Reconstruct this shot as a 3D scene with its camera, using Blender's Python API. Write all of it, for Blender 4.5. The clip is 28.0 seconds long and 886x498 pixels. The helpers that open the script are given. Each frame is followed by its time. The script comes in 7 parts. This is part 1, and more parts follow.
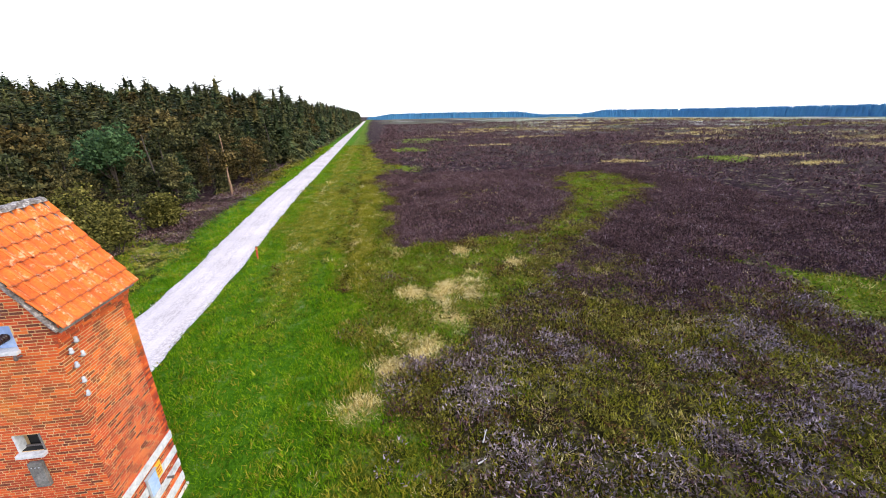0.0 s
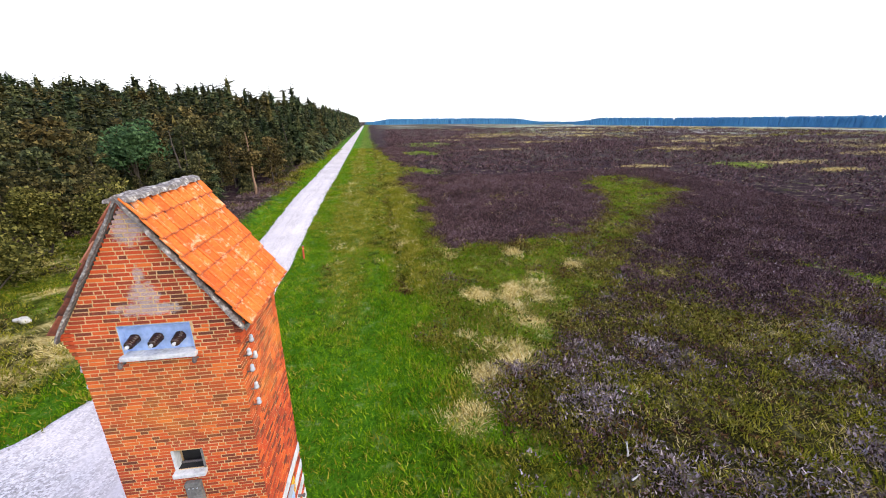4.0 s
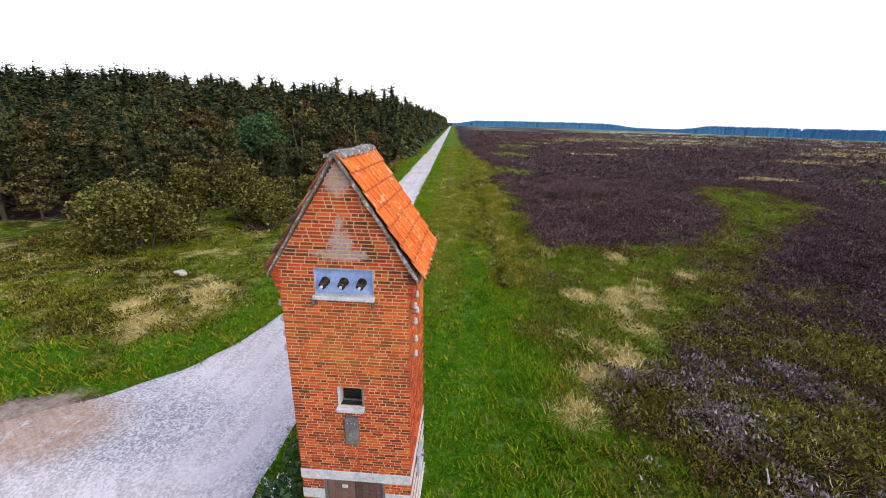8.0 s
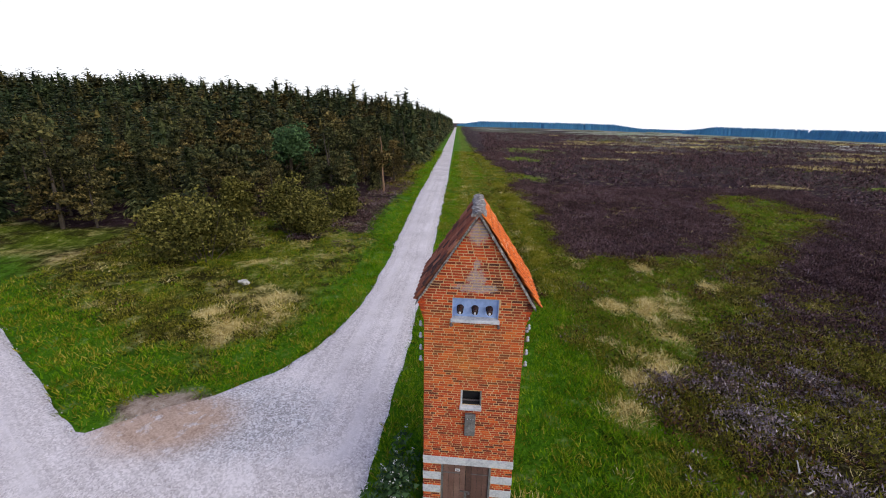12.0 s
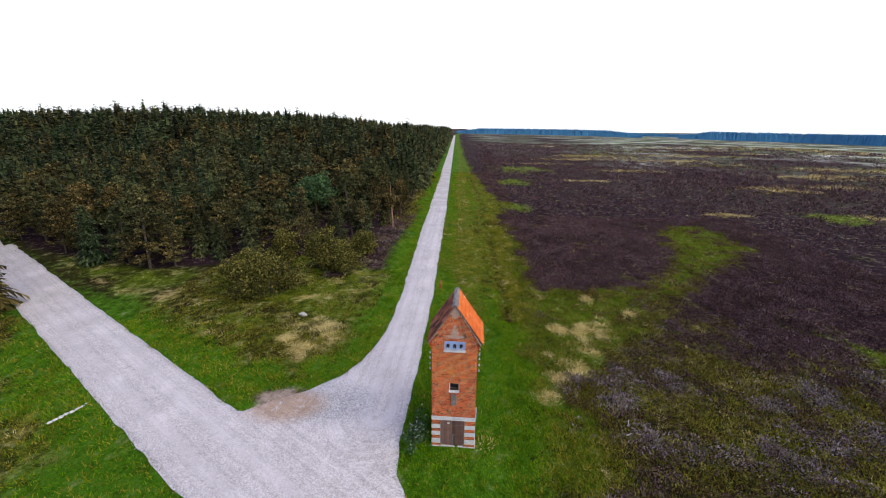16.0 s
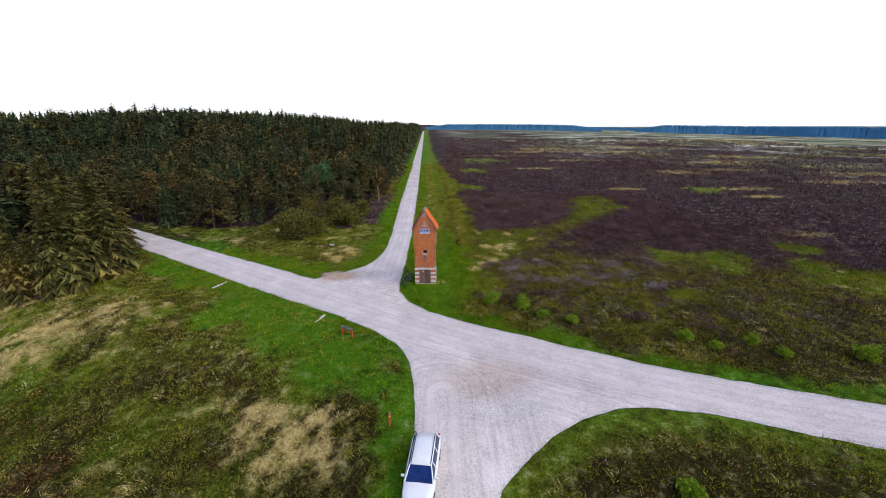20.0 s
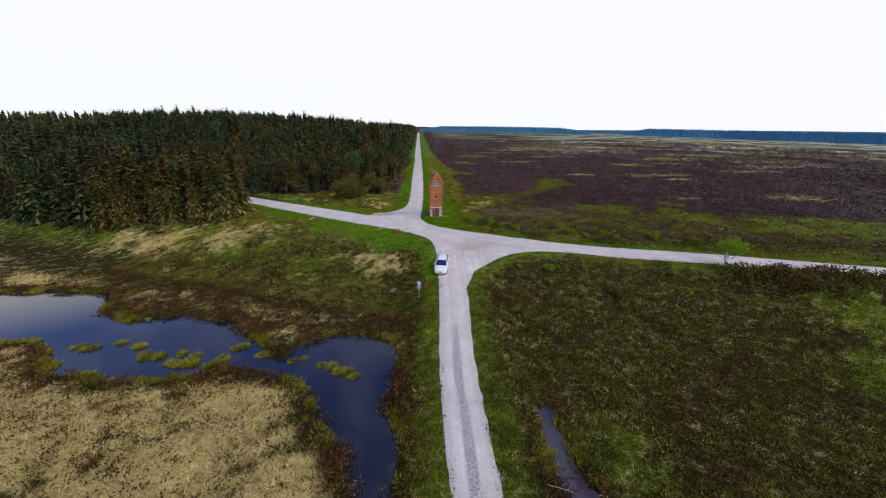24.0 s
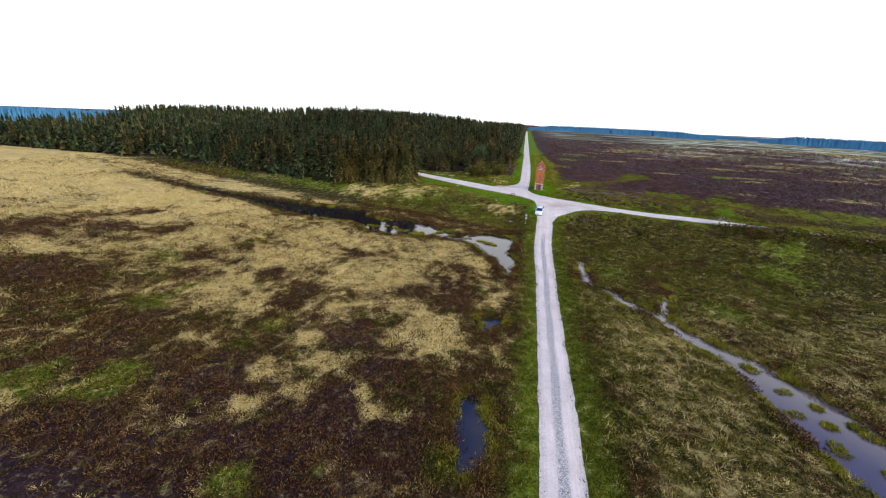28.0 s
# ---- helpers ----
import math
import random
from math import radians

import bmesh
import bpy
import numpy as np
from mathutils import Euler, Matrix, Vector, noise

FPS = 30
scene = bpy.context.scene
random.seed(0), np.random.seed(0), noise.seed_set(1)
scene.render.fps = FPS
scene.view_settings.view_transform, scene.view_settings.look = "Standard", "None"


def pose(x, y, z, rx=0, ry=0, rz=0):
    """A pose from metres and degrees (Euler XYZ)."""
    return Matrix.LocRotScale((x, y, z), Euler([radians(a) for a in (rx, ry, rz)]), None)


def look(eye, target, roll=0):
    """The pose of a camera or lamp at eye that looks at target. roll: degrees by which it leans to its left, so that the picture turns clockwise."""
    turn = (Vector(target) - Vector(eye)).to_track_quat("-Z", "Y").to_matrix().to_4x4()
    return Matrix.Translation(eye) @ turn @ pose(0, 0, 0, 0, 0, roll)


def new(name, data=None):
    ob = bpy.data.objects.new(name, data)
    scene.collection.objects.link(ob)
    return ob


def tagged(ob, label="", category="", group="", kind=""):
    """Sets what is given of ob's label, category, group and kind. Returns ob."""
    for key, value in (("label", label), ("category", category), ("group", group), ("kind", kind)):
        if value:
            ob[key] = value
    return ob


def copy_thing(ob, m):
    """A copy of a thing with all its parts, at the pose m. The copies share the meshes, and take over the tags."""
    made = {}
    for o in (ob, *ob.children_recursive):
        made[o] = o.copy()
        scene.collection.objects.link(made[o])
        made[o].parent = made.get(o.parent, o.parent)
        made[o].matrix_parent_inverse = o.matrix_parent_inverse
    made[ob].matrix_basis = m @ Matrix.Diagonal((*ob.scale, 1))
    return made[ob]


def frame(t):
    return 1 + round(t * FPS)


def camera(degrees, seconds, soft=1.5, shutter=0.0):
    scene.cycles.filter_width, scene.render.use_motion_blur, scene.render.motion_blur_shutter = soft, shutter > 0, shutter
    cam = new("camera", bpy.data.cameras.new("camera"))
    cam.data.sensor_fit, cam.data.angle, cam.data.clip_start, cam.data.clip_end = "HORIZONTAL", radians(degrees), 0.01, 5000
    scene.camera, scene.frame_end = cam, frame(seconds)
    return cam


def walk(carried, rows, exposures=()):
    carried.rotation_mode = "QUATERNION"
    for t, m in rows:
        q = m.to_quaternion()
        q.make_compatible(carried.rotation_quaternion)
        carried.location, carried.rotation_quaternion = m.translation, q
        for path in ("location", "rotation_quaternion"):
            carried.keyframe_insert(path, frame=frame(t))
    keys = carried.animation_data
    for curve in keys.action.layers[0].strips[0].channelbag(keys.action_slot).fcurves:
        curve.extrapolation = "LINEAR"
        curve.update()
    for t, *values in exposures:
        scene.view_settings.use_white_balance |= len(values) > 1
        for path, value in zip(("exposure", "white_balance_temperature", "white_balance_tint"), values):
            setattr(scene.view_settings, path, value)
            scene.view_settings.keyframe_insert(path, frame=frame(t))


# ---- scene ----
cam = camera(97.00, 28.0, soft=1.0)
# seconds, x, y, z, heading, pitch, roll
PATH = [
    (0.0, 7.81, -7.40, 10.08, -6.83, -18.90, 1.50),
    (0.5, 6.83, -7.11, 10.13, -6.73, -18.83, 1.54),
    (1.0, 5.94, -6.84, 10.18, -6.67, -18.74, 1.57),
    (1.5, 5.38, -6.65, 10.19, -6.67, -18.66, 1.61),
    (2.0, 5.14, -6.52, 10.04, -6.80, -18.58, 1.55),
    (2.5, 5.07, -6.42, 9.75, -6.99, -18.44, 1.32),
    (4.5, 3.20, -5.85, 9.51, -7.73, -18.08, 0.63),
    (5.0, 2.72, -5.76, 9.43, -7.85, -18.18, 0.57),
    (5.5, 2.49, -5.77, 9.14, -7.99, -17.91, 0.54),
    (6.0, 2.41, -5.83, 8.96, -3.15, -17.78, -0.05),
    (6.5, 2.45, -5.92, 8.92, 2.82, -17.81, -0.88),
    (7.0, 2.50, -6.00, 8.95, 3.53, -17.87, -1.05),
    (7.5, 2.43, -6.12, 8.99, 3.60, -17.88, -1.17),
    (8.0, 2.19, -6.30, 9.05, 3.81, -17.87, -1.04),
    (8.5, 1.77, -6.41, 9.06, 3.89, -17.89, -1.17),
    (9.0, 1.27, -6.60, 9.10, 3.95, -17.93, -1.20),
    (9.5, 0.79, -6.81, 9.12, 4.08, -17.91, -1.12),
    (10.0, 0.41, -7.03, 9.15, 4.13, -17.92, -1.14),
    (10.5, 0.15, -7.27, 9.12, 4.07, -17.90, -1.19),
    (11.0, 0.02, -7.50, 9.06, 4.13, -17.72, -1.04),
    (11.5, -0.09, -7.81, 9.43, 4.18, -17.90, -1.18),
    (12.0, -0.14, -8.15, 10.36, 4.36, -17.85, -1.12),
    (12.5, -0.15, -8.44, 11.72, 4.47, -17.83, -1.00),
    (13.0, -0.12, -8.68, 13.23, 4.62, -17.76, -0.71),
    (13.5, 0.00, -8.94, 14.71, 4.72, -17.60, -0.43),
    (15.5, 0.53, -14.37, 17.08, 4.59, -17.28, -0.46),
    (16.0, 0.73, -17.53, 16.88, 4.45, -17.18, -0.47),
    (16.5, 1.07, -21.43, 16.93, 0.84, -17.13, 0.26),
    (17.0, 1.23, -25.75, 16.78, -0.03, -17.39, 0.21),
    (17.5, 1.30, -29.66, 17.08, -0.13, -17.75, -0.09),
    (18.0, 1.51, -33.18, 17.38, 0.07, -17.44, 0.05),
    (18.5, 1.67, -36.11, 17.81, 0.09, -17.74, 0.18),
    (19.0, 1.85, -38.43, 17.87, 0.16, -17.76, 0.04),
    (19.5, 2.05, -40.30, 17.73, 0.18, -17.80, 0.07),
    (20.0, 2.22, -41.85, 17.58, 0.26, -17.72, 0.13),
    (20.5, 2.39, -43.46, 17.35, -0.12, -17.44, 0.17),
    (21.0, 2.58, -45.68, 17.18, -3.83, -17.45, 0.40),
    (21.5, 2.52, -48.72, 17.13, -6.79, -17.57, 0.75),
    (23.5, 0.73, -68.17, 16.97, -3.28, -17.37, 0.16),
    (24.0, 0.37, -75.18, 17.00, -0.81, -17.43, -0.35),
    (24.5, 0.01, -82.34, 16.74, 4.38, -17.59, -1.08),
    (25.0, -0.10, -89.46, 16.80, 8.00, -17.87, -1.61),
    (25.5, -0.13, -95.86, 17.33, 8.83, -17.94, -1.72),
    (26.0, -0.26, -101.56, 17.93, 11.88, -18.01, -1.97),
    (26.5, -0.32, -106.56, 18.34, 13.34, -18.13, -2.09),
    (27.0, -0.24, -111.05, 18.55, 13.35, -18.06, -2.13),
    (27.5, 0.01, -115.34, 18.60, 13.41, -18.11, -2.01),
    (28.0, 0.40, -119.53, 18.53, 13.52, -18.11, -2.26),
]
walk(cam, [(t, pose(x, y, z, 0, 0, yaw) @ pose(0, 0, 0, 90 + pitch) @ pose(0, 0, 0, 0, 0, -roll)) for t, x, y, z, yaw, pitch, roll in PATH],
     [(0.0, 0.75), (5.5, 0.72), (7.0, 0.4), (9.0, 0.27), (10.5, 0.05), (11.5, -0.08), (13.0, -0.1), (15.0, 0.0), (17.0, 0.03), (20.0, 0.0), (23.0, -0.15), (24.2, -0.27), (25.5, 0.15), (28.0, 0.15)])
# ---- world and sun: bright haze low down, broken cloud and blue above, soft sun from the east ----
SUN_EL, SUN_AZ = 42.0, 124.0
world = bpy.data.worlds.new("sky")
scene.world = world
world.use_nodes = True
wn = world.node_tree
wn.nodes.clear()


sky = wn.nodes.new("ShaderNodeTexSky")
sky.sky_type, sky.sun_disc = "NISHITA", False
sky.sun_elevation, sky.sun_rotation = radians(SUN_EL), radians(SUN_AZ)
sky.dust_density, sky.air_density, sky.ozone_density = 0.4, 1.0, 2.0
coord = wn.nodes.new("ShaderNodeTexCoord")
split = wn.nodes.new("ShaderNodeSeparateXYZ")
haze = wn.nodes.new("ShaderNodeMapRange")
haze.interpolation_type = "SMOOTHSTEP"
haze.inputs["From Min"].default_value, haze.inputs["From Max"].default_value = 0.36, 0.46
haze.inputs["To Min"].default_value, haze.inputs["To Max"].default_value = 0.96, 0.0
cloud = wn.nodes.new("ShaderNodeTexNoise")
cloud.inputs["Scale"].default_value, cloud.inputs["Detail"].default_value = 3.2, 5.0
puff = wn.nodes.new("ShaderNodeMapRange")
puff.inputs["From Min"].default_value, puff.inputs["From Max"].default_value = 0.46, 0.7
puff.inputs["To Min"].default_value, puff.inputs["To Max"].default_value = 0.0, 0.4
most = wn.nodes.new("ShaderNodeMath")
most.operation = "MAXIMUM"
veil = wn.nodes.new("ShaderNodeMix")
veil.data_type = "RGBA"
veil.inputs[7].default_value = (11.5, 11.6, 11.8, 1)
back = wn.nodes.new("ShaderNodeBackground")
back.inputs[1].default_value = 0.103
wout = wn.nodes.new("ShaderNodeOutputWorld")
wn.links.new(coord.outputs["Generated"], split.inputs[0])
# the haze stands higher on the sunny side
side = wn.nodes.new("ShaderNodeMath")
side.operation = "MULTIPLY_ADD"
side.inputs[1].default_value = -0.12
wn.links.new(split.outputs["X"], side.inputs[0])
wn.links.new(split.outputs["Z"], side.inputs[2])
wn.links.new(side.outputs[0], haze.inputs["Value"])
wn.links.new(coord.outputs["Generated"], cloud.inputs["Vector"])
wn.links.new(cloud.outputs["Fac"], puff.inputs["Value"])
wn.links.new(haze.outputs[0], most.inputs[0])
wn.links.new(puff.outputs[0], most.inputs[1])
wn.links.new(most.outputs[0], veil.inputs[0])
tint = wn.nodes.new("ShaderNodeMix")
tint.data_type, tint.blend_type = "RGBA", "MULTIPLY"
tint.inputs[0].default_value, tint.inputs[7].default_value = 1.0, (0.5, 0.88, 1.78, 1)
wn.links.new(sky.outputs[0], tint.inputs[6])
wn.links.new(tint.outputs[2], veil.inputs[6])
wn.links.new(veil.outputs[2], back.inputs[0])
wn.links.new(back.outputs[0], wout.inputs[0])
sun_data = bpy.data.lights.new("sun", "SUN")
sun_data.energy, sun_data.angle, sun_data.color = 3.0, radians(65), (1.0, 0.91, 0.73)
sun = new("sun", sun_data)
az, el = radians(SUN_AZ), radians(SUN_EL)
to_sun = Vector((math.sin(az) * math.cos(el), math.cos(az) * math.cos(el), math.sin(el)))
sun.matrix_world = look(to_sun * 80, (0, 0, 0))


# ---- materials ----
def graph(name):
    m = bpy.data.materials.new(name)
    m.use_nodes = True
    nt = m.node_tree
    return m, nt, nt.nodes["Principled BSDF"]


def node(nt, kind, ins=None, **kw):
    n = nt.nodes.new(kind)
    if "attribute_name" in kw:
        n.attribute_name = kw["attribute_name"]
    if "interpolation_type" in kw:
        n.interpolation_type = kw["interpolation_type"]
    for k, v in (ins or {}).items():
        if isinstance(v, bpy.types.NodeSocket):
            nt.links.new(v, n.inputs[k])
        else:
            n.inputs[k].default_value = v
    return n


def ramp(nt, fac, stops):
    r = nt.nodes.new("ShaderNodeValToRGB")
    while len(r.color_ramp.elements) < len(stops):
        r.color_ramp.elements.new(0.5)
    for e, (p, c) in zip(r.color_ramp.elements, stops):
        e.position, e.color = p, (*c, 1)
    nt.links.new(fac, r.inputs[0])
    return r.outputs[0]


def mix(nt, fac, a, b, blend="MIX"):
    n = nt.nodes.new("ShaderNodeMix")
    n.data_type, n.blend_type = "RGBA", blend
    for k, v in ((0, fac), (6, a), (7, b)):
        if isinstance(v, bpy.types.NodeSocket):
            nt.links.new(v, n.inputs[k])
        else:
            n.inputs[k].default_value = v if k == 0 else (*v, 1)
    return n.outputs[2]


def math_node(nt, op, a, b=0.0, clamp=False):
    n = nt.nodes.new("ShaderNodeMath")
    n.operation, n.use_clamp = op, clamp
    for k, v in ((0, a), (1, b)):
        if isinstance(v, bpy.types.NodeSocket):
            nt.links.new(v, n.inputs[k])
        else:
            n.inputs[k].default_value = v
    return n.outputs[0]


def noise_of(nt, scale, detail=4.0, rough=0.55, vec=None):
    n = node(nt, "ShaderNodeTexNoise", {"Scale": scale, "Detail": detail, "Roughness": rough})
    nt.links.new(vec if vec is not None else node(nt, "ShaderNodeTexCoord").outputs["Object"], n.inputs["Vector"])
    return n.outputs["Fac"]


def world_pos(nt):
    return node(nt, "ShaderNodeNewGeometry").outputs["Position"]


def mottled(name, dark, mid, light, fine=30.0, coarse=2.0, rough=0.85, bump=0.3, vary="", metal=0.0, spread=0.35):
    """Two scales of noise between three colours, with fine relief; vary: 'island' or 'object' gives each piece its own tone."""
    m, nt, b = graph(name)
    pos = node(nt, "ShaderNodeTexCoord").outputs["Object"]
    f, c = noise_of(nt, fine, vec=pos), noise_of(nt, coarse, vec=pos)
    v = math_node(nt, "ADD", math_node(nt, "MULTIPLY", f, 0.5), math_node(nt, "MULTIPLY", c, 0.5))
    if vary:
        r = node(nt, "ShaderNodeNewGeometry").outputs["Random Per Island"] if vary == "island" else node(nt, "ShaderNodeObjectInfo").outputs["Random"]
        v = math_node(nt, "ADD", math_node(nt, "MULTIPLY", v, 1 - spread), math_node(nt, "MULTIPLY", r, spread))
    col = ramp(nt, v, [(0.28, dark), (0.5, mid), (0.74, light)])
    nt.links.new(col, b.inputs["Base Color"])
    b.inputs["Roughness"].default_value, b.inputs["Metallic"].default_value = rough, metal
    if bump:
        bn = node(nt, "ShaderNodeBump", {"Strength": bump, "Distance": 0.01, "Height": f})
        nt.links.new(bn.outputs[0], b.inputs["Normal"])
    return m


def leafy(name, cols, rough=0.75, clump=0.35, thin=0.25, single=0.55, other=None, drift=0.09):
    """Foliage: tone by island and by a broad noise; a little light passes through."""
    m, nt, b = graph(name)
    g = node(nt, "ShaderNodeNewGeometry")
    big = noise_of(nt, clump, 3.0, vec=g.outputs["Position"])
    v = math_node(nt, "ADD", math_node(nt, "MULTIPLY", g.outputs["Random Per Island"], single), math_node(nt, "MULTIPLY", big, 1 - single))
    n = len(cols)
    col = ramp(nt, v, [(0.18 + 0.62 * k / (n - 1), c) for k, c in enumerate(cols)])
    if other:
        alt = ramp(nt, v, [(0.18 + 0.62 * k / (n - 1), c) for k, c in enumerate(other)])
        where = node(nt, "ShaderNodeMapRange", {"Value": noise_of(nt, drift, 2.0, 0.5, g.outputs["Position"]), "From Min": 0.4, "From Max": 0.6}).outputs[0]
        col = mix(nt, where, col, alt)
    nt.links.new(col, b.inputs["Base Color"])
    b.inputs["Roughness"].default_value = rough
    b.inputs["Specular IOR Level"].default_value = 0.06
    if thin:
        out = nt.nodes["Material Output"]
        tr = node(nt, "ShaderNodeBsdfTranslucent", {"Color": col})
        mx = node(nt, "ShaderNodeMixShader", {0: thin, 1: b.outputs[0], 2: tr.outputs[0]})
        nt.links.new(mx.outputs[0], out.inputs[0])
    return m


def ground_material():
    m, nt, b = graph("heath_ground")
    pos = world_pos(nt)
    fine, midn, big = noise_of(nt, 5.0, 5.0, 0.7, pos), noise_of(nt, 1.1, 4.0, 0.6, pos), noise_of(nt, 0.18, 4.0, 0.6, pos)
    tiny = noise_of(nt, 13.0, 4.0, 0.7, pos)
    both = math_node(nt, "ADD", math_node(nt, "MULTIPLY", tiny, 0.35), math_node(nt, "ADD", math_node(nt, "MULTIPLY", fine, 0.4), math_node(nt, "MULTIPLY", midn, 0.25)))
    both = math_node(nt, "ADD", math_node(nt, "MULTIPLY", math_node(nt, "SUBTRACT", both, 0.5), 1.8), 0.5)
    col = ramp(nt, both, [(0.3, (0.010, 0.009, 0.003)), (0.5, (0.036, 0.032, 0.009)), (0.7, (0.1, 0.08, 0.024))])

    def layer(col, key, stops, soft=0.9, source=both):
        a = node(nt, "ShaderNodeAttribute", attribute_name=key).outputs["Fac"]
        e = math_node(nt, "ADD", a, math_node(nt, "MULTIPLY", math_node(nt, "SUBTRACT", midn, 0.5), 1.5))
        e = math_node(nt, "ADD", e, math_node(nt, "MULTIPLY", math_node(nt, "SUBTRACT", fine, 0.5), 0.5))
        mr = node(nt, "ShaderNodeMapRange", {"Value": e, "From Min": 0.5 - soft / 2, "From Max": 0.5 + soft / 2}, interpolation_type="SMOOTHSTEP")
        return mix(nt, mr.outputs[0], col, ramp(nt, source, stops))

    col = layer(col, "heath", [(0.28, (0.010, 0.006, 0.006)), (0.48, (0.032, 0.0175, 0.023)), (0.62, (0.058, 0.032, 0.042)), (0.78, (0.12, 0.074, 0.098))])
    col = layer(col, "green", [(0.3, (0.034, 0.062, 0.004)), (0.52, (0.105, 0.15, 0.011)), (0.72, (0.24, 0.26, 0.034))])
    col = layer(col, "straw", [(0.28, (0.17, 0.115, 0.035)), (0.5, (0.54, 0.41, 0.155)), (0.72, (0.82, 0.68, 0.33))])
    col = layer(col, "lush", [(0.28, (0.024, 0.08, 0.003)), (0.5, (0.065, 0.18, 0.007)), (0.75, (0.15, 0.27, 0.02))])
    col = layer(col, "soil", [(0.3, (0.26, 0.18, 0.13)), (0.5, (0.42, 0.32, 0.25)), (0.7, (0.56, 0.46, 0.38))])
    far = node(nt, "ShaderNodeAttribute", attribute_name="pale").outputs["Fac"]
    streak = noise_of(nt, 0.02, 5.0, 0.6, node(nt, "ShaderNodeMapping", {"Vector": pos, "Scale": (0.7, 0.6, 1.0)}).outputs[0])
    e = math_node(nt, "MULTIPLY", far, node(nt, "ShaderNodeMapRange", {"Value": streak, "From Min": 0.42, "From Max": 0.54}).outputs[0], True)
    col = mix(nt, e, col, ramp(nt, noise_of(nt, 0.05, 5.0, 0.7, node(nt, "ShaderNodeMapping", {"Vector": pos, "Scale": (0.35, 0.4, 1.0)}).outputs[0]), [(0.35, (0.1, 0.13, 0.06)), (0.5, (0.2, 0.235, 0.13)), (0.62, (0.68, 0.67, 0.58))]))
    col = mix(nt, 0.55, col, mix(nt, 1.0, col, ramp(nt, big, [(0.3, (0.55, 0.55, 0.55)), (0.7, (1.3, 1.3, 1.3))]), "MULTIPLY"))
    nt.links.new(col, b.inputs["Base Color"])
    b.inputs["Roughness"].default_value = 0.95
    b.inputs["Specular IOR Level"].default_value = 0.04
    bn = node(nt, "ShaderNodeBump", {"Strength": 0.9, "Distance": 0.25, "Height": both})
    nt.links.new(bn.outputs[0], b.inputs["Normal"])
    return m


def gravel_material():
    m, nt, b = graph("gravel")
    pos = world_pos(nt)
    grain = node(nt, "ShaderNodeTexVoronoi", {"Vector": pos, "Scale": 19.0}).outputs["Color"]
    g = node(nt, "ShaderNodeSeparateColor", {0: grain}).outputs[0]
    wide, mid = noise_of(nt, 0.35, 4.0, 0.6, pos), noise_of(nt, 2.2, 4.0, 0.6, pos)
    across = node(nt, "ShaderNodeAttribute", attribute_name="across").outputs["Fac"]
    lane = node(nt, "ShaderNodeCombineXYZ", {"X": math_node(nt, "MULTIPLY", across, 3.6), "Y": math_node(nt, "MULTIPLY", wide, 2.2)}).outputs[0]
    streaks = noise_of(nt, 1.0, 4.0, 0.65, lane)
    v = math_node(nt, "ADD", math_node(nt, "MULTIPLY", g, 0.2), math_node(nt, "ADD", math_node(nt, "MULTIPLY", wide, 0.34), math_node(nt, "ADD", math_node(nt, "MULTIPLY", mid, 0.08), math_node(nt, "MULTIPLY", streaks, 0.38))))
    col = ramp(nt, v, [(0.3, (0.29, 0.25, 0.24)), (0.46, (0.51, 0.46, 0.445)), (0.62, (0.72, 0.66, 0.645))])
    track = node(nt, "ShaderNodeAttribute", attribute_name="track").outputs["Fac"]
    tf = math_node(nt, "MULTIPLY", track, math_node(nt, "ADD", 0.25, math_node(nt, "MULTIPLY", mid, 0.8)), True)
    col = mix(nt, tf, col, ramp(nt, wide, [(0.3, (0.55, 0.5, 0.49)), (0.7, (0.7, 0.645, 0.635))]))
    # loose, greyer stones between and beside the wheel tracks
    loose = node(nt, "ShaderNodeAttribute", attribute_name="loose").outputs["Fac"]
    lo = math_node(nt, "ADD", loose, math_node(nt, "MULTIPLY", math_node(nt, "SUBTRACT", mid, 0.5), 0.5))
    lf = node(nt, "ShaderNodeMapRange", {"Value": lo, "From Min": 0.35, "From Max": 0.85}).outputs[0]
    col = mix(nt, lf, col, ramp(nt, g, [(0.1, (0.14, 0.14, 0.15)), (0.5, (0.32, 0.32, 0.335)), (0.9, (0.62, 0.62, 0.64))]))
    soil = node(nt, "ShaderNodeAttribute", attribute_name="soil").outputs["Fac"]
    col = mix(nt, math_node(nt, "MULTIPLY", soil, node(nt, "ShaderNodeMapRange", {"Value": mid, "From Min": 0.28, "From Max": 0.46}).outputs[0]), col, ramp(nt, v, [(0.3, (0.24, 0.15, 0.1)), (0.6, (0.5, 0.36, 0.27))]))
    nt.links.new(col, b.inputs["Base Color"])
    b.inputs["Roughness"].default_value = 0.93
    bn = node(nt, "ShaderNodeBump", {"Strength": 0.5, "Distance": 0.03, "Height": g})
    nt.links.new(bn.outputs[0], b.inputs["Normal"])
    return m


def water_material(name, bed):
    m, nt, b = graph(name)
    pos = world_pos(nt)
    b.inputs["Base Color"].default_value = bed
    b.inputs["Roughness"].default_value = 0.03
    b.inputs["IOR"].default_value = 1.52
    b.inputs["Specular IOR Level"].default_value = 1.0
    bn = node(nt, "ShaderNodeBump", {"Strength": 0.06, "Distance": 0.02, "Height": noise_of(nt, 2.5, 3.0, 0.5, pos)})
    nt.links.new(bn.outputs[0], b.inputs["Normal"])
    return m


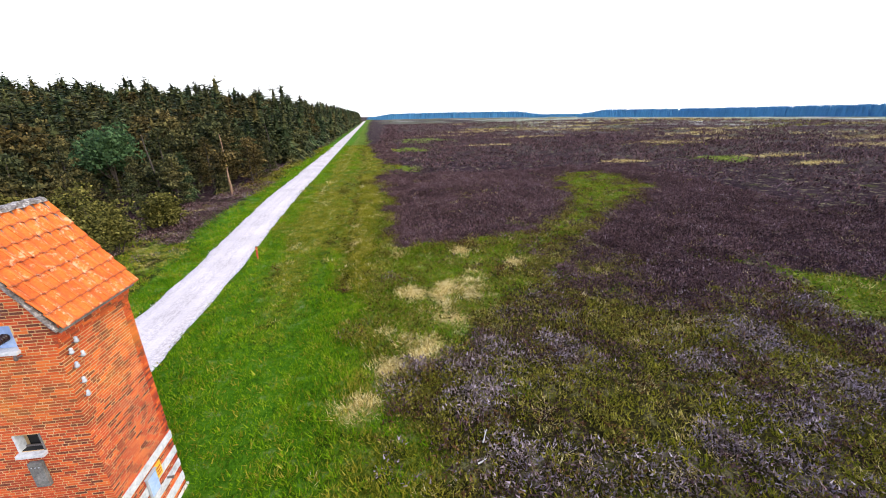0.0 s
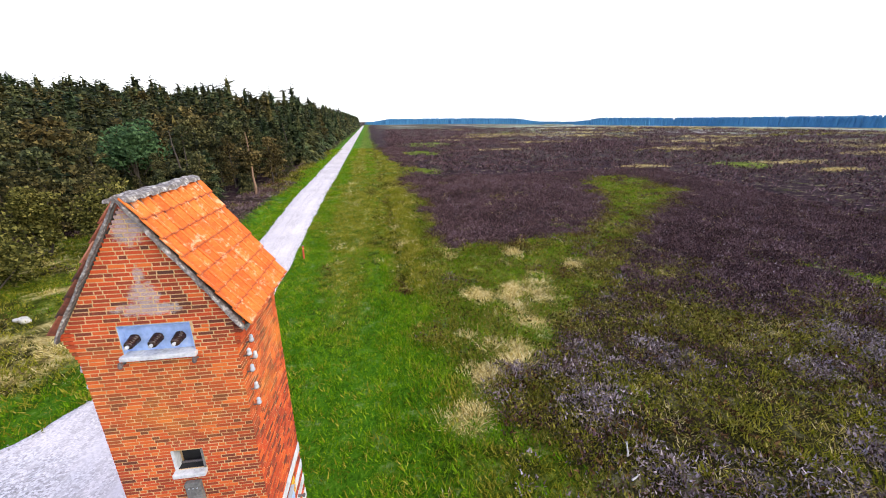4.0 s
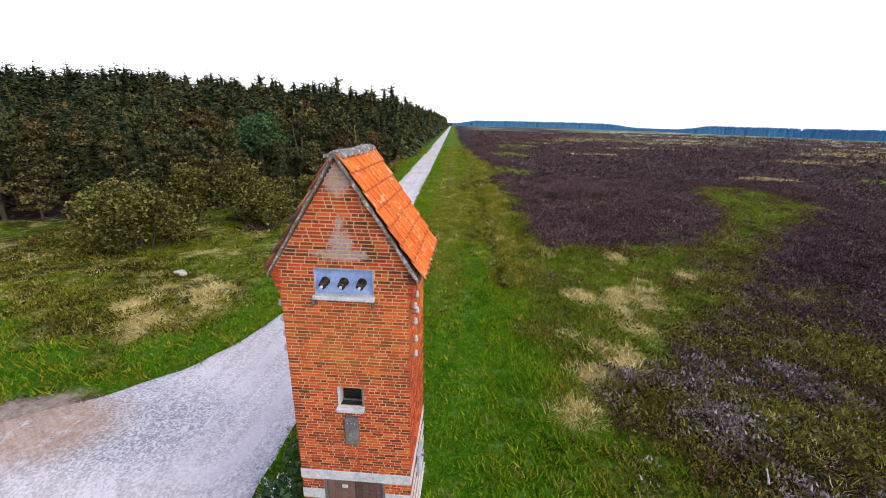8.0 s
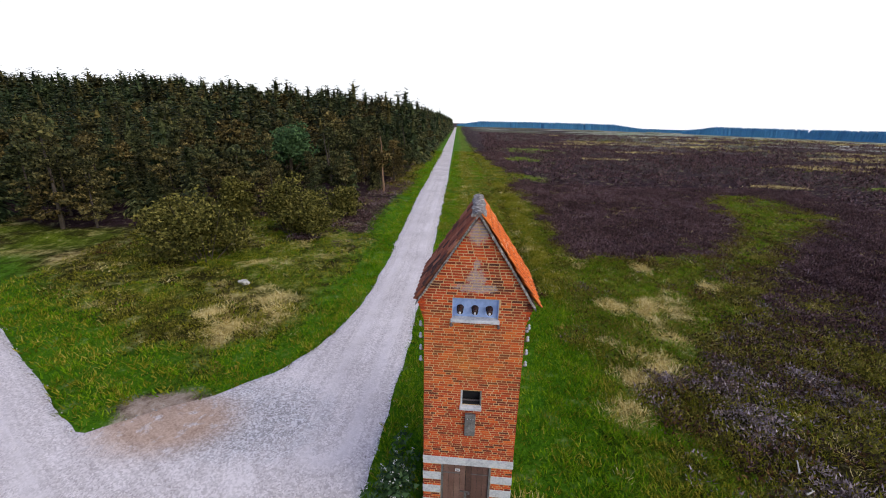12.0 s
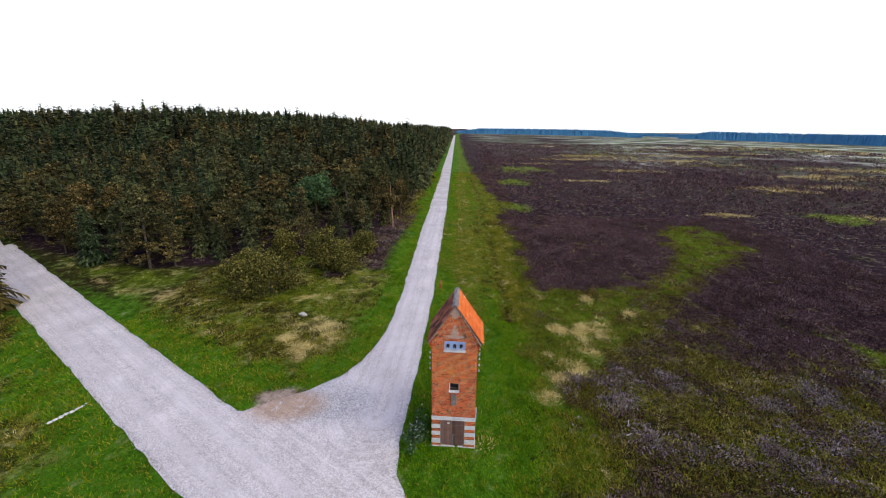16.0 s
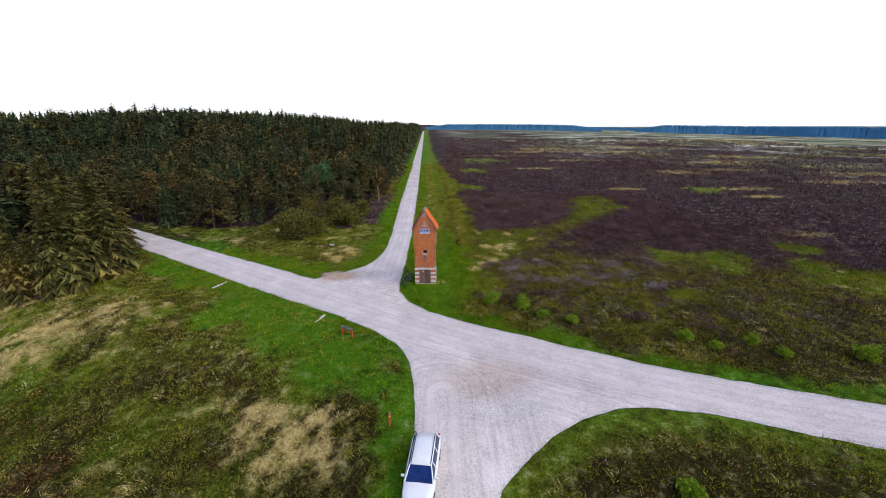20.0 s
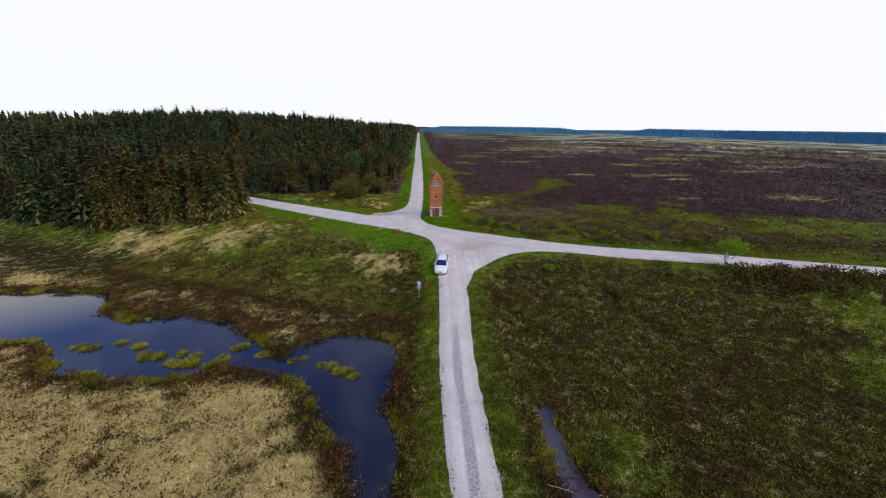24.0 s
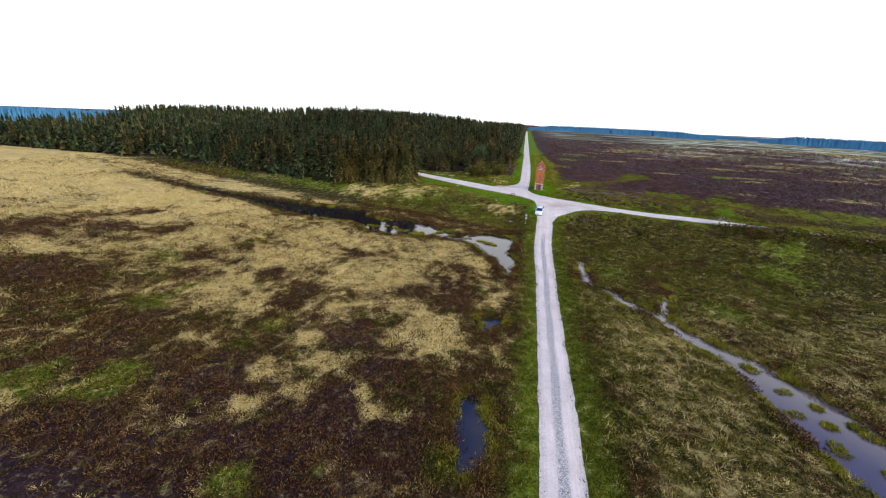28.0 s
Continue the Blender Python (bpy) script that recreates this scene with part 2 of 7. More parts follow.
def brick_material(name, vary):
    m, nt, b = graph(name)
    pos = world_pos(nt)
    r = node(nt, "ShaderNodeNewGeometry").outputs["Random Per Island"] if vary == "island" else node(nt, "ShaderNodeObjectInfo").outputs["Random"]
    blot = noise_of(nt, 0.9, 4.0, 0.6, pos)
    v = math_node(nt, "ADD", math_node(nt, "MULTIPLY", r, 0.86), math_node(nt, "MULTIPLY", blot, 0.16))
    col = ramp(nt, v, [(0.07, (0.022, 0.012, 0.011)), (0.17, (0.11, 0.018, 0.009)), (0.42, (0.31, 0.03, 0.005)), (0.72, (0.5, 0.054, 0.006)), (0.96, (0.66, 0.14, 0.017))])
    worn = node(nt, "ShaderNodeMapRange", {"Value": noise_of(nt, 1.7, 5.0, 0.65, pos), "From Min": 0.6, "From Max": 0.68}).outputs[0]
    col = mix(nt, math_node(nt, "MULTIPLY", worn, 0.6), col, (0.56, 0.08, 0.018))
    # yellowish firing below the bushings
    warm = node(nt, "ShaderNodeMapRange", {"Value": noise_of(nt, 0.75, 4.0, 0.65, pos), "From Min": 0.5, "From Max": 0.62}).outputs[0]
    band = node(nt, "ShaderNodeSeparateXYZ", {0: pos}).outputs[2]
    near = node(nt, "ShaderNodeMapRange", {"Value": math_node(nt, "ABSOLUTE", math_node(nt, "SUBTRACT", band, 5.2)), "From Min": 1.3, "From Max": 0.3}).outputs[0]
    col = mix(nt, math_node(nt, "MULTIPLY", math_node(nt, "ADD", math_node(nt, "MULTIPLY", warm, 0.45), 0.16), near), col, (0.7, 0.22, 0.018))
    at = node(nt, "ShaderNodeSeparateXYZ", {0: pos}).outputs
    def spot(cx, cz, rx, rz):
        dx = math_node(nt, "DIVIDE", math_node(nt, "SUBTRACT", at[0], cx), rx)
        dz = math_node(nt, "DIVIDE", math_node(nt, "SUBTRACT", at[2], cz), rz)
        return math_node(nt, "SUBTRACT", 1.0, math_node(nt, "ADD", math_node(nt, "MULTIPLY", dx, dx), math_node(nt, "MULTIPLY", dz, dz)))
    mend = math_node(nt, "ADD", math_node(nt, "MAXIMUM", spot(0.0, 3.95, 0.55, 0.5), spot(-0.05, 2.75, 0.5, 0.4)), math_node(nt, "MULTIPLY", math_node(nt, "SUBTRACT", noise_of(nt, 3.0, 5.0, 0.7, pos), 0.5), 2.5))
    col = mix(nt, math_node(nt, "MULTIPLY", node(nt, "ShaderNodeMapRange", {"Value": mend, "From Min": 0.2, "From Max": 0.8}).outputs[0], 0.7), col, (0.47, 0.06, 0.014))
    grain = noise_of(nt, 70.0, 4.0, 0.6, pos)
    col = mix(nt, 0.15, col, ramp(nt, grain, [(0.3, (0.16, 0.03, 0.012)), (0.7, (0.66, 0.15, 0.04))]), "MIX")
    # grey lime bloom where an old bracket sat on the gable, and under the ridge
    bloom = math_node(nt, "MAXIMUM", math_node(nt, "MAXIMUM", spot(0.02, 6.84, 0.62, 0.15), spot(0.0, 7.08, 0.28, 0.26)), math_node(nt, "MAXIMUM", spot(0.0, 7.4, 0.1, 0.2), spot(0.0, 8.15, 0.3, 0.38)))
    front = math_node(nt, "LESS_THAN", at[1], 0.1)
    bloom = math_node(nt, "ADD", bloom, math_node(nt, "MULTIPLY", math_node(nt, "SUBTRACT", noise_of(nt, 9.0, 5.0, 0.7, pos), 0.5), 3.0))
    bf = node(nt, "ShaderNodeMapRange", {"Value": bloom, "From Min": 0.25, "From Max": 0.7}).outputs[0]
    col = mix(nt, math_node(nt, "MULTIPLY", math_node(nt, "MULTIPLY", bf, front), 0.8), col, ramp(nt, grain, [(0.3, (0.2, 0.16, 0.16)), (0.7, (0.5, 0.46, 0.46))]))
    nt.links.new(col, b.inputs["Base Color"])
    b.inputs["Roughness"].default_value = 0.9
    bn = node(nt, "ShaderNodeBump", {"Strength": 0.4, "Distance": 0.006, "Height": grain})
    nt.links.new(bn.outputs[0], b.inputs["Normal"])
    return m


def tile_material():
    """Orange clay with dirt and painted shade along the lower lips and in the pans, and pale lichen."""
    m, nt, b = graph("clay_tile")
    pos, here = world_pos(nt), node(nt, "ShaderNodeTexCoord").outputs["Object"]
    at = node(nt, "ShaderNodeSeparateXYZ", {0: here}).outputs
    fine, wide = noise_of(nt, 24.0, 5.0, 0.65, pos), noise_of(nt, 2.4, 4.0, 0.6, pos)
    v = math_node(nt, "ADD", math_node(nt, "MULTIPLY", fine, 0.4), math_node(nt, "ADD", math_node(nt, "MULTIPLY", wide, 0.5), math_node(nt, "MULTIPLY", node(nt, "ShaderNodeObjectInfo").outputs["Random"], 0.1)))
    col = ramp(nt, v, [(0.3, (0.42, 0.075, 0.011)), (0.5, (0.66, 0.14, 0.017)), (0.72, (0.76, 0.25, 0.05))])
    # lower lips: shade of the gap beneath painted in, along with dirt
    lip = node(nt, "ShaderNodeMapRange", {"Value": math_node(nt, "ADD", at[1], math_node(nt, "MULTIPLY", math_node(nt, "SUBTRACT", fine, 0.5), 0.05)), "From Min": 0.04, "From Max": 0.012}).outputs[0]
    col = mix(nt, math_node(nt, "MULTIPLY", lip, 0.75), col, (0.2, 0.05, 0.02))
    # pans get a darker colour as grime and shade, to deepen the waves
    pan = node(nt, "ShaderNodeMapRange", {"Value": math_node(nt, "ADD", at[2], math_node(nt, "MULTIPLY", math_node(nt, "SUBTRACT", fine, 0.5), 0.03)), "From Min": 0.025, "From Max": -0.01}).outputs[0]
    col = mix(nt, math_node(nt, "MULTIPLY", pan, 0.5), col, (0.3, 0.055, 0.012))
    lichen = node(nt, "ShaderNodeMapRange", {"Value": noise_of(nt, 6.0, 6.0, 0.7, pos), "From Min": 0.55, "From Max": 0.64}).outputs[0]
    col = mix(nt, math_node(nt, "MULTIPLY", lichen, 0.6), col, (0.74, 0.5, 0.32))
    nt.links.new(col, b.inputs["Base Color"])
    b.inputs["Roughness"].default_value = 0.85
    bn = node(nt, "ShaderNodeBump", {"Strength": 0.5, "Distance": 0.01, "Height": fine})
    nt.links.new(bn.outputs[0], b.inputs["Normal"])
    return m


GROUND, GRAVEL, WATER = ground_material(), gravel_material(), water_material("still_water", (0.014, 0.012, 0.016, 1))
BROOK = water_material("silty_brook_water", (0.07, 0.056, 0.068, 1))
BRICK_ONE, BRICK_MANY = brick_material("brick_single", "object"), brick_material("brick_joined", "island")
MORTAR = mottled("lime_mortar", (0.3, 0.19, 0.09), (0.52, 0.35, 0.17), (0.74, 0.57, 0.34), 40, 3, 0.95, 0.4)
RENDER = mottled("weathered_render", (0.24, 0.25, 0.28), (0.5, 0.51, 0.53), (0.7, 0.7, 0.69), 18, 4, 0.9, 0.5)
CRUST = mottled("dark_lichen_crust", (0.03, 0.026, 0.024), (0.17, 0.15, 0.14), (0.72, 0.68, 0.62), 22, 9, 0.95, 0.8)
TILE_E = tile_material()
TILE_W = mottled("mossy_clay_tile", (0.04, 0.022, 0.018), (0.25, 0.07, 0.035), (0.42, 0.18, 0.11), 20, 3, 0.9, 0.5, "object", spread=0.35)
PANEL = mottled("blue_grey_sheet", (0.22, 0.33, 0.58), (0.33, 0.46, 0.76), (0.5, 0.6, 0.8), 14, 2.5, 0.5, 0.1)
IRON = mottled("rusty_iron", (0.06, 0.045, 0.04), (0.14, 0.12, 0.12), (0.26, 0.25, 0.26), 30, 5, 0.6, 0.2, metal=0.4)
BROWN_CERAMIC = mottled("brown_glaze", (0.012, 0.006, 0.005), (0.03, 0.014, 0.01), (0.07, 0.035, 0.025), 10, 2, 0.2, 0.0)
PORCELAIN = mottled("porcelain", (0.25, 0.28, 0.33), (0.42, 0.45, 0.5), (0.75, 0.75, 0.74), 20, 4, 0.25, 0.0)
DOOR_WOOD = mottled("door_boards", (0.06, 0.03, 0.024), (0.13, 0.065, 0.05), (0.22, 0.13, 0.1), 20, 2.5, 0.75, 0.25, "object")
GREY_WOOD = mottled("weathered_board", (0.05, 0.05, 0.05), (0.14, 0.135, 0.13), (0.28, 0.27, 0.26), 24, 4, 0.85, 0.4)
RED_WOOD = mottled("red_stained_wood", (0.2, 0.03, 0.012), (0.42, 0.06, 0.02), (0.55, 0.12, 0.05), 20, 3, 0.8, 0.3)
# near-black base colour stands in for unlit depth in the tower
DARK = mottled("dark_inside", (0.006, 0.006, 0.007), (0.01, 0.01, 0.011), (0.02, 0.02, 0.02), 8, 2, 0.9, 0.0)
BARK = mottled("bark", (0.02, 0.016, 0.013), (0.055, 0.042, 0.032), (0.12, 0.095, 0.07), 14, 2, 0.95, 0.6)
PINE_BARK = mottled("pine_bark", (0.09, 0.05, 0.03), (0.24, 0.14, 0.085), (0.38, 0.27, 0.19), 14, 2, 0.95, 0.6)
BIRCH_BARK = mottled("pale_bark", (0.1, 0.09, 0.08), (0.4, 0.38, 0.35), (0.62, 0.6, 0.57), 12, 3, 0.8, 0.3)
ROCK = mottled("field_stone", (0.2, 0.19, 0.17), (0.4, 0.38, 0.35), (0.6, 0.57, 0.52), 16, 3, 0.9, 0.5, "island")
CONCRETE = mottled("pale_concrete", (0.35, 0.34, 0.32), (0.55, 0.54, 0.51), (0.72, 0.71, 0.68), 20, 3, 0.9, 0.4)
SPRUCE = leafy("spruce_needles", [(0.004, 0.006, 0.005), (0.02, 0.023, 0.011), (0.072, 0.065, 0.024), (0.21, 0.165, 0.054)], clump=0.17, thin=0.06, single=0.45, other=[(0.004, 0.008, 0.005), (0.019, 0.031, 0.014), (0.058, 0.085, 0.036), (0.145, 0.18, 0.075)])
PINE = leafy("pine_needles", [(0.006, 0.007, 0.004), (0.036, 0.03, 0.012), (0.125, 0.093, 0.033), (0.3, 0.215, 0.075)], clump=0.25, thin=0.08, single=0.45, other=[(0.006, 0.009, 0.005), (0.026, 0.034, 0.016), (0.075, 0.085, 0.035), (0.17, 0.17, 0.065)])
BROWN_SPRUCE = leafy("brownish_spruce_needles", [(0.006, 0.005, 0.003), (0.038, 0.03, 0.009), (0.125, 0.095, 0.025), (0.33, 0.25, 0.07)], clump=0.22, thin=0.08, single=0.45, other=[(0.006, 0.008, 0.004), (0.03, 0.034, 0.011), (0.095, 0.095, 0.026), (0.24, 0.21, 0.06)])
BROADLEAF = leafy("broad_leaves", [(0.022, 0.045, 0.02), (0.06, 0.115, 0.045), (0.12, 0.2, 0.08)], clump=0.5)
WILLOW = leafy("willow_leaves", [(0.012, 0.014, 0.004), (0.05, 0.052, 0.012), (0.14, 0.13, 0.03), (0.3, 0.26, 0.07)], clump=0.6)
FRESH = leafy("fresh_leaves", [(0.07, 0.14, 0.009), (0.17, 0.27, 0.015), (0.3, 0.42, 0.035)], clump=1.2)
GRASS = leafy("green_grass", [(0.022, 0.078, 0.002), (0.075, 0.19, 0.003), (0.17, 0.3, 0.006), (0.33, 0.4, 0.024)], clump=0.6, single=0.4)
MEADOW = leafy("meadow_grass", [(0.04, 0.06, 0.003), (0.14, 0.155, 0.009), (0.3, 0.275, 0.022), (0.48, 0.4, 0.085)], clump=0.6, single=0.4)
STRAW = leafy("dry_grass", [(0.22, 0.145, 0.04), (0.5, 0.38, 0.115), (0.76, 0.62, 0.25), (0.9, 0.8, 0.46)], clump=0.45)
HEATHER = leafy("heather", [(0.013, 0.009, 0.008), (0.054, 0.029, 0.027), (0.125, 0.07, 0.069), (0.25, 0.165, 0.18)], clump=0.3, thin=0.05)
LING = leafy("greying_heather", [(0.06, 0.042, 0.034), (0.15, 0.112, 0.1), (0.27, 0.21, 0.215), (0.43, 0.36, 0.385)], clump=0.8, thin=0.05)
MOSS = leafy("heath_moss", [(0.022, 0.023, 0.004), (0.092, 0.092, 0.012), (0.22, 0.195, 0.03), (0.4, 0.34, 0.09)], clump=0.45, thin=0.1, single=0.4)
OLIVE = leafy("bog_shrub", [(0.008, 0.010, 0.003), (0.030, 0.035, 0.004), (0.08, 0.083, 0.008), (0.19, 0.18, 0.028)], clump=0.35, thin=0.1)
UMBER = leafy("brown_bog_shrub", [(0.009, 0.0045, 0.0025), (0.040, 0.019, 0.008), (0.1, 0.05, 0.018), (0.21, 0.125, 0.045)], clump=0.35, thin=0.05)
BLOSSOM = leafy("white_blossom", [(0.4, 0.42, 0.36), (0.6, 0.6, 0.55), (0.75, 0.75, 0.7)], thin=0.2)
PAINT = mottled("white_car_paint", (0.66, 0.69, 0.73), (0.72, 0.75, 0.79), (0.76, 0.79, 0.82), 3, 0.6, 0.22, 0.0)
GLASS_DARK = mottled("tinted_glass", (0.006, 0.014, 0.06), (0.012, 0.028, 0.12), (0.025, 0.05, 0.2), 2, 0.5, 0.05, 0.0)
RUBBER = mottled("rubber", (0.01, 0.01, 0.011), (0.02, 0.02, 0.021), (0.035, 0.035, 0.035), 30, 4, 0.8, 0.1)
ALLOY = mottled("alloy", (0.3, 0.31, 0.33), (0.45, 0.46, 0.48), (0.6, 0.61, 0.63), 10, 2, 0.3, 0.0, metal=0.8)
LAMP_GLASS = mottled("lamp_glass", (0.45, 0.5, 0.58), (0.6, 0.65, 0.7), (0.75, 0.78, 0.82), 12, 3, 0.1, 0.0)
GREY_PAINT = mottled("grey_paint", (0.24, 0.26, 0.28), (0.34, 0.36, 0.38), (0.45, 0.46, 0.48), 14, 3, 0.5, 0.1)
WHITE_PAINT = mottled("white_enamel", (0.6, 0.62, 0.64), (0.72, 0.73, 0.74), (0.8, 0.8, 0.8), 14, 3, 0.4, 0.0)
BLUE_PAINT = mottled("blue_enamel", (0.02, 0.08, 0.3), (0.03, 0.12, 0.42), (0.06, 0.18, 0.5), 10, 3, 0.4, 0.0)
YELLOW_PAINT = mottled("yellow_enamel", (0.55, 0.32, 0.02), (0.7, 0.42, 0.03), (0.78, 0.52, 0.08), 10, 3, 0.45, 0.0)
# the blue haze of distance is put straight into this base colour
HAZED_WOOD = leafy("far_woods", [(0.085, 0.26, 0.44), (0.09, 0.28, 0.47), (0.1, 0.3, 0.5)], clump=0.02, thin=0.0)


# ---- numbers for the land: everything takes arrays ----
def ss(a, b, v):
    t = np.clip((np.asarray(v, float) - a) / (b - a), 0, 1)
    return t * t * (3 - 2 * t)


def grain(x, y, scale, seed=0):
    """Smooth value noise, 0 to 1."""
    x, y = np.asarray(x, float) / scale, np.asarray(y, float) / scale
    i, j = np.floor(x).astype(np.int64), np.floor(y).astype(np.int64)
    u, v = x - i, y - j
    u, v = u * u * (3 - 2 * u), v * v * (3 - 2 * v)

    def h(a, b):
        n = (a * 374761393 + b * 668265263 + seed * 974634777) & 0x7FFFFFFF
        n = ((n ^ (n >> 13)) * 1274126177) & 0x7FFFFFFF
        return ((n ^ (n >> 16)) & 0xFFFF) / 65535.0

    return (h(i, j) * (1 - u) + h(i + 1, j) * u) * (1 - v) + (h(i, j + 1) * (1 - u) + h(i + 1, j + 1) * u) * v


def fbm(x, y, scale, seed=0):
    return 0.55 * grain(x, y, scale, seed) + 0.3 * grain(x, y, scale * 0.47, seed + 7) + 0.15 * grain(x, y, scale * 0.21, seed + 13)


def to_segment(x, y, a, b):
    dx, dy = b[0] - a[0], b[1] - a[1]
    t = np.clip(((x - a[0]) * dx + (y - a[1]) * dy) / (dx * dx + dy * dy), 0, 1)
    return np.hypot(x - a[0] - t * dx, y - a[1] - t * dy), t


def chain(x, y, pts):
    """Distance to the edge of a chain of rounded pieces: (x, y, half width)."""
    d = np.full(np.shape(x), 1e9)
    for a, b in zip(pts, pts[1:]):
        q, t = to_segment(x, y, a, b)
        d = np.minimum(d, q - (a[2] + (b[2] - a[2]) * t))
    return d


def polygon(x, y, pts):
    d, inside = np.full(np.shape(x), 1e9), np.zeros(np.shape(x), bool)
    for a, b in zip(pts, pts[1:] + pts[:1]):
        d = np.minimum(d, to_segment(x, y, a, b)[0])
        if a[1] != b[1]:
            inside ^= ((a[1] > y) != (b[1] > y)) & (x < (b[0] - a[0]) * (y - a[1]) / (b[1] - a[1]) + a[0])
    return np.where(inside, -d, d)


NORTH = [(-4.7, 2, 1.75), (-4.8, 20, 1.65), (-5.8, 45, 1.75), (-8.7, 118, 1.8), (-44, 870, 2.0)]
CROSS = [(-150, 82, 2.2), (-70, 31.5, 2.2), (-30, 8.6, 2.25), (-13.5, -0.9, 2.3), (-3.5, -6.6, 2.3), (4, -10.6, 2.35), (17, -16.8, 2.35), (36, -24, 2.35), (54, -29.4, 2.3), (120, -49, 2.2)]
SOUTH = [(2.0, -18, 1.9), (2.3, -30, 1.75), (2.2, -44, 1.7), (2.7, -56, 1.6), (3.2, -72, 1.5), (3.6, -82, 1.55), (4.6, -112, 1.55), (7.5, -200, 1.6)]
APRON_N = [(-6.4, 13), (-6.9, 9), (-8.0, 6), (-9.9, 4), (-13.5, 1.6), (-10, -3), (-1, -7.5), (0.4, -5.9), (-1.6, -4.0), (-2.8, -2.0), (-3.1, 3.2), (-3.1, 13)]
APRON_S = [(0.3, -19), (-0.6, -14.5), (-1.9, -11.9), (-4.2, -9.6), (-7.6, -7.2), (-6, -5), (0, -8), (15.5, -18), (20.8, -20.6), (17, -19.9), (14.1, -19.9), (11.3, -20.7), (7.5, -23), (5.4, -25.2), (4.1, -29.4), (2, -30)]
POND = [(-150, -3, 1.2), (-112, -16.5, 1.2), (-88, -23.5, 1.8), (-72, -27.5, 3.0), (-60, -31.5, 5.4)]
SHORE = [(-62, -27), (-56, -26), (-48, -26.6), (-42.2, -26.8), (-40, -32.2), (-35, -34.3), (-31, -32.8), (-25.7, -34), (-23.2, -34.4), (-18.2, -39.8), (-14.5, -41.6), (-13, -39), (-10.8, -37.6), (-7.4, -37.6), (-4.2, -39.2), (-3.2, -44.2), (-3.1, -49), (-2.5, -52), (-2.2, -57), (-2.5, -61.5), (-3.2, -61), (-5.4, -55.6), (-7.1, -52), (-9.2, -48.7), (-11.9, -45.9), (-15.2, -44.2), (-19, -43.1), (-21, -44.8), (-25, -45.4), (-29.5, -45.2), (-33.8, -44.5), (-38, -41), (-39.9, -38.9), (-46, -38.6), (-54, -38.2), (-62, -36.4)]
POOL = [(-4.4, -76.2, 0.9), (-3.0, -76.2, 1.0), (-3.7, -78.2, 0.8)]
POOL_SOUTH = [(-3.5, -91.6, 1.5), (-2.7, -94.5, 1.5), (-2.5, -98.0, 1.0)]
STREAM = [(8.9, -49.4, 0.7), (8.6, -51.5, 0.85), (9.1, -54.2, 0.75), (9.2, -57, 0.95), (8.9, -59.6, 0.95), (10.6, -61, 0.85), (12.6, -62.6, 0.95), (13.3, -65, 0.8), (16.9, -67.8, 1.0), (18.4, -71.4, 1.1), (20.8, -74.8, 1.4), (23.2, -77.2, 1.7), (24.7, -81.8, 2.6), (25.9, -84.6, 3.3), (26.8, -88.5, 3.5), (28.5, -94, 3.2), (33, -101, 2.4)]
TRIB = [(17.9, -68.6, 0.5), (18.8, -64.4, 0.55), (20.1, -61, 0.4), (21.5, -55, 0.1)]


def road_edge(x, y):
    d = np.minimum(np.minimum(chain(x, y, NORTH), chain(x, y, CROSS)), chain(x, y, SOUTH))
    d = np.minimum(d, np.minimum(polygon(x, y, APRON_N), polygon(x, y, APRON_S)))
    return d + 0.32 * (fbm(x, y, 1.3, 3) - 0.5)


def water_edge(x, y):
    d = np.minimum(np.minimum(np.minimum(chain(x, y, POND), polygon(x, y, SHORE)), np.minimum(chain(x, y, POOL), chain(x, y, POOL_SOUTH))), np.minimum(chain(x, y, STREAM), chain(x, y, TRIB)))
    return d + 1.7 * (fbm(x, y, 2.6, 21) - 0.5) * np.where(np.asarray(x) < 0, 1.0, 0.5)


def south_road_z(y):
    return -0.75 - 1.05 * ss(-14, -27, y) - 2.45 * ss(-22, -48, y)


WATER_Z = -4.62


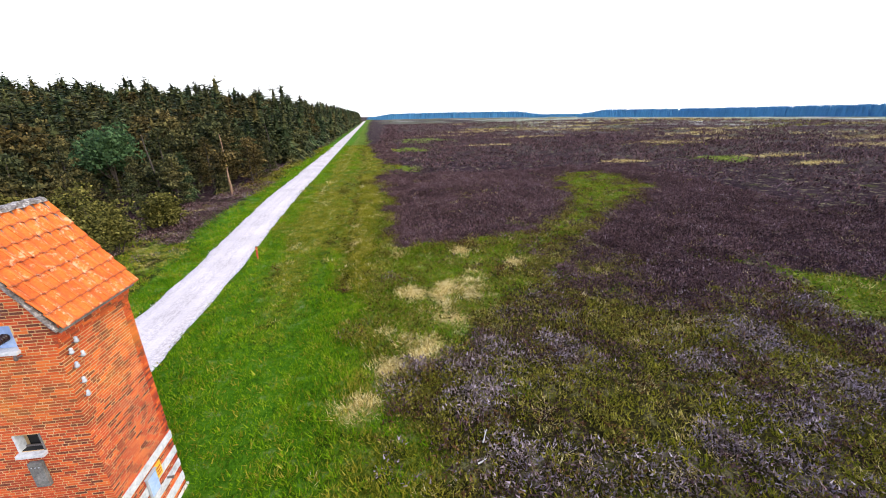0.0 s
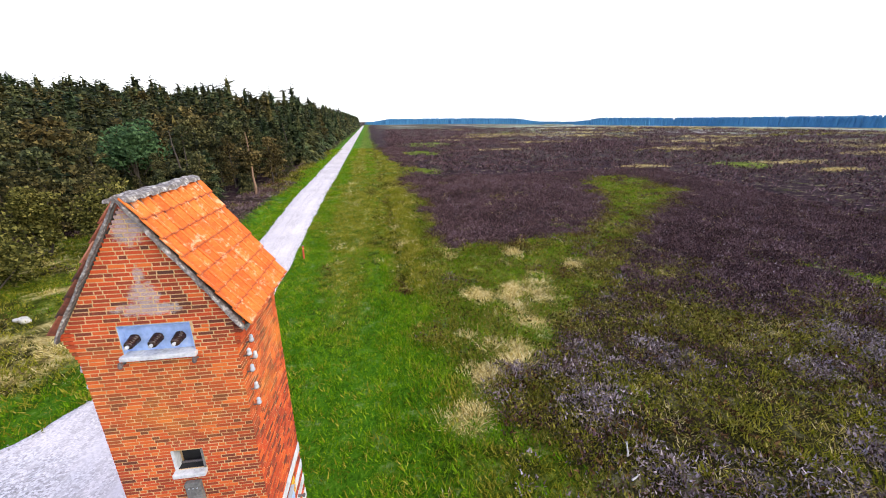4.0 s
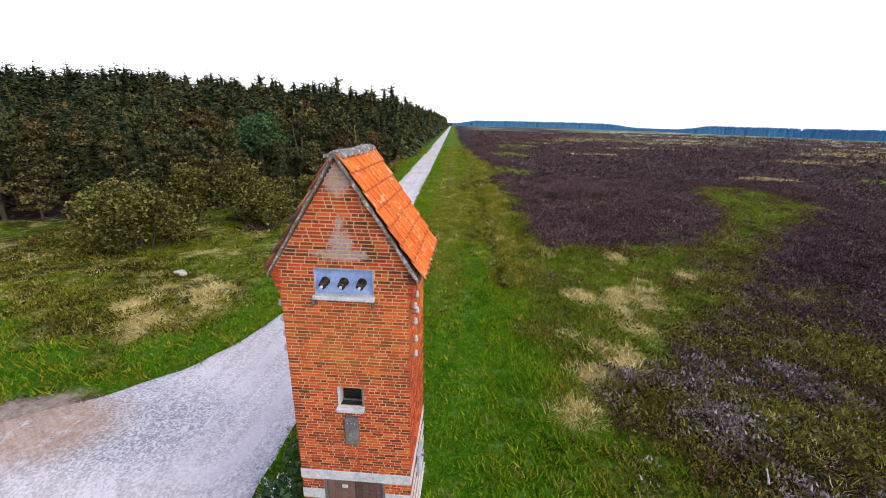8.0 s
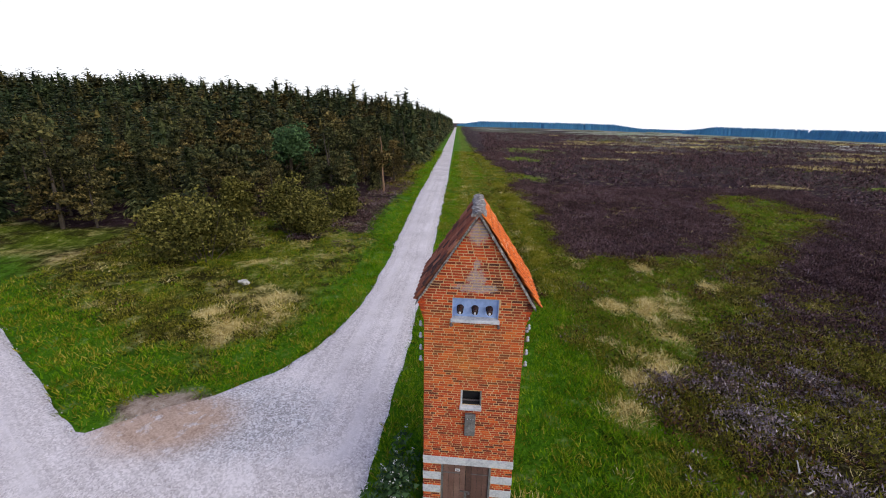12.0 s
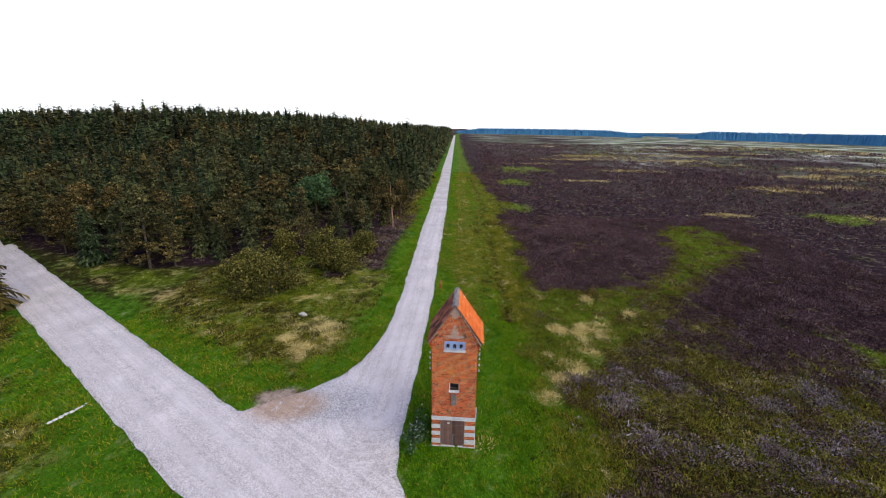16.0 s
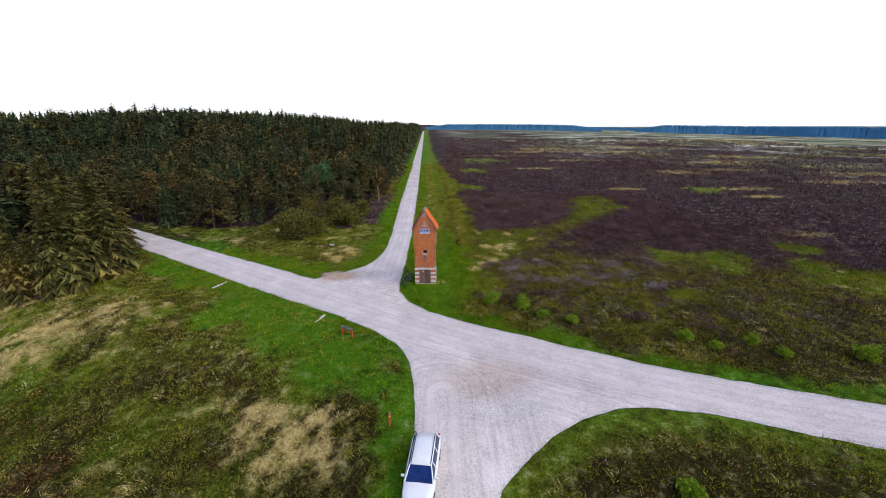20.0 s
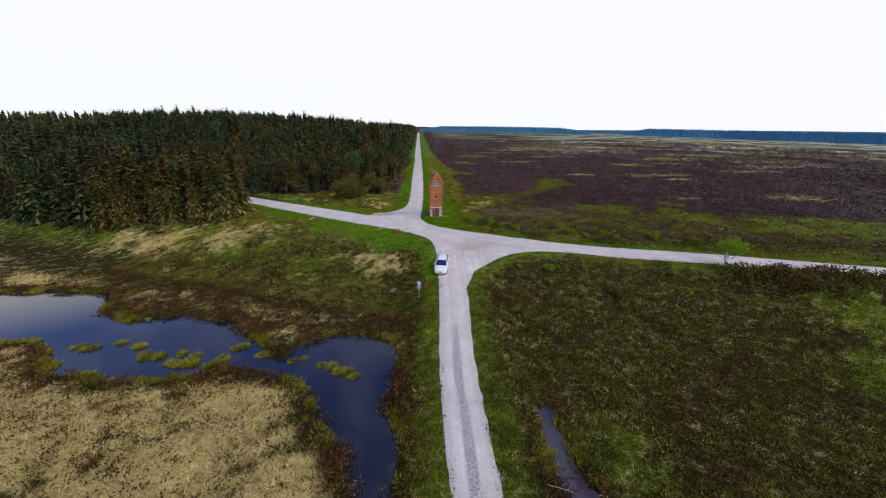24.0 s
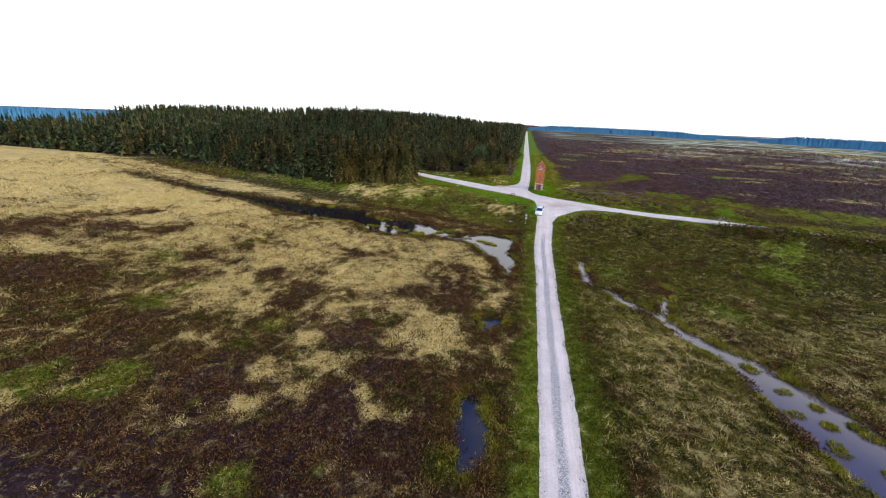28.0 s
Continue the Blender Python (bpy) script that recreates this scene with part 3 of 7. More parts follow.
def land(x, y):
    x, y = np.asarray(x, float), np.asarray(y, float)
    s = y + 0.36 * x
    z = 1.1 * ss(6, 45, y) - 0.75 * ss(-1, -9, s) - 3.55 * ss(-15, -34, s)
    z = z + 7.5 * ss(-24, -130, x) * ss(55, 190, y) * ss(-480, -280, x)
    d = np.abs(x - 2.2 - 0.02 * (y + 25))
    k = ss(7.5, 2.2, d) * ss(-12, -18, y)
    z = z + (south_road_z(y) - z) * k
    e = road_edge(x, y)
    off = ss(0.0, 3.0, e)
    z = z + off * (0.75 * (fbm(x, y, 9, 1) - 0.45) + 0.3 * (fbm(x, y, 2.0, 2) - 0.5)) * (1 - 0.75 * ss(6, -2, x) * ss(-2, 3, y) * ss(-14, -9, x))
    # the cross track runs on a low bank east of the junction, with a shrubby ridge beside it; far land falls away to the east
    side = (np.interp(x, [0, 36, 54, 120], [-10, -24, -29.4, -49]) - y) * 0.957
    z = z + 0.5 * ss(24, 38, x) * ss(9, 3, np.abs(side))
    z = z + 1.0 * ss(37, 42, x) * ss(120, 90, x) * ss(2.6, 4.4, side) * ss(10, 6, side) * (1 - 0.9 * ss(3.5, 1.5, np.abs(x - 64)))
    z = z - 13.0 * ss(120, 900, x) * ss(-200, 0, y)
    # old bank and ditch between the grass strip and the heath
    bank = np.abs(x - (3.9 - 0.045 * (y - 25)) - 0.8 * (fbm(y, y * 0, 12, 5) - 0.5))
    z = z - 0.35 * ss(1.0, 0.1, bank) * ss(12, 18, y)
    w = water_edge(x, y)
    shore = ss(4.0, 0.0, w)
    z = z + (np.minimum(z, WATER_Z + 0.22) - z) * shore * ss(0.2, 1.0, e)
    return z - 0.75 * ss(0.35, -0.9, w) * ss(0.2, 1.0, e)


def blobs(x, y, pts):
    v = np.zeros(np.shape(x))
    for bx, by, r in pts:
        v = np.maximum(v, 1 - np.hypot(x - bx, y - by) / (1.6 * r))
    return np.clip(v * 1.4, 0, 1)


STRAW_SPOTS = [(11.3, 13.4, 1.5), (10.1, 10.9, 1.0), (8.4, 8.3, 0.9), (7.1, 7.0, 0.6), (6.0, 4.4, 0.7), (15.8, 17.4, 0.7), (12.4, 19.9, 0.6), (8.3, 13.8, 0.8), (1.9, 0.4, 0.5), (-35.6, -8.6, 3.7), (-35.2, -12, 2.3), (-14.1, -12.6, 1.2), (-10.3, -19.5, 2.1), (-6.8, -21.7, 2.3), (-8.4, -23.2, 1.8), (-33.8, -6.1, 2.6), (-47, -8, 5), (-57, -7, 4), (-10.6, 11.2, 1.4), (-12.2, 8.7, 1.3), (-14.3, 10, 0.8), (-16.4, 7, 0.8), (-12.6, 12.6, 1.2)]
LING_SPOTS = [(14.7, 7.7, 0.7), (15, 6.6, 0.8), (11, 1.3, 0.9), (13.2, 0.7, 0.7), (14.9, 0.1, 0.8), (17.6, 1, 0.7), (20.1, 5.2, 0.9), (8.3, 6.8, 0.5), (10, 6.9, 0.8), (10.5, 4.5, 1.1), (29.6, 6.4, 1.2), (29.7, 8.9, 1.2), (23.8, 6.5, 1.3), (18.6, -0.2, 0.9), (24.4, 2.4, 1.2), (7.3, 1.7, 0.8), (11.6, 8.1, 0.7), (21, 1.5, 0.8), (26, -1, 1.2)]
# open grass between the track and the heather, with an arm that reaches out into the heath
VALLEY = [(-24.8, 468), (1.2, 118.5), (7.2, 62.9), (5.0, 48.7), (7.2, 40.2), (7.7, 29.1), (7.2, 25.8), (8.4, 21.3), (12, 21.6), (15.9, 24.4), (19.4, 24.3), (23.3, 28.1), (27, 34.6), (28.6, 46), (35.3, 51.5), (39.5, 50.6), (39.6, 43), (40.3, 37.4), (35.8, 32.3), (28.8, 26.1), (23.2, 20.5), (18.9, 14.7), (15.8, 12.1), (13.6, 11.3), (11.9, 9.4), (10.4, 7.5), (7.9, 6.6), (7.1, 4.5), (7.3, 3.2), (8.8, 1.8), (8.4, -1), (6.5, -3.5), (4.5, -6), (-4, -6), (-5, 50), (-9, 120), (-27, 468)]
LUSH_SPOTS = [(-14, 4.6, 2.4), (-18.5, 6.0, 2.4), (-10.5, 6.6, 1.4), (-18.7, -3.5, 4.0), (-11.3, -9, 4.2), (-6.3, -14, 3.6), (-14, -6.5, 3.6), (-3.1, -17.2, 1.4), (-20.7, -6.7, 2.5), (-34.4, 7.3, 2.9), (-18.1, -2.4, 2.4), (-28.8, 2.8, 2.6)]
MEADOW_DARK = [(-22, -15.4, 3.9), (-20.7, -10.6, 2.7), (-25.8, -19, 3.4), (-14, -21.5, 2.3), (-5.5, -18, 1.6)]
GREEN_SPOTS = [(8, 65, 5), (20, 145, 12), (12, 105, 6), (33.9, 8.9, 3.8), (40.2, 7.2, 4.3), (53.2, 12.5, 3.2), (27.8, -3.5, 1.8), (52, -1, 6), (62, -7, 8), (74, -8, 8), (45.4, -38.7, 4), (39.9, -46.4, 5), (26.3, -65.1, 3.4), (12.6, -54.2, 3), (9.3, -59.5, 2.2), (48, 2, 5), (70, 60, 5)]
DARK_BOG = [(-88.7, -51.3, 4.3), (-70.1, -59.4, 3), (-49.1, -76.7, 2.2), (-53.9, -69.9, 1.8), (-45.2, -68.9, 1.8), (-37.1, -72.6, 2.2), (-29.6, -79.5, 2.4), (-29.9, -75.6, 2), (-14.1, -71.6, 2.1), (-10, -68.3, 3.2), (-8.9, -73.7, 2.9), (-10.2, -60.9, 1.9), (-29.1, -59.3, 2.6), (-95.8, -66.4, 8.6), (-82.4, -61.3, 5), (-68.8, -82.8, 5.3), (-62.5, -80.5, 2.9), (-18.3, -84.5, 2.6), (-12.2, -89.5, 2.2), (-14.5, -94.1, 2), (-14.2, -98.1, 2.5), (-27.1, -92.9, 2.1), (-25.8, -97.5, 2.4), (-42.6, -88.5, 2.5), (-41.2, -95.4, 3.1), (-17.1, -101.4, 2.3), (-7.6, -98.4, 2.5), (-21.9, -103.8, 2.6), (-31.2, -104.3, 3)]
STRAW_BOG = [(-237, 11, 20), (-180, -15, 16), (-117.2, -31, 7), (-92.8, -35.3, 6.4), (-82.1, -53.8, 4.5), (-61.9, -59.1, 4.6), (-66.3, -48, 5.2), (-57, -47.9, 5), (-42.1, -52.5, 4.4), (-38.2, -65.5, 4.1), (-42.6, -66.8, 2.8), (-26.1, -69.3, 2.9), (-20.4, -68.9, 2.4), (-19.1, -63.4, 2.6), (-17.7, -56, 3), (-15, -48.8, 3.4), (-8.2, -56.9, 2.2), (-40.8, -78.4, 3.1), (-38, -82.5, 2.4), (-33.4, -81.2, 2.4), (-5, -73.2, 1.5), (-143.5, -37.3, 9), (-138.9, -21.8, 9.8), (-102.3, -37.1, 8.5), (-22.3, -86.9, 1.7), (-18.6, -89.9, 1.4), (-23, -92.5, 1.3), (-10.5, -81.7, 2.5), (-78, -42, 6), (-30, -53, 4)]
PALE_BOG = [(-10.8, -95.2, 0.9), (-18.5, -94.7, 1), (-20.8, -97.2, 1), (-20.7, -102.1, 0.8), (-13, -93, 1.0), (-28, -94, 0.8), (-34, -90, 1.2), (-8, -99, 0.6)]
GREEN_BOG = [(-59.9, -71.2, 3.5), (-45.6, -84.5, 2.9), (-40.9, -99.8, 2.7), (-35, -98.5, 3.1), (-25.4, -98.5, 0.8), (-0.7, -84.6, 1.6), (-17.1, -104, 1.4), (-54.9, -73.1, 1.8), (-43.7, -80.1, 2.1), (-27.4, -85.4, 1.5)]


def wood_north(x, y):
    ys = np.interp(x, [-260, -60, -51, -38, -24, -16, -12], [148, 28.5, 25.5, 23, 27, 34, 45])
    xe = np.interp(y, [30, 40, 60, 90, 200, 420, 800], [-15, -14, -12.5, -13, -18.5, -29, -47])
    return np.minimum(y - ys, xe - x)


def wood_west(x, y):
    yf = np.interp(x, [-260, -233, -173, -137, -111, -89, -64, -53, -40], [36, 34, 34, 20, 13.4, 7, -0.6, -1.6, -2.8])
    road = 14.6 + 0.63 * (-45 - x) - 1.5
    return np.minimum(np.minimum(y - yf, road - y), -41.5 - x)


def covers(x, y):
    """How much of each plant cover grows at a place, 0 to 1."""
    s = y + 0.36 * x
    e, w = road_edge(x, y), water_edge(x, y)
    n = fbm(x, y, 6, 31)
    marsh = ss(-18, -26, s)
    west = ss(4, -1, x)
    edge = polygon(x, y, VALLEY) + 3.4 * (fbm(x, y, 3.0, 31) - 0.5) + 2.6 * (fbm(x, y, 0.9, 32) - 0.5) + 0.9 * ss(8, 14, x)
    grassy = ss(1.5, -1.5, edge)
    heath_edge = np.interp(y, [-16, 2, 6, 12, 17, 26, 75, 150, 900], [4, 6.6, 7.2, 6.2, 4.8, 4.2, 2.0, -1.6, -36])
    east = (1 - grassy) * ss(0.5, 3.0, x + 0.05 * np.maximum(y - 10, 0)) * ss(-3.5, 1.0, s)
    strip = ss(0.9, -1.6, (x - (heath_edge - 0.5)) / 2.0 + 1.5 * (n - 0.5)) * ss(-9, -4, x + 0.047 * (y - 20)) * ss(-9, -3, s) * (1 - marsh)
    green = np.where((x < 40) & (y > 3), 0.92, 0.8) * np.clip(blobs(x, y, GREEN_SPOTS) * 1.3 - 1.3 * (fbm(x, y, 3.2, 33) - 0.35) + 1.3 * (fbm(x, y, 1.2, 30) - 0.55), 0, 1)
    valley = grassy * ss(-3.5, -0.5, x - heath_edge) * ss(-3.5, 1.0, s)
    green = np.maximum(green, valley * np.clip(0.5 + 0.75 * fbm(x, y, 1.7, 38) - ss(9, 14, x) * (0.22 + 1.5 * (fbm(x, y, 1.3, 48) - 0.5)), 0, 0.95))
    heath = east * (1 - green) * (0.2 + 0.8 * ss(16, 29, y + 0.4 * x - 12 * (n - 0.5))) * (1 - 0.1 * ss(200, 420, np.hypot(x, y)))
    worn = ss(2.4, 0.4, np.abs(x - 0.6 + 0.047 * (y - 20))) * ss(4, 14, y)
    lush = np.maximum(strip * (1 - 0.55 * ss(8, 30, y) + 0.25 * ss(36, 70, y)) * (1 - 0.7 * worn) * (0.7 + 0.6 * n), ss(2.6, 0.3, e + 4.2 * (fbm(x, y, 2.4, 35) - 0.5)) * ss(-34, -26, y) * (1 - 0.65 * ss(9, 22, y)) * (1 - 0.7 * ss(-15, -24, y) * ss(0, 3, x)) * (0.35 + 0.9 * fbm(x, y, 4.5, 36)))
    lush = np.maximum(lush, ss(4.4, 0.8, e + 3 * (n - 0.5)) * ss(-2, -8, x) * ss(-40, -30, x) * ss(-20, -8, s) * 0.95)
    lush = np.maximum(lush, 0.95 * np.clip(1.5 * blobs(x, y, LUSH_SPOTS) - 0.5 * fbm(x, y, 2.0, 44), 0, 1) * ss(0.0, 1.0, e))
    lush = np.maximum(lush, valley * ss(13, 6, y) * ss(0.5, 4.0, y) * np.clip(1.5 * fbm(x, y, 1.8, 39) - 0.45, 0, 0.7))
    green = np.maximum(green, strip * np.maximum(ss(8, 26, y), worn))
    green = np.maximum(green, 0.75 * ss(4.2, 0.9, e) * ss(-15, -22, y))
    straw = np.clip(blobs(x, y, STRAW_SPOTS) * (2.6 * fbm(x, y, 1.6, 37) - 0.55 + 1.2 * ss(4, -2, x) * (grain(x, y, 0.8, 34) - 0.6)), 0, np.where(x < 0, 0.72, 1))
    bog = marsh * west * ss(0.8, 5.0, e) * ss(0.5, 3.0, w) * ss(-36, -44, s)
    dark = blobs(x, y, DARK_BOG)
    pale_bog = np.maximum(blobs(x, y, STRAW_BOG), blobs(x, y, PALE_BOG))
    mott = 0.6 * (fbm(x, y, 2.0, 42) - 0.5) + 1.0 * (grain(x, y, 0.8, 46) - 0.5)
    straw = np.maximum(straw, bog * np.clip(0.06 + 0.48 * ss(-92, -80, y + 0.1 * x) + 1.0 * pale_bog + 1.1 * (fbm(x, y, 4.5, 41) - 0.45) + 1.0 * mott - 0.75 * dark + 0.25 * ss(-60, -110, x), 0.0, 0.97))
    green = np.maximum(green, bog * np.clip(1.0 * blobs(x, y, GREEN_BOG) + 1.3 * (fbm(x, y, 3, 47) - 0.58), 0, 0.75))
    straw = np.maximum(straw, marsh * (1 - west) * ss(2, 6, e) * 0.3 * ss(-62, -82, y + 26 * (n - 0.5) - 0.3 * x))
    heath = np.maximum(heath, bog * np.clip(1.1 * dark + 0.4 * ss(0.42, 0.62, fbm(x, y, 5, 43)) - 0.25 - 0.4 * pale_bog - 0.9 * mott + 0.75 * ss(-84, -98, y - 0.1 * x), 0, 0.97))
    straw = np.maximum(straw, 0.1 * worn * ss(10, 24, y) * (0.5 + fbm(x, y, 2.5, 77)))
    # rough meadow west of the tracks: green, straw and olive mixed
    rough = ss(-5, -9, x) * ss(0.8, 3.0, e) * ss(30, 22, y + 0.2 * x) * ss(-36, -26, s)
    lush = np.maximum(lush, rough * np.clip(2.0 * (fbm(x, y, 5, 71) - 0.5) - 0.6 * ss(-8, 2, y) - blobs(x, y, MEADOW_DARK), 0, 0.8))
    green = np.maximum(green, rough * np.clip(0.45 + 1.6 * (fbm(x, y, 3, 73) - 0.45) - 0.2 * blobs(x, y, MEADOW_DARK), 0, 0.85))
    straw = np.maximum(straw, rough * np.clip(1.9 * (fbm(x, y, 2.0, 75) - 0.52) - 0.5 * blobs(x, y, MEADOW_DARK), 0, 0.75))
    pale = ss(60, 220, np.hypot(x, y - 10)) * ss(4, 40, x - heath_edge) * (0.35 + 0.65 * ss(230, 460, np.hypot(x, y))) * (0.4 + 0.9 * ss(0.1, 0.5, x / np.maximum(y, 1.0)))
    bare = np.maximum(ss(1.5, 0.6, np.hypot((x + 11.0) / 2.0, (y - 3.1) / 0.85)), 0)
    under = ss(-0.5, 2.0, np.maximum(wood_north(x, y), wood_west(x, y)))
    heath = np.maximum(heath, 0.75 * ss(-8.5, -10.5, x) * ss(-20, -15, x) * ss(19, 24, y) * ss(60, 45, y))
    return {"heath": np.maximum(heath, 0.9 * under), "green": green * (1 - under), "straw": straw * (1 - under), "lush": lush * (1 - bare) * (1 - under), "soil": bare, "pale": pale}


# ---- builders ----
def mesh_of(name, verts, faces, material, smooth=False):
    me = bpy.data.meshes.new(name)
    me.from_pydata(verts, [], faces)
    me.materials.append(material)
    if smooth:
        me.polygons.foreach_set("use_smooth", [True] * len(me.polygons))
    me.update()
    return me


def tri_mesh(name, v, f, material):
    """A mesh from arrays of corners and of triangles."""
    me = bpy.data.meshes.new(name)
    me.vertices.add(len(v))
    me.vertices.foreach_set("co", np.asarray(v, np.float32).ravel())
    me.loops.add(f.size)
    me.loops.foreach_set("vertex_index", np.asarray(f, np.int32).ravel())
    me.polygons.add(len(f))
    me.polygons.foreach_set("loop_start", np.arange(0, f.size, 3, dtype=np.int32))
    me.polygons.foreach_set("loop_total", np.full(len(f), 3, np.int32))
    me.materials.append(material)
    me.update(calc_edges=True)
    return me


def bm_mesh(name, bm, material, smooth=False):
    me = bpy.data.meshes.new(name)
    bm.to_mesh(me)
    bm.free()
    me.materials.append(material)
    if smooth:
        me.polygons.foreach_set("use_smooth", [True] * len(me.polygons))
    return me


def part(name, bm, material, parent, label="", smooth=False, at=None):
    ob = new(name, bm_mesh(name, bm, material, smooth) if isinstance(bm, bmesh.types.BMesh) else bm)
    ob.parent = parent
    if at is not None:
        ob.matrix_basis = at
    return tagged(ob, label)


def empty(name, m, label, category, group=""):
    ob = new(name)
    ob.empty_display_size = 0.2
    ob.matrix_basis = m
    return tagged(ob, label, category, group)


def box(bm, x0, x1, y0, y1, z0, z1, bevel=0.0):
    r = bmesh.ops.create_cube(bm, size=1, matrix=Matrix.Translation(((x0 + x1) / 2, (y0 + y1) / 2, (z0 + z1) / 2)) @ Matrix.Diagonal((x1 - x0, y1 - y0, z1 - z0, 1)))
    if bevel:
        es = list({e for v in r["verts"] for e in v.link_edges})
        bmesh.ops.bevel(bm, geom=es, offset=bevel, segments=2, profile=0.5, affect="EDGES")
    return bm


def tube(bm, a, b, r0, r1, n=8):
    a, b = Vector(a), Vector(b)
    d = b - a
    m = Matrix.Translation((a + b) / 2) @ d.to_track_quat("Z", "Y").to_matrix().to_4x4()
    bmesh.ops.create_cone(bm, cap_ends=True, segments=n, radius1=r0, radius2=r1, depth=d.length, matrix=m)
    return bm


def turned(bm, a, axis, rings, n=14):
    """A turned shape: (distance along the axis, radius) rings from a."""
    a, ax = Vector(a), Vector(axis).normalized()
    q = ax.to_track_quat("Z", "Y").to_matrix()
    rows = [[bm.verts.new(a + ax * d + q @ Vector((r * math.cos(6.2832 * k / n), r * math.sin(6.2832 * k / n), 0))) for k in range(n)] for d, r in rings]
    for p, s in zip(rows, rows[1:]):
        for k in range(n):
            bm.faces.new((p[k], p[(k + 1) % n], s[(k + 1) % n], s[k]))
    bm.faces.new(rows[-1])
    bm.faces.new(rows[0][::-1])
    return bm


# ---- ground: one sheet to the horizon ----
def axis(lo, hi, step, far):
    v, s = list(np.arange(lo, hi + 0.01, step)), step
    while v[-1] < far:
        s *= 1.17
        v.append(v[-1] + s)
    s = step
    while v[0] > -far:
        s *= 1.17
        v.insert(0, v[0] - s)
    return np.array(v)


def build_ground():
    xs, ys = axis(-62, 62, 0.55, 3600), axis(-112, 66, 0.55, 3600)
    gx, gy = np.meshgrid(xs, ys)
    x, y = gx.ravel(), gy.ravel()
    z = land(x, y) - 0.06 * ss(0.25, -0.1, road_edge(x, y))
    nx, ny = len(xs), len(ys)
    a = (np.arange(ny - 1)[:, None] * nx + np.arange(nx - 1)[None]).ravel()
    f = np.concatenate([np.stack([a, a + 1, a + nx + 1], 1), np.stack([a, a + nx + 1, a + nx], 1)])
    me = tri_mesh("ground", np.stack([x, y, z], 1), f, GROUND)
    me.polygons.foreach_set("use_smooth", [True] * len(me.polygons))
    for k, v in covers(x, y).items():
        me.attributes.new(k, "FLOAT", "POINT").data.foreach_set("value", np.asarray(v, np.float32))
    tagged(new("ground", me), "heath and bog ground under grass and heather", "ground", kind="structure")


def sheet(name, edge, height, x0, x1, y0, y1, step, material, extra=None):
    """A sheet over the cells where edge(x, y) < 0, cut along the zero line."""
    xs, ys = np.arange(x0, x1 + step / 2, step), np.arange(y0, y1 + step / 2, step)
    gx, gy = np.meshgrid(xs, ys)
    d = edge(gx, gy)
    verts, faces, key = [], [], {}

    def vert(k, p):
        if k not in key:
            key[k] = len(verts)
            verts.append(p)
        return key[k]

    lo = np.minimum(np.minimum(d[:-1, :-1], d[1:, :-1]), np.minimum(d[:-1, 1:], d[1:, 1:]))
    for j, i in zip(*np.where(lo < 0)):
        ring = [(j, i), (j, i + 1), (j + 1, i + 1), (j + 1, i)]
        face = []
        for p, q in zip(ring, ring[1:] + ring[:1]):
            dp, dq = d[p], d[q]
            if dp < 0:
                face.append(vert(p, (xs[p[1]], ys[p[0]])))
            if (dp < 0) != (dq < 0):
                t = dp / (dp - dq)
                face.append(vert((min(p, q), max(p, q)), (xs[p[1]] + t * (xs[q[1]] - xs[p[1]]), ys[p[0]] + t * (ys[q[0]] - ys[p[0]]))))
        if len(face) > 2:
            faces.append(face)
    v = np.array(verts)
    z = height(v[:, 0], v[:, 1])
    me = mesh_of(name, np.column_stack([v, z]).tolist(), faces, material, True)
    for k, a in (extra(v[:, 0], v[:, 1]) if extra else {}).items():
        me.attributes.new(k, "FLOAT", "POINT").data.foreach_set("value", np.asarray(a, np.float32))
    return me


def road_extra(x, y):
    e = road_edge(x, y)
    n, c, s = chain(x, y, [(a, b, 0.0) for a, b, r in NORTH]), chain(x, y, [(a, b, 0.0) for a, b, r in CROSS]), chain(x, y, [(a, b, 0.0) for a, b, r in SOUTH])
    mid = 1.25 * ss(0.55, 0.12, s) * ss(-32, -44, y)
    fan = ss(4.0, 1.0, np.hypot((x + 8.0) / 1.6, y - 3.0)) * 0.6
    rim = ss(-0.5, -0.05, e) * 0.55
    island = 0.45 * ss(3.5, 1.5, np.hypot((x - 6) / 1.8, y + 19))
    soil = np.maximum(ss(2.0, 0.9, np.hypot((x + 10.8) / 1.7, y - 2.5)), 0.5 * ss(3.0, 1.0, np.hypot((x - 5.5) / 1.6, y + 16.5)))
    track = np.zeros(np.shape(x))
    for q, h in ((n, 0.75), (c, 0.9), (s, 0.72)):
        track = np.maximum(track, ss(0.42, 0.1, np.abs(q - h)))
    return {"track": track, "across": np.minimum(np.minimum(n, c), s), "loose": np.maximum(np.maximum(mid, fan), np.maximum(rim, island)) + 0 * n * c, "soil": soil}


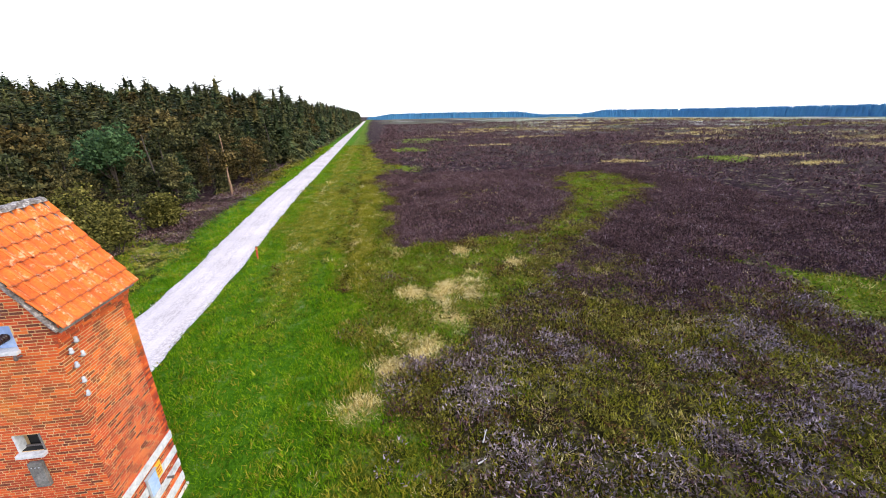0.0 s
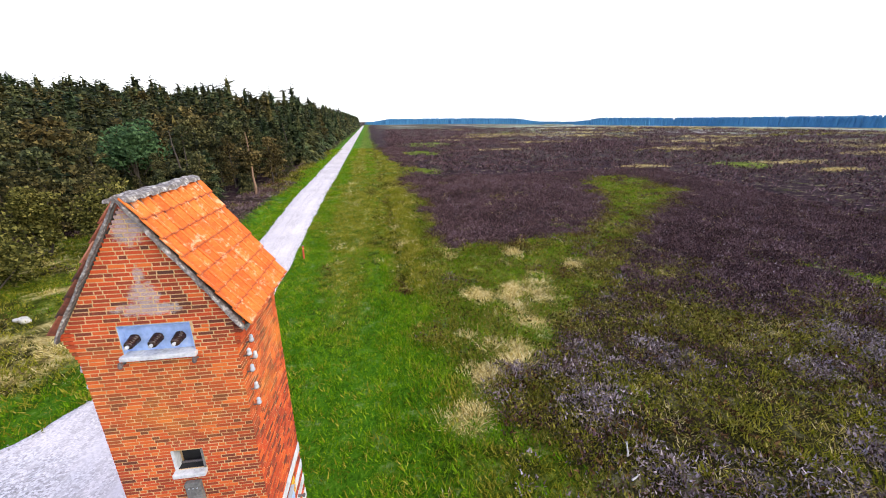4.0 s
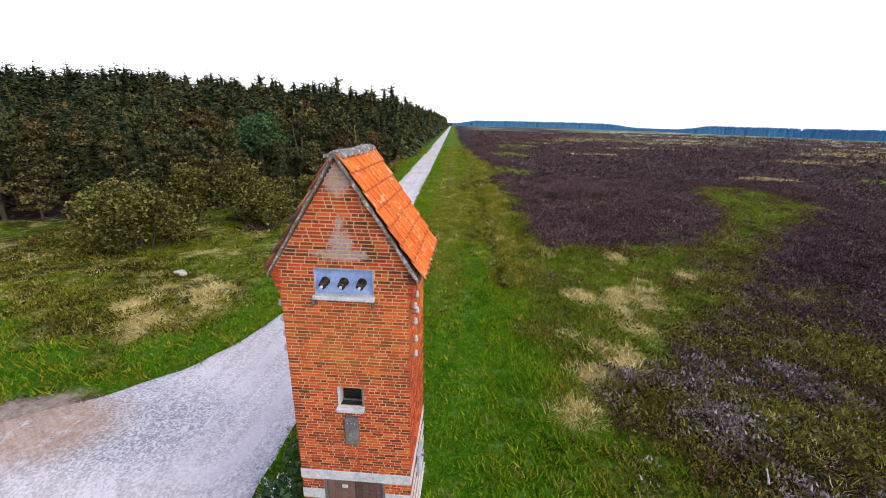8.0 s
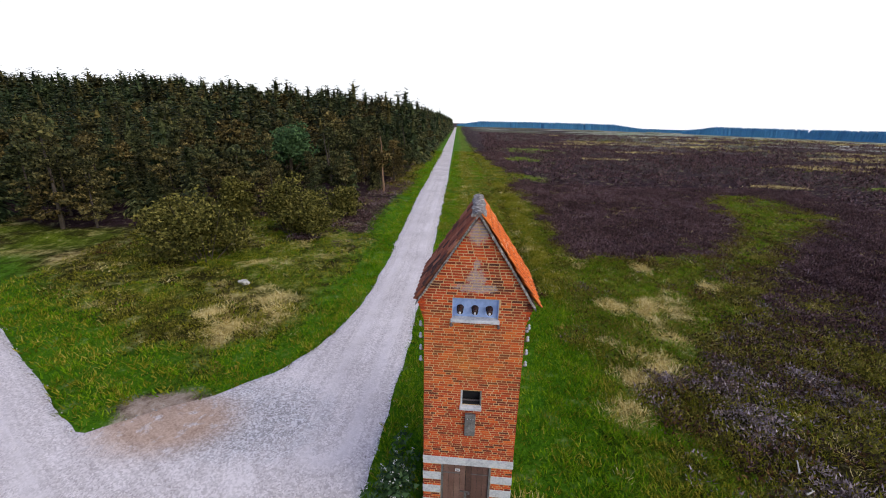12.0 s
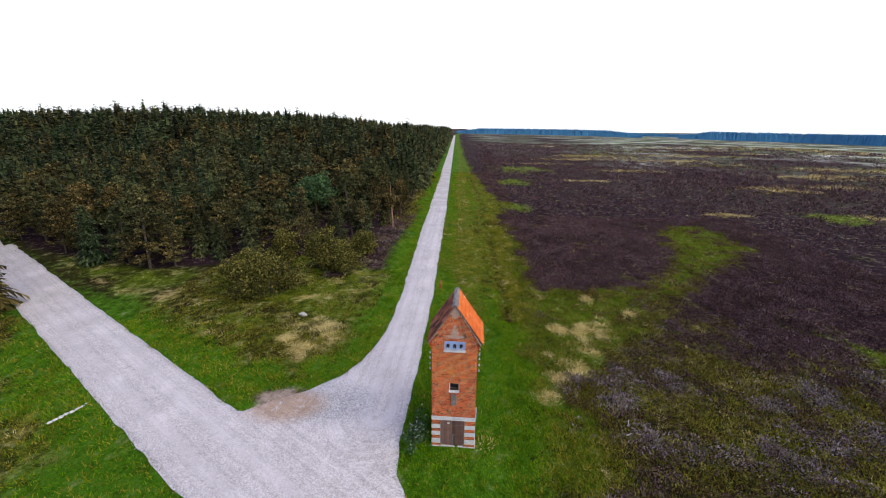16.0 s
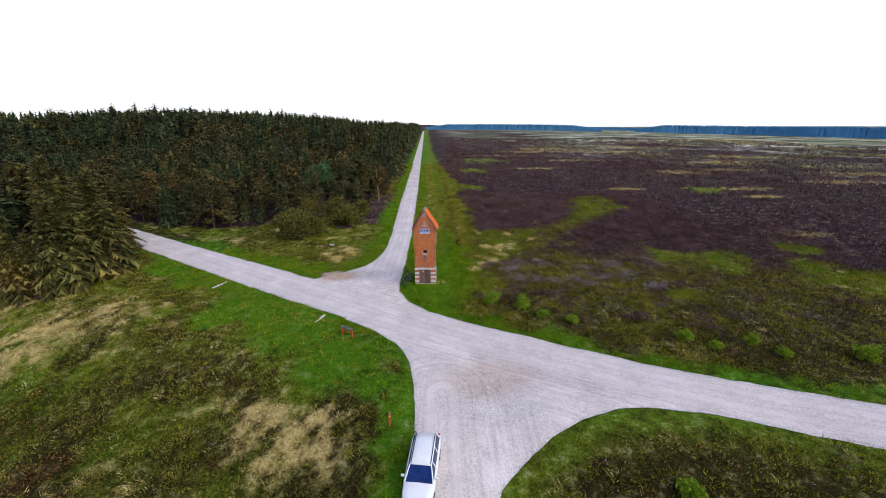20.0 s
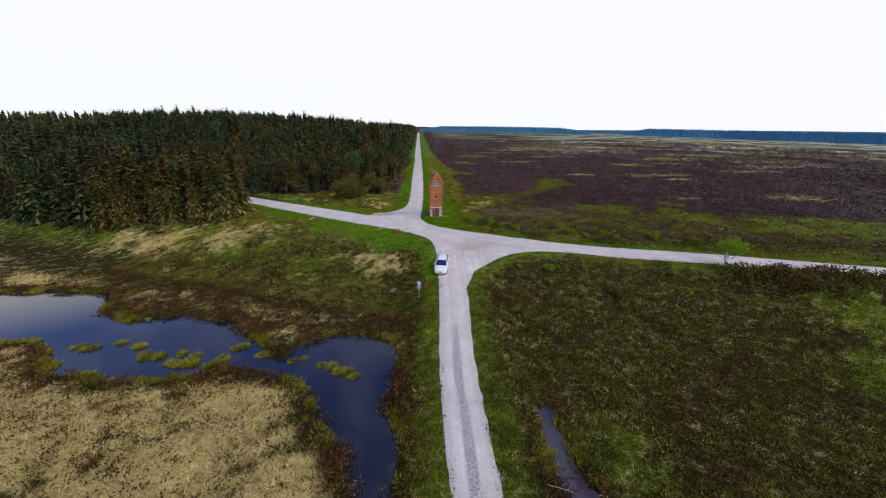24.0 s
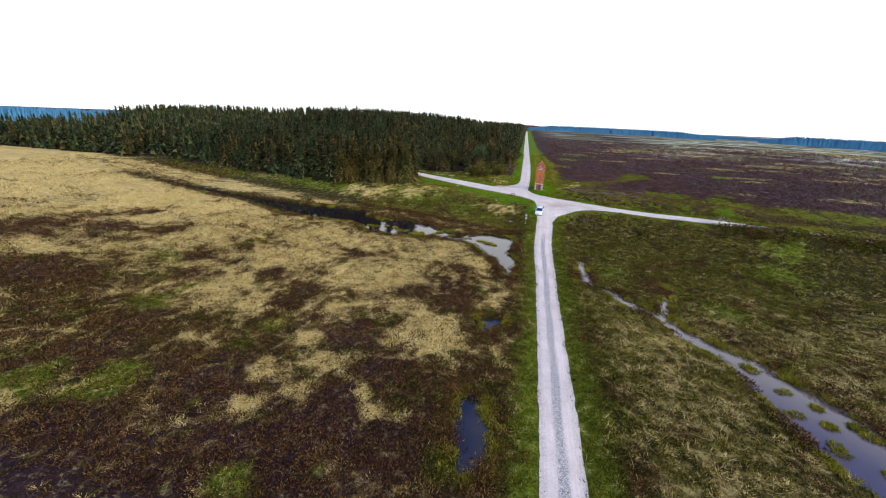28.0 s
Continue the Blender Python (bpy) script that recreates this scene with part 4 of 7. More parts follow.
def build_roads():
    zr = lambda x, y: land(x, y) + 0.015 + 0.05 * ss(0.05, -0.5, road_edge(x, y))
    near = sheet("road", road_edge, zr, -64, 64, -124, 64, 0.4, GRAVEL, road_extra)
    tagged(new("road", near), "pale gravel tracks meeting at a fork", "road", kind="structure")
    for name, pts, y0 in (("road_far_north", [(-6.69 - 0.0474 * (y - 64), y) for y in np.arange(64, 860, 4.0)], 0), ("road_far_west", [(x, 31.5 + (-70 - x) * 0.63 - 0.3 * ss(-75, -64, x)) for x in np.arange(-64, -150, -3.0)], 0), ("road_far_east", [(x, -32.36 - (x - 64) * 0.297) for x in np.arange(64, 160, 3.0)], 0), ("road_far_south", [(4.98 + (-124 - y) * 0.033, y) for y in np.arange(-124, -220, -3.0)], 0)):
        v, f = [], []
        for k, p in enumerate(pts):
            a, b = pts[max(k - 1, 0)], pts[min(k + 1, len(pts) - 1)]
            n = Vector((-(b[1] - a[1]), b[0] - a[0])).normalized()
            for side in (1.75, 0.6, -0.6, -1.75):
                q = (p[0] + n.x * side, p[1] + n.y * side)
                v.append((*q, float(land(*q)) + (0.07 if abs(side) < 1 else 0.03)))
            if k:
                f += [(4 * k - 4 + c, 4 * k - 3 + c, 4 * k + 1 + c, 4 * k + c) for c in range(3)]
        me = mesh_of(name, v, f, GRAVEL, True)
        tagged(new(name, me), "pale gravel track running straight away", "road", kind="structure")


def build_water():
    flat = lambda x, y: np.full(np.shape(x), WATER_Z)
    pond = lambda x, y: np.where(x < 5.5, water_edge(x, y), 9.0)
    brook = lambda x, y: np.where(x > 5.5, water_edge(x, y), 9.0)
    tagged(new("water_pond", sheet("water_pond", pond, flat, -130, 0, -100, -4, 0.8, WATER)), "dark still bog pond that mirrors the sky", "water", kind="structure")
    tagged(new("water_brook", sheet("water_brook", brook, flat, 6, 36, -100, -48, 0.3, BROOK)), "narrow silty brook winding through the bog", "water", kind="structure")


build_ground()
build_roads()
build_water()


# ---- the brick transformer tower ----
HW, DEP = 1.175, 2.2          # half width, depth
EAVE, APEX = 6.50, 8.50       # heights of the gable's foot and tip
COURSE, LONG, SHORT = 0.0667, 0.24, 0.12
DOOR_X0, DOOR_X1, DOOR_Z = -0.70, 0.62, 1.80
NICHE = (-0.52, 0.54, 6.06, 6.57)
SLOT = (-0.22, 0.24, 3.68, 4.09)
STRIPES = ((1.74, 1.98), (1.20, 1.44), (0.74, 0.98), (0.22, 0.50))


def flare(z):
    """How far the side walls step out under the eaves."""
    return 0.022 * max(0, min(8, math.ceil((z - 5.98) / COURSE)))


def build_tower():
    tower = empty("transformer_tower", Matrix(), "tall narrow red brick transformer tower with clay tile roof", "tower")
    walls = []
    # mortar core: four walls with thickness, openings cut in the front
    cores = []
    t, g = 0.24, 0.009
    for x0, x1, z0, z1 in ((-HW + g, DOOR_X0, 0.0, DOOR_Z), (DOOR_X1, HW - g, 0.0, DOOR_Z), (-HW + g, HW - g, DOOR_Z, SLOT[2]), (-HW + g, SLOT[0], SLOT[2], SLOT[3]), (SLOT[1], HW - g, SLOT[2], SLOT[3]), (-HW + g, HW - g, SLOT[3], NICHE[2]), (-HW + g, NICHE[0], NICHE[2], NICHE[3]), (NICHE[1], HW - g, NICHE[2], NICHE[3])):
        cores.append(part("front_wall", box(bmesh.new(), x0, x1, g, t, z0, z1), MORTAR, tower, "pale lime mortar of the front wall"))
    core = cores[2]
    s = (HW + 0.15) / (APEX - EAVE)
    gables = []
    for y0, y1 in ((g, t), (DEP - t, DEP - g)):
        foot = NICHE[3] if y0 == g else EAVE
        wide = HW + 0.1 - (foot - EAVE) * s
        lo = [(-wide, foot), (wide, foot), (0, EAVE + (HW + 0.1) / s)]
        bm = bmesh.new()
        a = [bm.verts.new((x, y0, z)) for x, z in lo]
        b = [bm.verts.new((x, y1, z)) for x, z in lo]
        bm.faces.new(a), bm.faces.new(b[::-1])
        for k in range(3):
            bm.faces.new((a[k], b[k], b[(k + 1) % 3], a[(k + 1) % 3]))
        bmesh.ops.recalc_face_normals(bm, faces=bm.faces)
        gables.append(part("gable", bm, MORTAR, tower, "mortar of the pointed gable"))
    gable = gables[0]
    for name, x0, x1, y0, y1 in (("east_wall", HW - t, HW - g, g, DEP - g), ("west_wall", -HW + g, -HW + t, g, DEP - g), ("back_wall", -HW + t, HW - t, DEP - t, DEP - g)):
        bm = bmesh.new()
        box(bm, x0, x1, y0 + (0.23 if "back" not in name else 0), y1 - (0.24 if "back" not in name else 0), 0.0, EAVE)
        walls.append(part(name, bm, MORTAR, tower))
    bm = bmesh.new()
    box(bm, -HW + t, HW - t, t + 0.02, DEP - t, -0.2, 5.2)
    part("lining", bm, DARK, tower, "unlit inside of the tower")

    # stripes and lintel of weathered render, proud of the brick
    for k, (z0, z1) in enumerate(STRIPES):
        bm = bmesh.new()
        runs = [(-HW - 0.012, HW + 0.012)] if k == 0 else [(-HW - 0.012, DOOR_X0 - 0.005), (DOOR_X1 + 0.005, HW + 0.012)]
        for x0, x1 in runs:
            box(bm, x0, x1, -0.012, 0.05, z0, z1, 0.006)
        box(bm, HW - 0.04, HW + 0.012, 0.052, DEP + 0.012, z0, z1, 0.006)
        box(bm, -HW - 0.012, -HW + 0.04, 0.052, DEP + 0.012, z0, z1, 0.006)
        box(bm, -HW + 0.042, HW - 0.042, DEP - 0.04, DEP + 0.012, z0, z1, 0.006)
        part("stripe", bm, RENDER, tower, "flaking whitish render stripe")
    bm = box(bmesh.new(), -HW - 0.05, HW + 0.05, -0.05, DEP + 0.05, -0.35, 0.03, 0.01)
    part("footing", bm, CONCRETE, tower, "low concrete footing")

    # niche with three bushings
    niche = part("bushing_niche", box(bmesh.new(), NICHE[0], NICHE[1], 0.12, 0.23, NICHE[2], NICHE[3]), PANEL, tower, "blue-grey sheet-metal back of a niche")
    bm = bmesh.new()
    for x0, x1, z0, z1 in ((NICHE[0] - 0.002, NICHE[0] + 0.012, NICHE[2], NICHE[3]), (NICHE[1] - 0.012, NICHE[1] + 0.002, NICHE[2], NICHE[3])):
        box(bm, x0, x1, 0.015, 0.119, z0, z1)
    box(bm, NICHE[0] + 0.012, NICHE[1] - 0.012, 0.015, 0.119, NICHE[3] - 0.014, NICHE[3])
    part("niche_lining", bm, PANEL, niche)
    part("niche_sill", box(bmesh.new(), NICHE[0] - 0.03, NICHE[1] + 0.03, -0.09, 0.119, NICHE[2] - 0.07, NICHE[2] + 0.008, 0.012), RENDER, niche, "weathered grey sill")
    for x in (NICHE[0] - 0.01, NICHE[1] + 0.01):
        bm = tube(bmesh.new(), (x, 0.0, NICHE[2] - 0.13), (x, -0.13, NICHE[2] - 0.1), 0.022, 0.018)
        turned(bm, (x, -0.12, NICHE[2] - 0.16), (0, 0, 1), [(0, 0.02), (0.03, 0.035), (0.06, 0.03), (0.1, 0.02)], 10)
        part("sill_bracket", bm, IRON, niche, "small rusty iron bracket")
    for x in (-0.34, 0.0, 0.33):
        bm = bmesh.new()
        rings = [(0.0, 0.05)]
        for k in range(5):
            rings += [(0.03 + k * 0.045, 0.058), (0.045 + k * 0.045, 0.085 - k * 0.004), (0.06 + k * 0.045, 0.06)]
        turned(bm, (x, 0.119, 6.31), (0, -1, -0.12), rings, 16)
        b = part("bushing", bm, BROWN_CERAMIC, niche, "ribbed brown glazed bushing", True)
        part("bushing_tip", turned(bmesh.new(), (x, -0.125, 6.28), (0, -1, -0.12), [(0, 0.024), (0.03, 0.03), (0.06, 0.022)], 10), PORCELAIN, b, "pale metal contact tip")

    # slot window with frame, sill and a grey board under it
    win = part("slot_frame", box(bmesh.new(), SLOT[0] - 0.03, SLOT[0] + 0.012, -0.012, 0.16, SLOT[2], SLOT[3] + 0.01), RENDER, tower, "pale frame of a small square opening")
    part("jamb", box(bmesh.new(), SLOT[1] - 0.012, SLOT[1] + 0.02, -0.008, 0.16, SLOT[2], SLOT[3] + 0.01), GREY_WOOD, win)
    part("bar", box(bmesh.new(), SLOT[0] + 0.015, SLOT[1] - 0.015, 0.12, 0.15, SLOT[2] + 0.02, SLOT[2] + 0.06, 0.006), IRON, win, "grey wooden cross bar")
    part("sill", box(bmesh.new(), SLOT[0] - 0.05, SLOT[1] + 0.03, -0.11, 0.14, SLOT[2] - 0.10, SLOT[2] - 0.01, 0.015), RENDER, win, "thick weathered sill")
    part("opening_back", box(bmesh.new(), SLOT[0], SLOT[1], 0.235, 0.25, SLOT[2], SLOT[3]), DARK, win, "unlit depth behind the opening")
    # added dark slab hides the pale floor, its colour standing for shade
    part("opening_floor", box(bmesh.new(), SLOT[0] + 0.013, SLOT[1] - 0.013, 0.02, 0.234, SLOT[2] + 0.001, SLOT[2] + 0.012), DARK, win, "near-black slab painted as shade inside the opening")
    bm = box(bmesh.new(), -0.125, 0.14, -0.10, -0.012, 2.80, 3.44, 0.012)
    board = part("cable_box", bm, GREY_WOOD, tower, "weathered grey board box over old cables")
    for x in (-0.06, 0.01, 0.08):
        part("bolt", turned(bmesh.new(), (x, -0.099, 3.33), (0, -1, 0), [(0, 0.012), (0.012, 0.012)], 8), PORCELAIN, board)

    # double door of boards
    door = part("door_frame", box(box(box(bmesh.new(), DOOR_X0, DOOR_X0 + 0.05, 0.0, 0.14, 0.03, DOOR_Z - 0.06), DOOR_X1 - 0.05, DOOR_X1, 0.0, 0.14, 0.03, DOOR_Z - 0.06), DOOR_X0, DOOR_X1, 0.0, 0.14, DOOR_Z - 0.058, DOOR_Z), GREY_WOOD, tower, "worn wooden frame of a double door")
    mid = (DOOR_X0 + DOOR_X1) / 2
    for side, (x0, x1) in enumerate(((DOOR_X0 + 0.055, mid - 0.004), (mid + 0.004, DOOR_X1 - 0.055))):
        n = 4
        w = (x1 - x0) / n
        leaf = part("door_leaf", box(bmesh.new(), x0, x1, 0.075, 0.09, 0.05, DOOR_Z - 0.065), DARK, door, "closed red-brown boarded door leaf")
        for k in range(n):
            part("plank", box(bmesh.new(), x0 + k * w + 0.003, x0 + (k + 1) * w - 0.003, 0.045 + 0.003 * (k % 2), 0.074, 0.05, DOOR_Z - 0.067, 0.004), DOOR_WOOD, leaf)
        for z in (1.42, 0.36):
            xa, xb = (x0 - 0.02, x0 + 0.46) if side == 0 else (x1 - 0.46, x1 + 0.02)
            part("strap_hinge", box(bmesh.new(), xa, xb, 0.033, 0.044, z - 0.018, z + 0.018, 0.004), IRON, leaf, "long iron strap hinge")
    part("cover_strip", box(bmesh.new(), mid - 0.02, mid + 0.05, 0.012, 0.043, 0.06, 0.78, 0.006), GREY_WOOD, door, "pale worn cover strip")
    bolt = part("latch", box(bmesh.new(), mid - 0.13, mid + 0.13, 0.012, 0.03, 0.79, 0.83, 0.005), IRON, door, "iron sliding latch")
    part("padlock", box(bmesh.new(), mid + 0.07, mid + 0.13, -0.012, 0.01, 0.74, 0.82, 0.008), IRON, bolt)
    plate = part("notice", box(bmesh.new(), -0.32, -0.20, 0.03, 0.04, 1.49, 1.57), WHITE_PAINT, door, "small white enamel notice")
    for k in range(2):
        part("text_bar", box(bmesh.new(), -0.305, -0.215, 0.026, 0.0295, 1.51 + 0.028 * k, 1.522 + 0.028 * k), IRON, plate)

    # iron hooks with porcelain on both sides
    def hook(x, y, z):
        sg = 1 if x > 0 else -1
        bm = tube(bmesh.new(), (x, y, z), (x + sg * 0.1, y, z), 0.012, 0.012)
        tube(bm, (x + sg * 0.1, y, z - 0.012), (x + sg * 0.1, y, z + 0.06), 0.012, 0.012)
        h = part("hook", bm, IRON, tower, "bent iron insulator hook")
        part("insulator", turned(bmesh.new(), (x + sg * 0.1, y, z + 0.03), (0, 0, 1), [(-0.02, 0.03), (0.0, 0.046), (0.035, 0.04), (0.055, 0.026), (0.075, 0.036), (0.1, 0.028), (0.115, 0.01)], 12), PORCELAIN, h, "white porcelain insulator", True)

    for y, z in ((0.35, 5.93), (0.16, 5.78), (0.39, 5.58), (0.17, 5.46), (0.2, 5.08), (0.18, 4.77)):
        hook(HW, y, z)
    for y, z in ((0.16, 5.72), (0.17, 5.4), (0.2, 5.05), (0.18, 4.75)):
        hook(-HW, y, z)

    # cabinet with a yellow notice on the east wall
    cab = part("meter_cabinet", box(bmesh.new(), HW + 0.014, HW + 0.07, 0.84, 1.22, 1.06, 1.66, 0.012), GREY_PAINT, tower, "pale grey metal meter cabinet")
    part("cabinet_door", box(bmesh.new(), HW + 0.071, HW + 0.08, 0.87, 1.19, 1.09, 1.63, 0.004), PANEL, cab, "pale blue-grey cabinet door")
    part("cabinet_roof", box(bmesh.new(), HW + 0.014, HW + 0.095, 0.82, 1.24, 1.662, 1.69, 0.004), GREY_PAINT, cab)
    sign = part("warning_plate", box(bmesh.new(), HW + 0.014, HW + 0.02, 1.26, 1.5, 1.25, 1.68), YELLOW_PAINT, tower, "yellow enamel warning plate")
    for k in range(3):
        part("text_bar", box(bmesh.new(), HW + 0.0205, HW + 0.023, 1.3, 1.46, 1.33 + 0.09 * k, 1.37 + 0.09 * k), RED_WOOD, sign)
    part("vent_pipe", turned(bmesh.new(), (HW, 1.58, 0.95), (1, 0, 0), [(0, 0.03), (0.12, 0.03), (0.14, 0.045), (0.17, 0.045)], 10), IRON, tower)

    # roof: boards under the tiles, ridge, verges
    roof = part("roof", roof_boards(), GREY_WOOD, tower, "steep saddle roof")
    for side in (1, -1):
        random.seed(8 + side)
        for y0, y1 in ((-0.075, -0.004), (DEP + 0.004, DEP + 0.075)):
            bm = bmesh.new()
            n = 18
            rows = []
            for k in range(n + 1):
                q = k / n
                x, z = side * (HW + 0.17) * (1 - q), EAVE - 0.1 + (APEX - EAVE + 0.12) * q
                w = 0.012 + random.uniform(-0.02, 0.02)
                rows.append([bm.verts.new(p) for p in ((x, y0 + random.uniform(-0.012, 0.012), z - w), (x, y1, z - w), (x, y1, z + 0.075), (x, y0 + random.uniform(-0.012, 0.012), z + 0.06))])
            for a, b in zip(rows, rows[1:]):
                for c in range(4):
                    bm.faces.new((a[c], a[(c + 1) % 4], b[(c + 1) % 4], b[c]))
            bm.faces.new(rows[0]), bm.faces.new(rows[-1][::-1])
            bmesh.ops.recalc_face_normals(bm, faces=bm.faces)
            part("verge", bm, CRUST, roof, "mortared verge spotted with lichen")
    bm = bmesh.new()
    random.seed(3)
    rows = []
    for k in range(19):
        y = -0.06 + k * (DEP + 0.12) / 18
        rows.append([bm.verts.new((math.cos(a) * (0.15 + random.uniform(-0.035, 0.035)), y, APEX - 0.01 + math.sin(a) * 0.1 + random.uniform(-0.022, 0.022))) for a in [math.pi * c / 6 for c in range(7)]])
    for a, b in zip(rows, rows[1:]):
        for c in range(6):
            bm.faces.new((a[c], a[c + 1], b[c + 1], b[c]))
    bm.faces.new(rows[0][::-1]), bm.faces.new(rows[-1])
    bmesh.ops.recalc_face_normals(bm, faces=bm.faces)
    part("ridge_mortar", bm, CRUST, roof, "rough lichen-covered ridge mortar")
    ridge = bmesh.new()
    rr = []
    for y, r in ((0, 0.088), (0.04, 0.094), (0.4, 0.08)):
        rr.append([[ridge.verts.new((math.cos(a) * (r - d), y, math.sin(a) * (r - d))) for a in [math.pi * c / 7 for c in range(8)]] for d in (0, 0.018)])
    for a, b in zip(rr, rr[1:]):
        for c in range(7):
            ridge.faces.new((a[0][c], a[0][c + 1], b[0][c + 1], b[0][c]))
            ridge.faces.new((a[1][c + 1], a[1][c], b[1][c], b[1][c + 1]))
    for c in range(7):
        ridge.faces.new((rr[0][1][c], rr[0][1][c + 1], rr[0][0][c + 1], rr[0][0][c]))
    me = bm_mesh("ridge_tile", ridge, CRUST, True)
    for k in range(6):
        part("ridge_tile", me, CRUST, roof, at=pose(0, 2.21 - k * 0.385 - 0.39 + 0.06, APEX - 0.005 + random.uniform(-0.012, 0.012), 1.2 + random.uniform(-1.5, 1.5), random.uniform(-5, 5), random.uniform(-3, 3)))
    return tower, core, gable, walls, roof


def roof_boards():
    bm = bmesh.new()
    for side in (1, -1):
        x0, z0, x1, z1 = side * (HW + 0.2), EAVE - 0.1, 0.0, APEX + 0.04
        lo = [bm.verts.new((x, y, z - dz)) for y in (-0.03, DEP + 0.03) for x, z, dz in ((x0, z0, 0), (x1, z1, 0), (x1, z1, 0.05), (x0, z0, 0.05))]
        for f in ((0, 1, 2, 3), (7, 6, 5, 4), (0, 4, 5, 1), (1, 5, 6, 2), (2, 6, 7, 3), (3, 7, 4, 0)):
            bm.faces.new([lo[k] for k in f])
    bmesh.ops.recalc_face_normals(bm, faces=bm.faces)
    return bm


def pantile():
    """One S-shaped clay pantile, 0.26 wide and 0.38 long, lying along +y up the slope."""
    bm = bmesh.new()
    prof = []
    for k in range(11):
        u = k / 10
        prof.append((-0.135 + 0.27 * u, 0.042 * math.sin(u * 6.2832 + 0.6) + 0.013 * math.sin(u * 12.566 + 1.4) + 0.026))
    rows = [[bm.verts.new((x, y, z + dz)) for x, z in prof] for y, dz in ((0.0, 0.034), (0.36, 0.0))]
    low = [bm.verts.new((x, 0.006, z + 0.012)) for x, z in prof]
    side = [bm.verts.new((prof[0][0], 0.36, prof[0][1] - 0.02)), bm.verts.new((prof[-1][0], 0.36, prof[-1][1] - 0.02))]
    for k in range(10):
        bm.faces.new((rows[0][k], rows[0][k + 1], rows[1][k + 1], rows[1][k]))
        bm.faces.new((low[k], low[k + 1], rows[0][k + 1], rows[0][k]))
    bm.faces.new((low[0], rows[0][0], rows[1][0], side[0]))
    bm.faces.new((rows[0][-1], low[-1], side[1], rows[1][-1]))
    return bm


def lay_tiles(roof):
    L = math.hypot(HW + 0.25, APEX - EAVE + 0.12)
    slope = math.degrees(math.atan2(APEX - EAVE + 0.12, HW + 0.25))
    random.seed(12)
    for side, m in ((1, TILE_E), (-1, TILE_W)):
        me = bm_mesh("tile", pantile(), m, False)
        rows, cols = 7, 9
        for r in range(rows):
            for c in range(cols):
                skip = 0.0 if side > 0 else 0.14
                up = skip + r * (L - 0.06 - skip) / rows
                y = -0.065 + (c + 0.5) * (DEP + 0.13) / cols
                x, z = (HW + 0.25) - up * math.cos(radians(slope)), EAVE - 0.1 + up * math.sin(radians(slope)) + (0.02 if side > 0 else -0.03)
                jig = pose(0, 0, 0, random.uniform(-1, 1), random.uniform(-1.2, 1.2), random.uniform(-0.8, 0.8))
                base = Matrix.Translation((side * x, y, z)) @ Matrix.Rotation(radians(90 * side), 4, "Z") @ Matrix.Rotation(radians(slope), 4, "X")
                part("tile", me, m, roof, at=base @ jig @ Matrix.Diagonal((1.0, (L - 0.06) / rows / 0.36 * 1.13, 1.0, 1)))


def brick_rows(width, z0, z1, cut, seed):
    """Pieces (x0, x1, z) of a wall's face in a mixed bond; cut(z) gives half the width at a height."""
    rng = random.Random(seed)
    out, k, z = [], 0, z0
    while z + COURSE <= z1 + 0.001 or (z1 == EAVE and z < EAVE):
        half = min(cut(z + 0.01), cut(z + COURSE - 0.01))
        x = -half + (0.0 if k % 2 == 0 else -rng.choice((SHORT, SHORT * 0.5, LONG * 0.75)) * 0.5)
        while x < half - 0.02:
            w = SHORT if rng.random() < 0.34 else LONG
            a, b = max(x, -half) + 0.007, min(x + w, half) - 0.007
            if half - b < 0.05:
                b = half
            if b - a > 0.03:
                out.append((a, b, z))
            x = b + 0.008 if b < half else half
        z += COURSE
        k += 1
    return out


def clear_of(a, b, z, holes):
    """The pieces of a brick left beside the holes (x0, x1, z0, z1)."""
    runs = [(a, b)]
    for x0, x1, z0, z1 in holes:
        if z + COURSE - 0.02 > z0 and z + 0.02 < z1:
            nxt = []
            for p, q in runs:
                if q <= x0 or p >= x1:
                    nxt.append((p, q))
                else:
                    nxt += [(p, min(q, x0))] if x0 - p > 0.03 else []
                    nxt += [(max(p, x1), q)] if q - x1 > 0.03 else []
            runs = nxt
    return runs


def brick_mesh(name, pieces, m, material):
    """Many bricks joined: pieces are (along, z, length, height, proud) on the wall plane given by m."""
    v, f = [], []
    for a, z, w, h, d in pieces:
        n = len(v)
        c = 0.004
        v += [(a, 0.02, z), (a + w, 0.02, z), (a + w, 0.02, z + h), (a, 0.02, z + h), (a + c, -d, z + c), (a + w - c, -d, z + c), (a + w - c, -d, z + h - c), (a + c, -d, z + h - c)]
        f += [(n + 4, n + 5, n + 6, n + 7), (n, n + 1, n + 5, n + 4), (n + 1, n + 2, n + 6, n + 5), (n + 2, n + 3, n + 7, n + 6), (n + 3, n, n + 4, n + 7)]
    me = mesh_of(name, [tuple(m @ Vector(p)) for p in v], f, material)
    return me


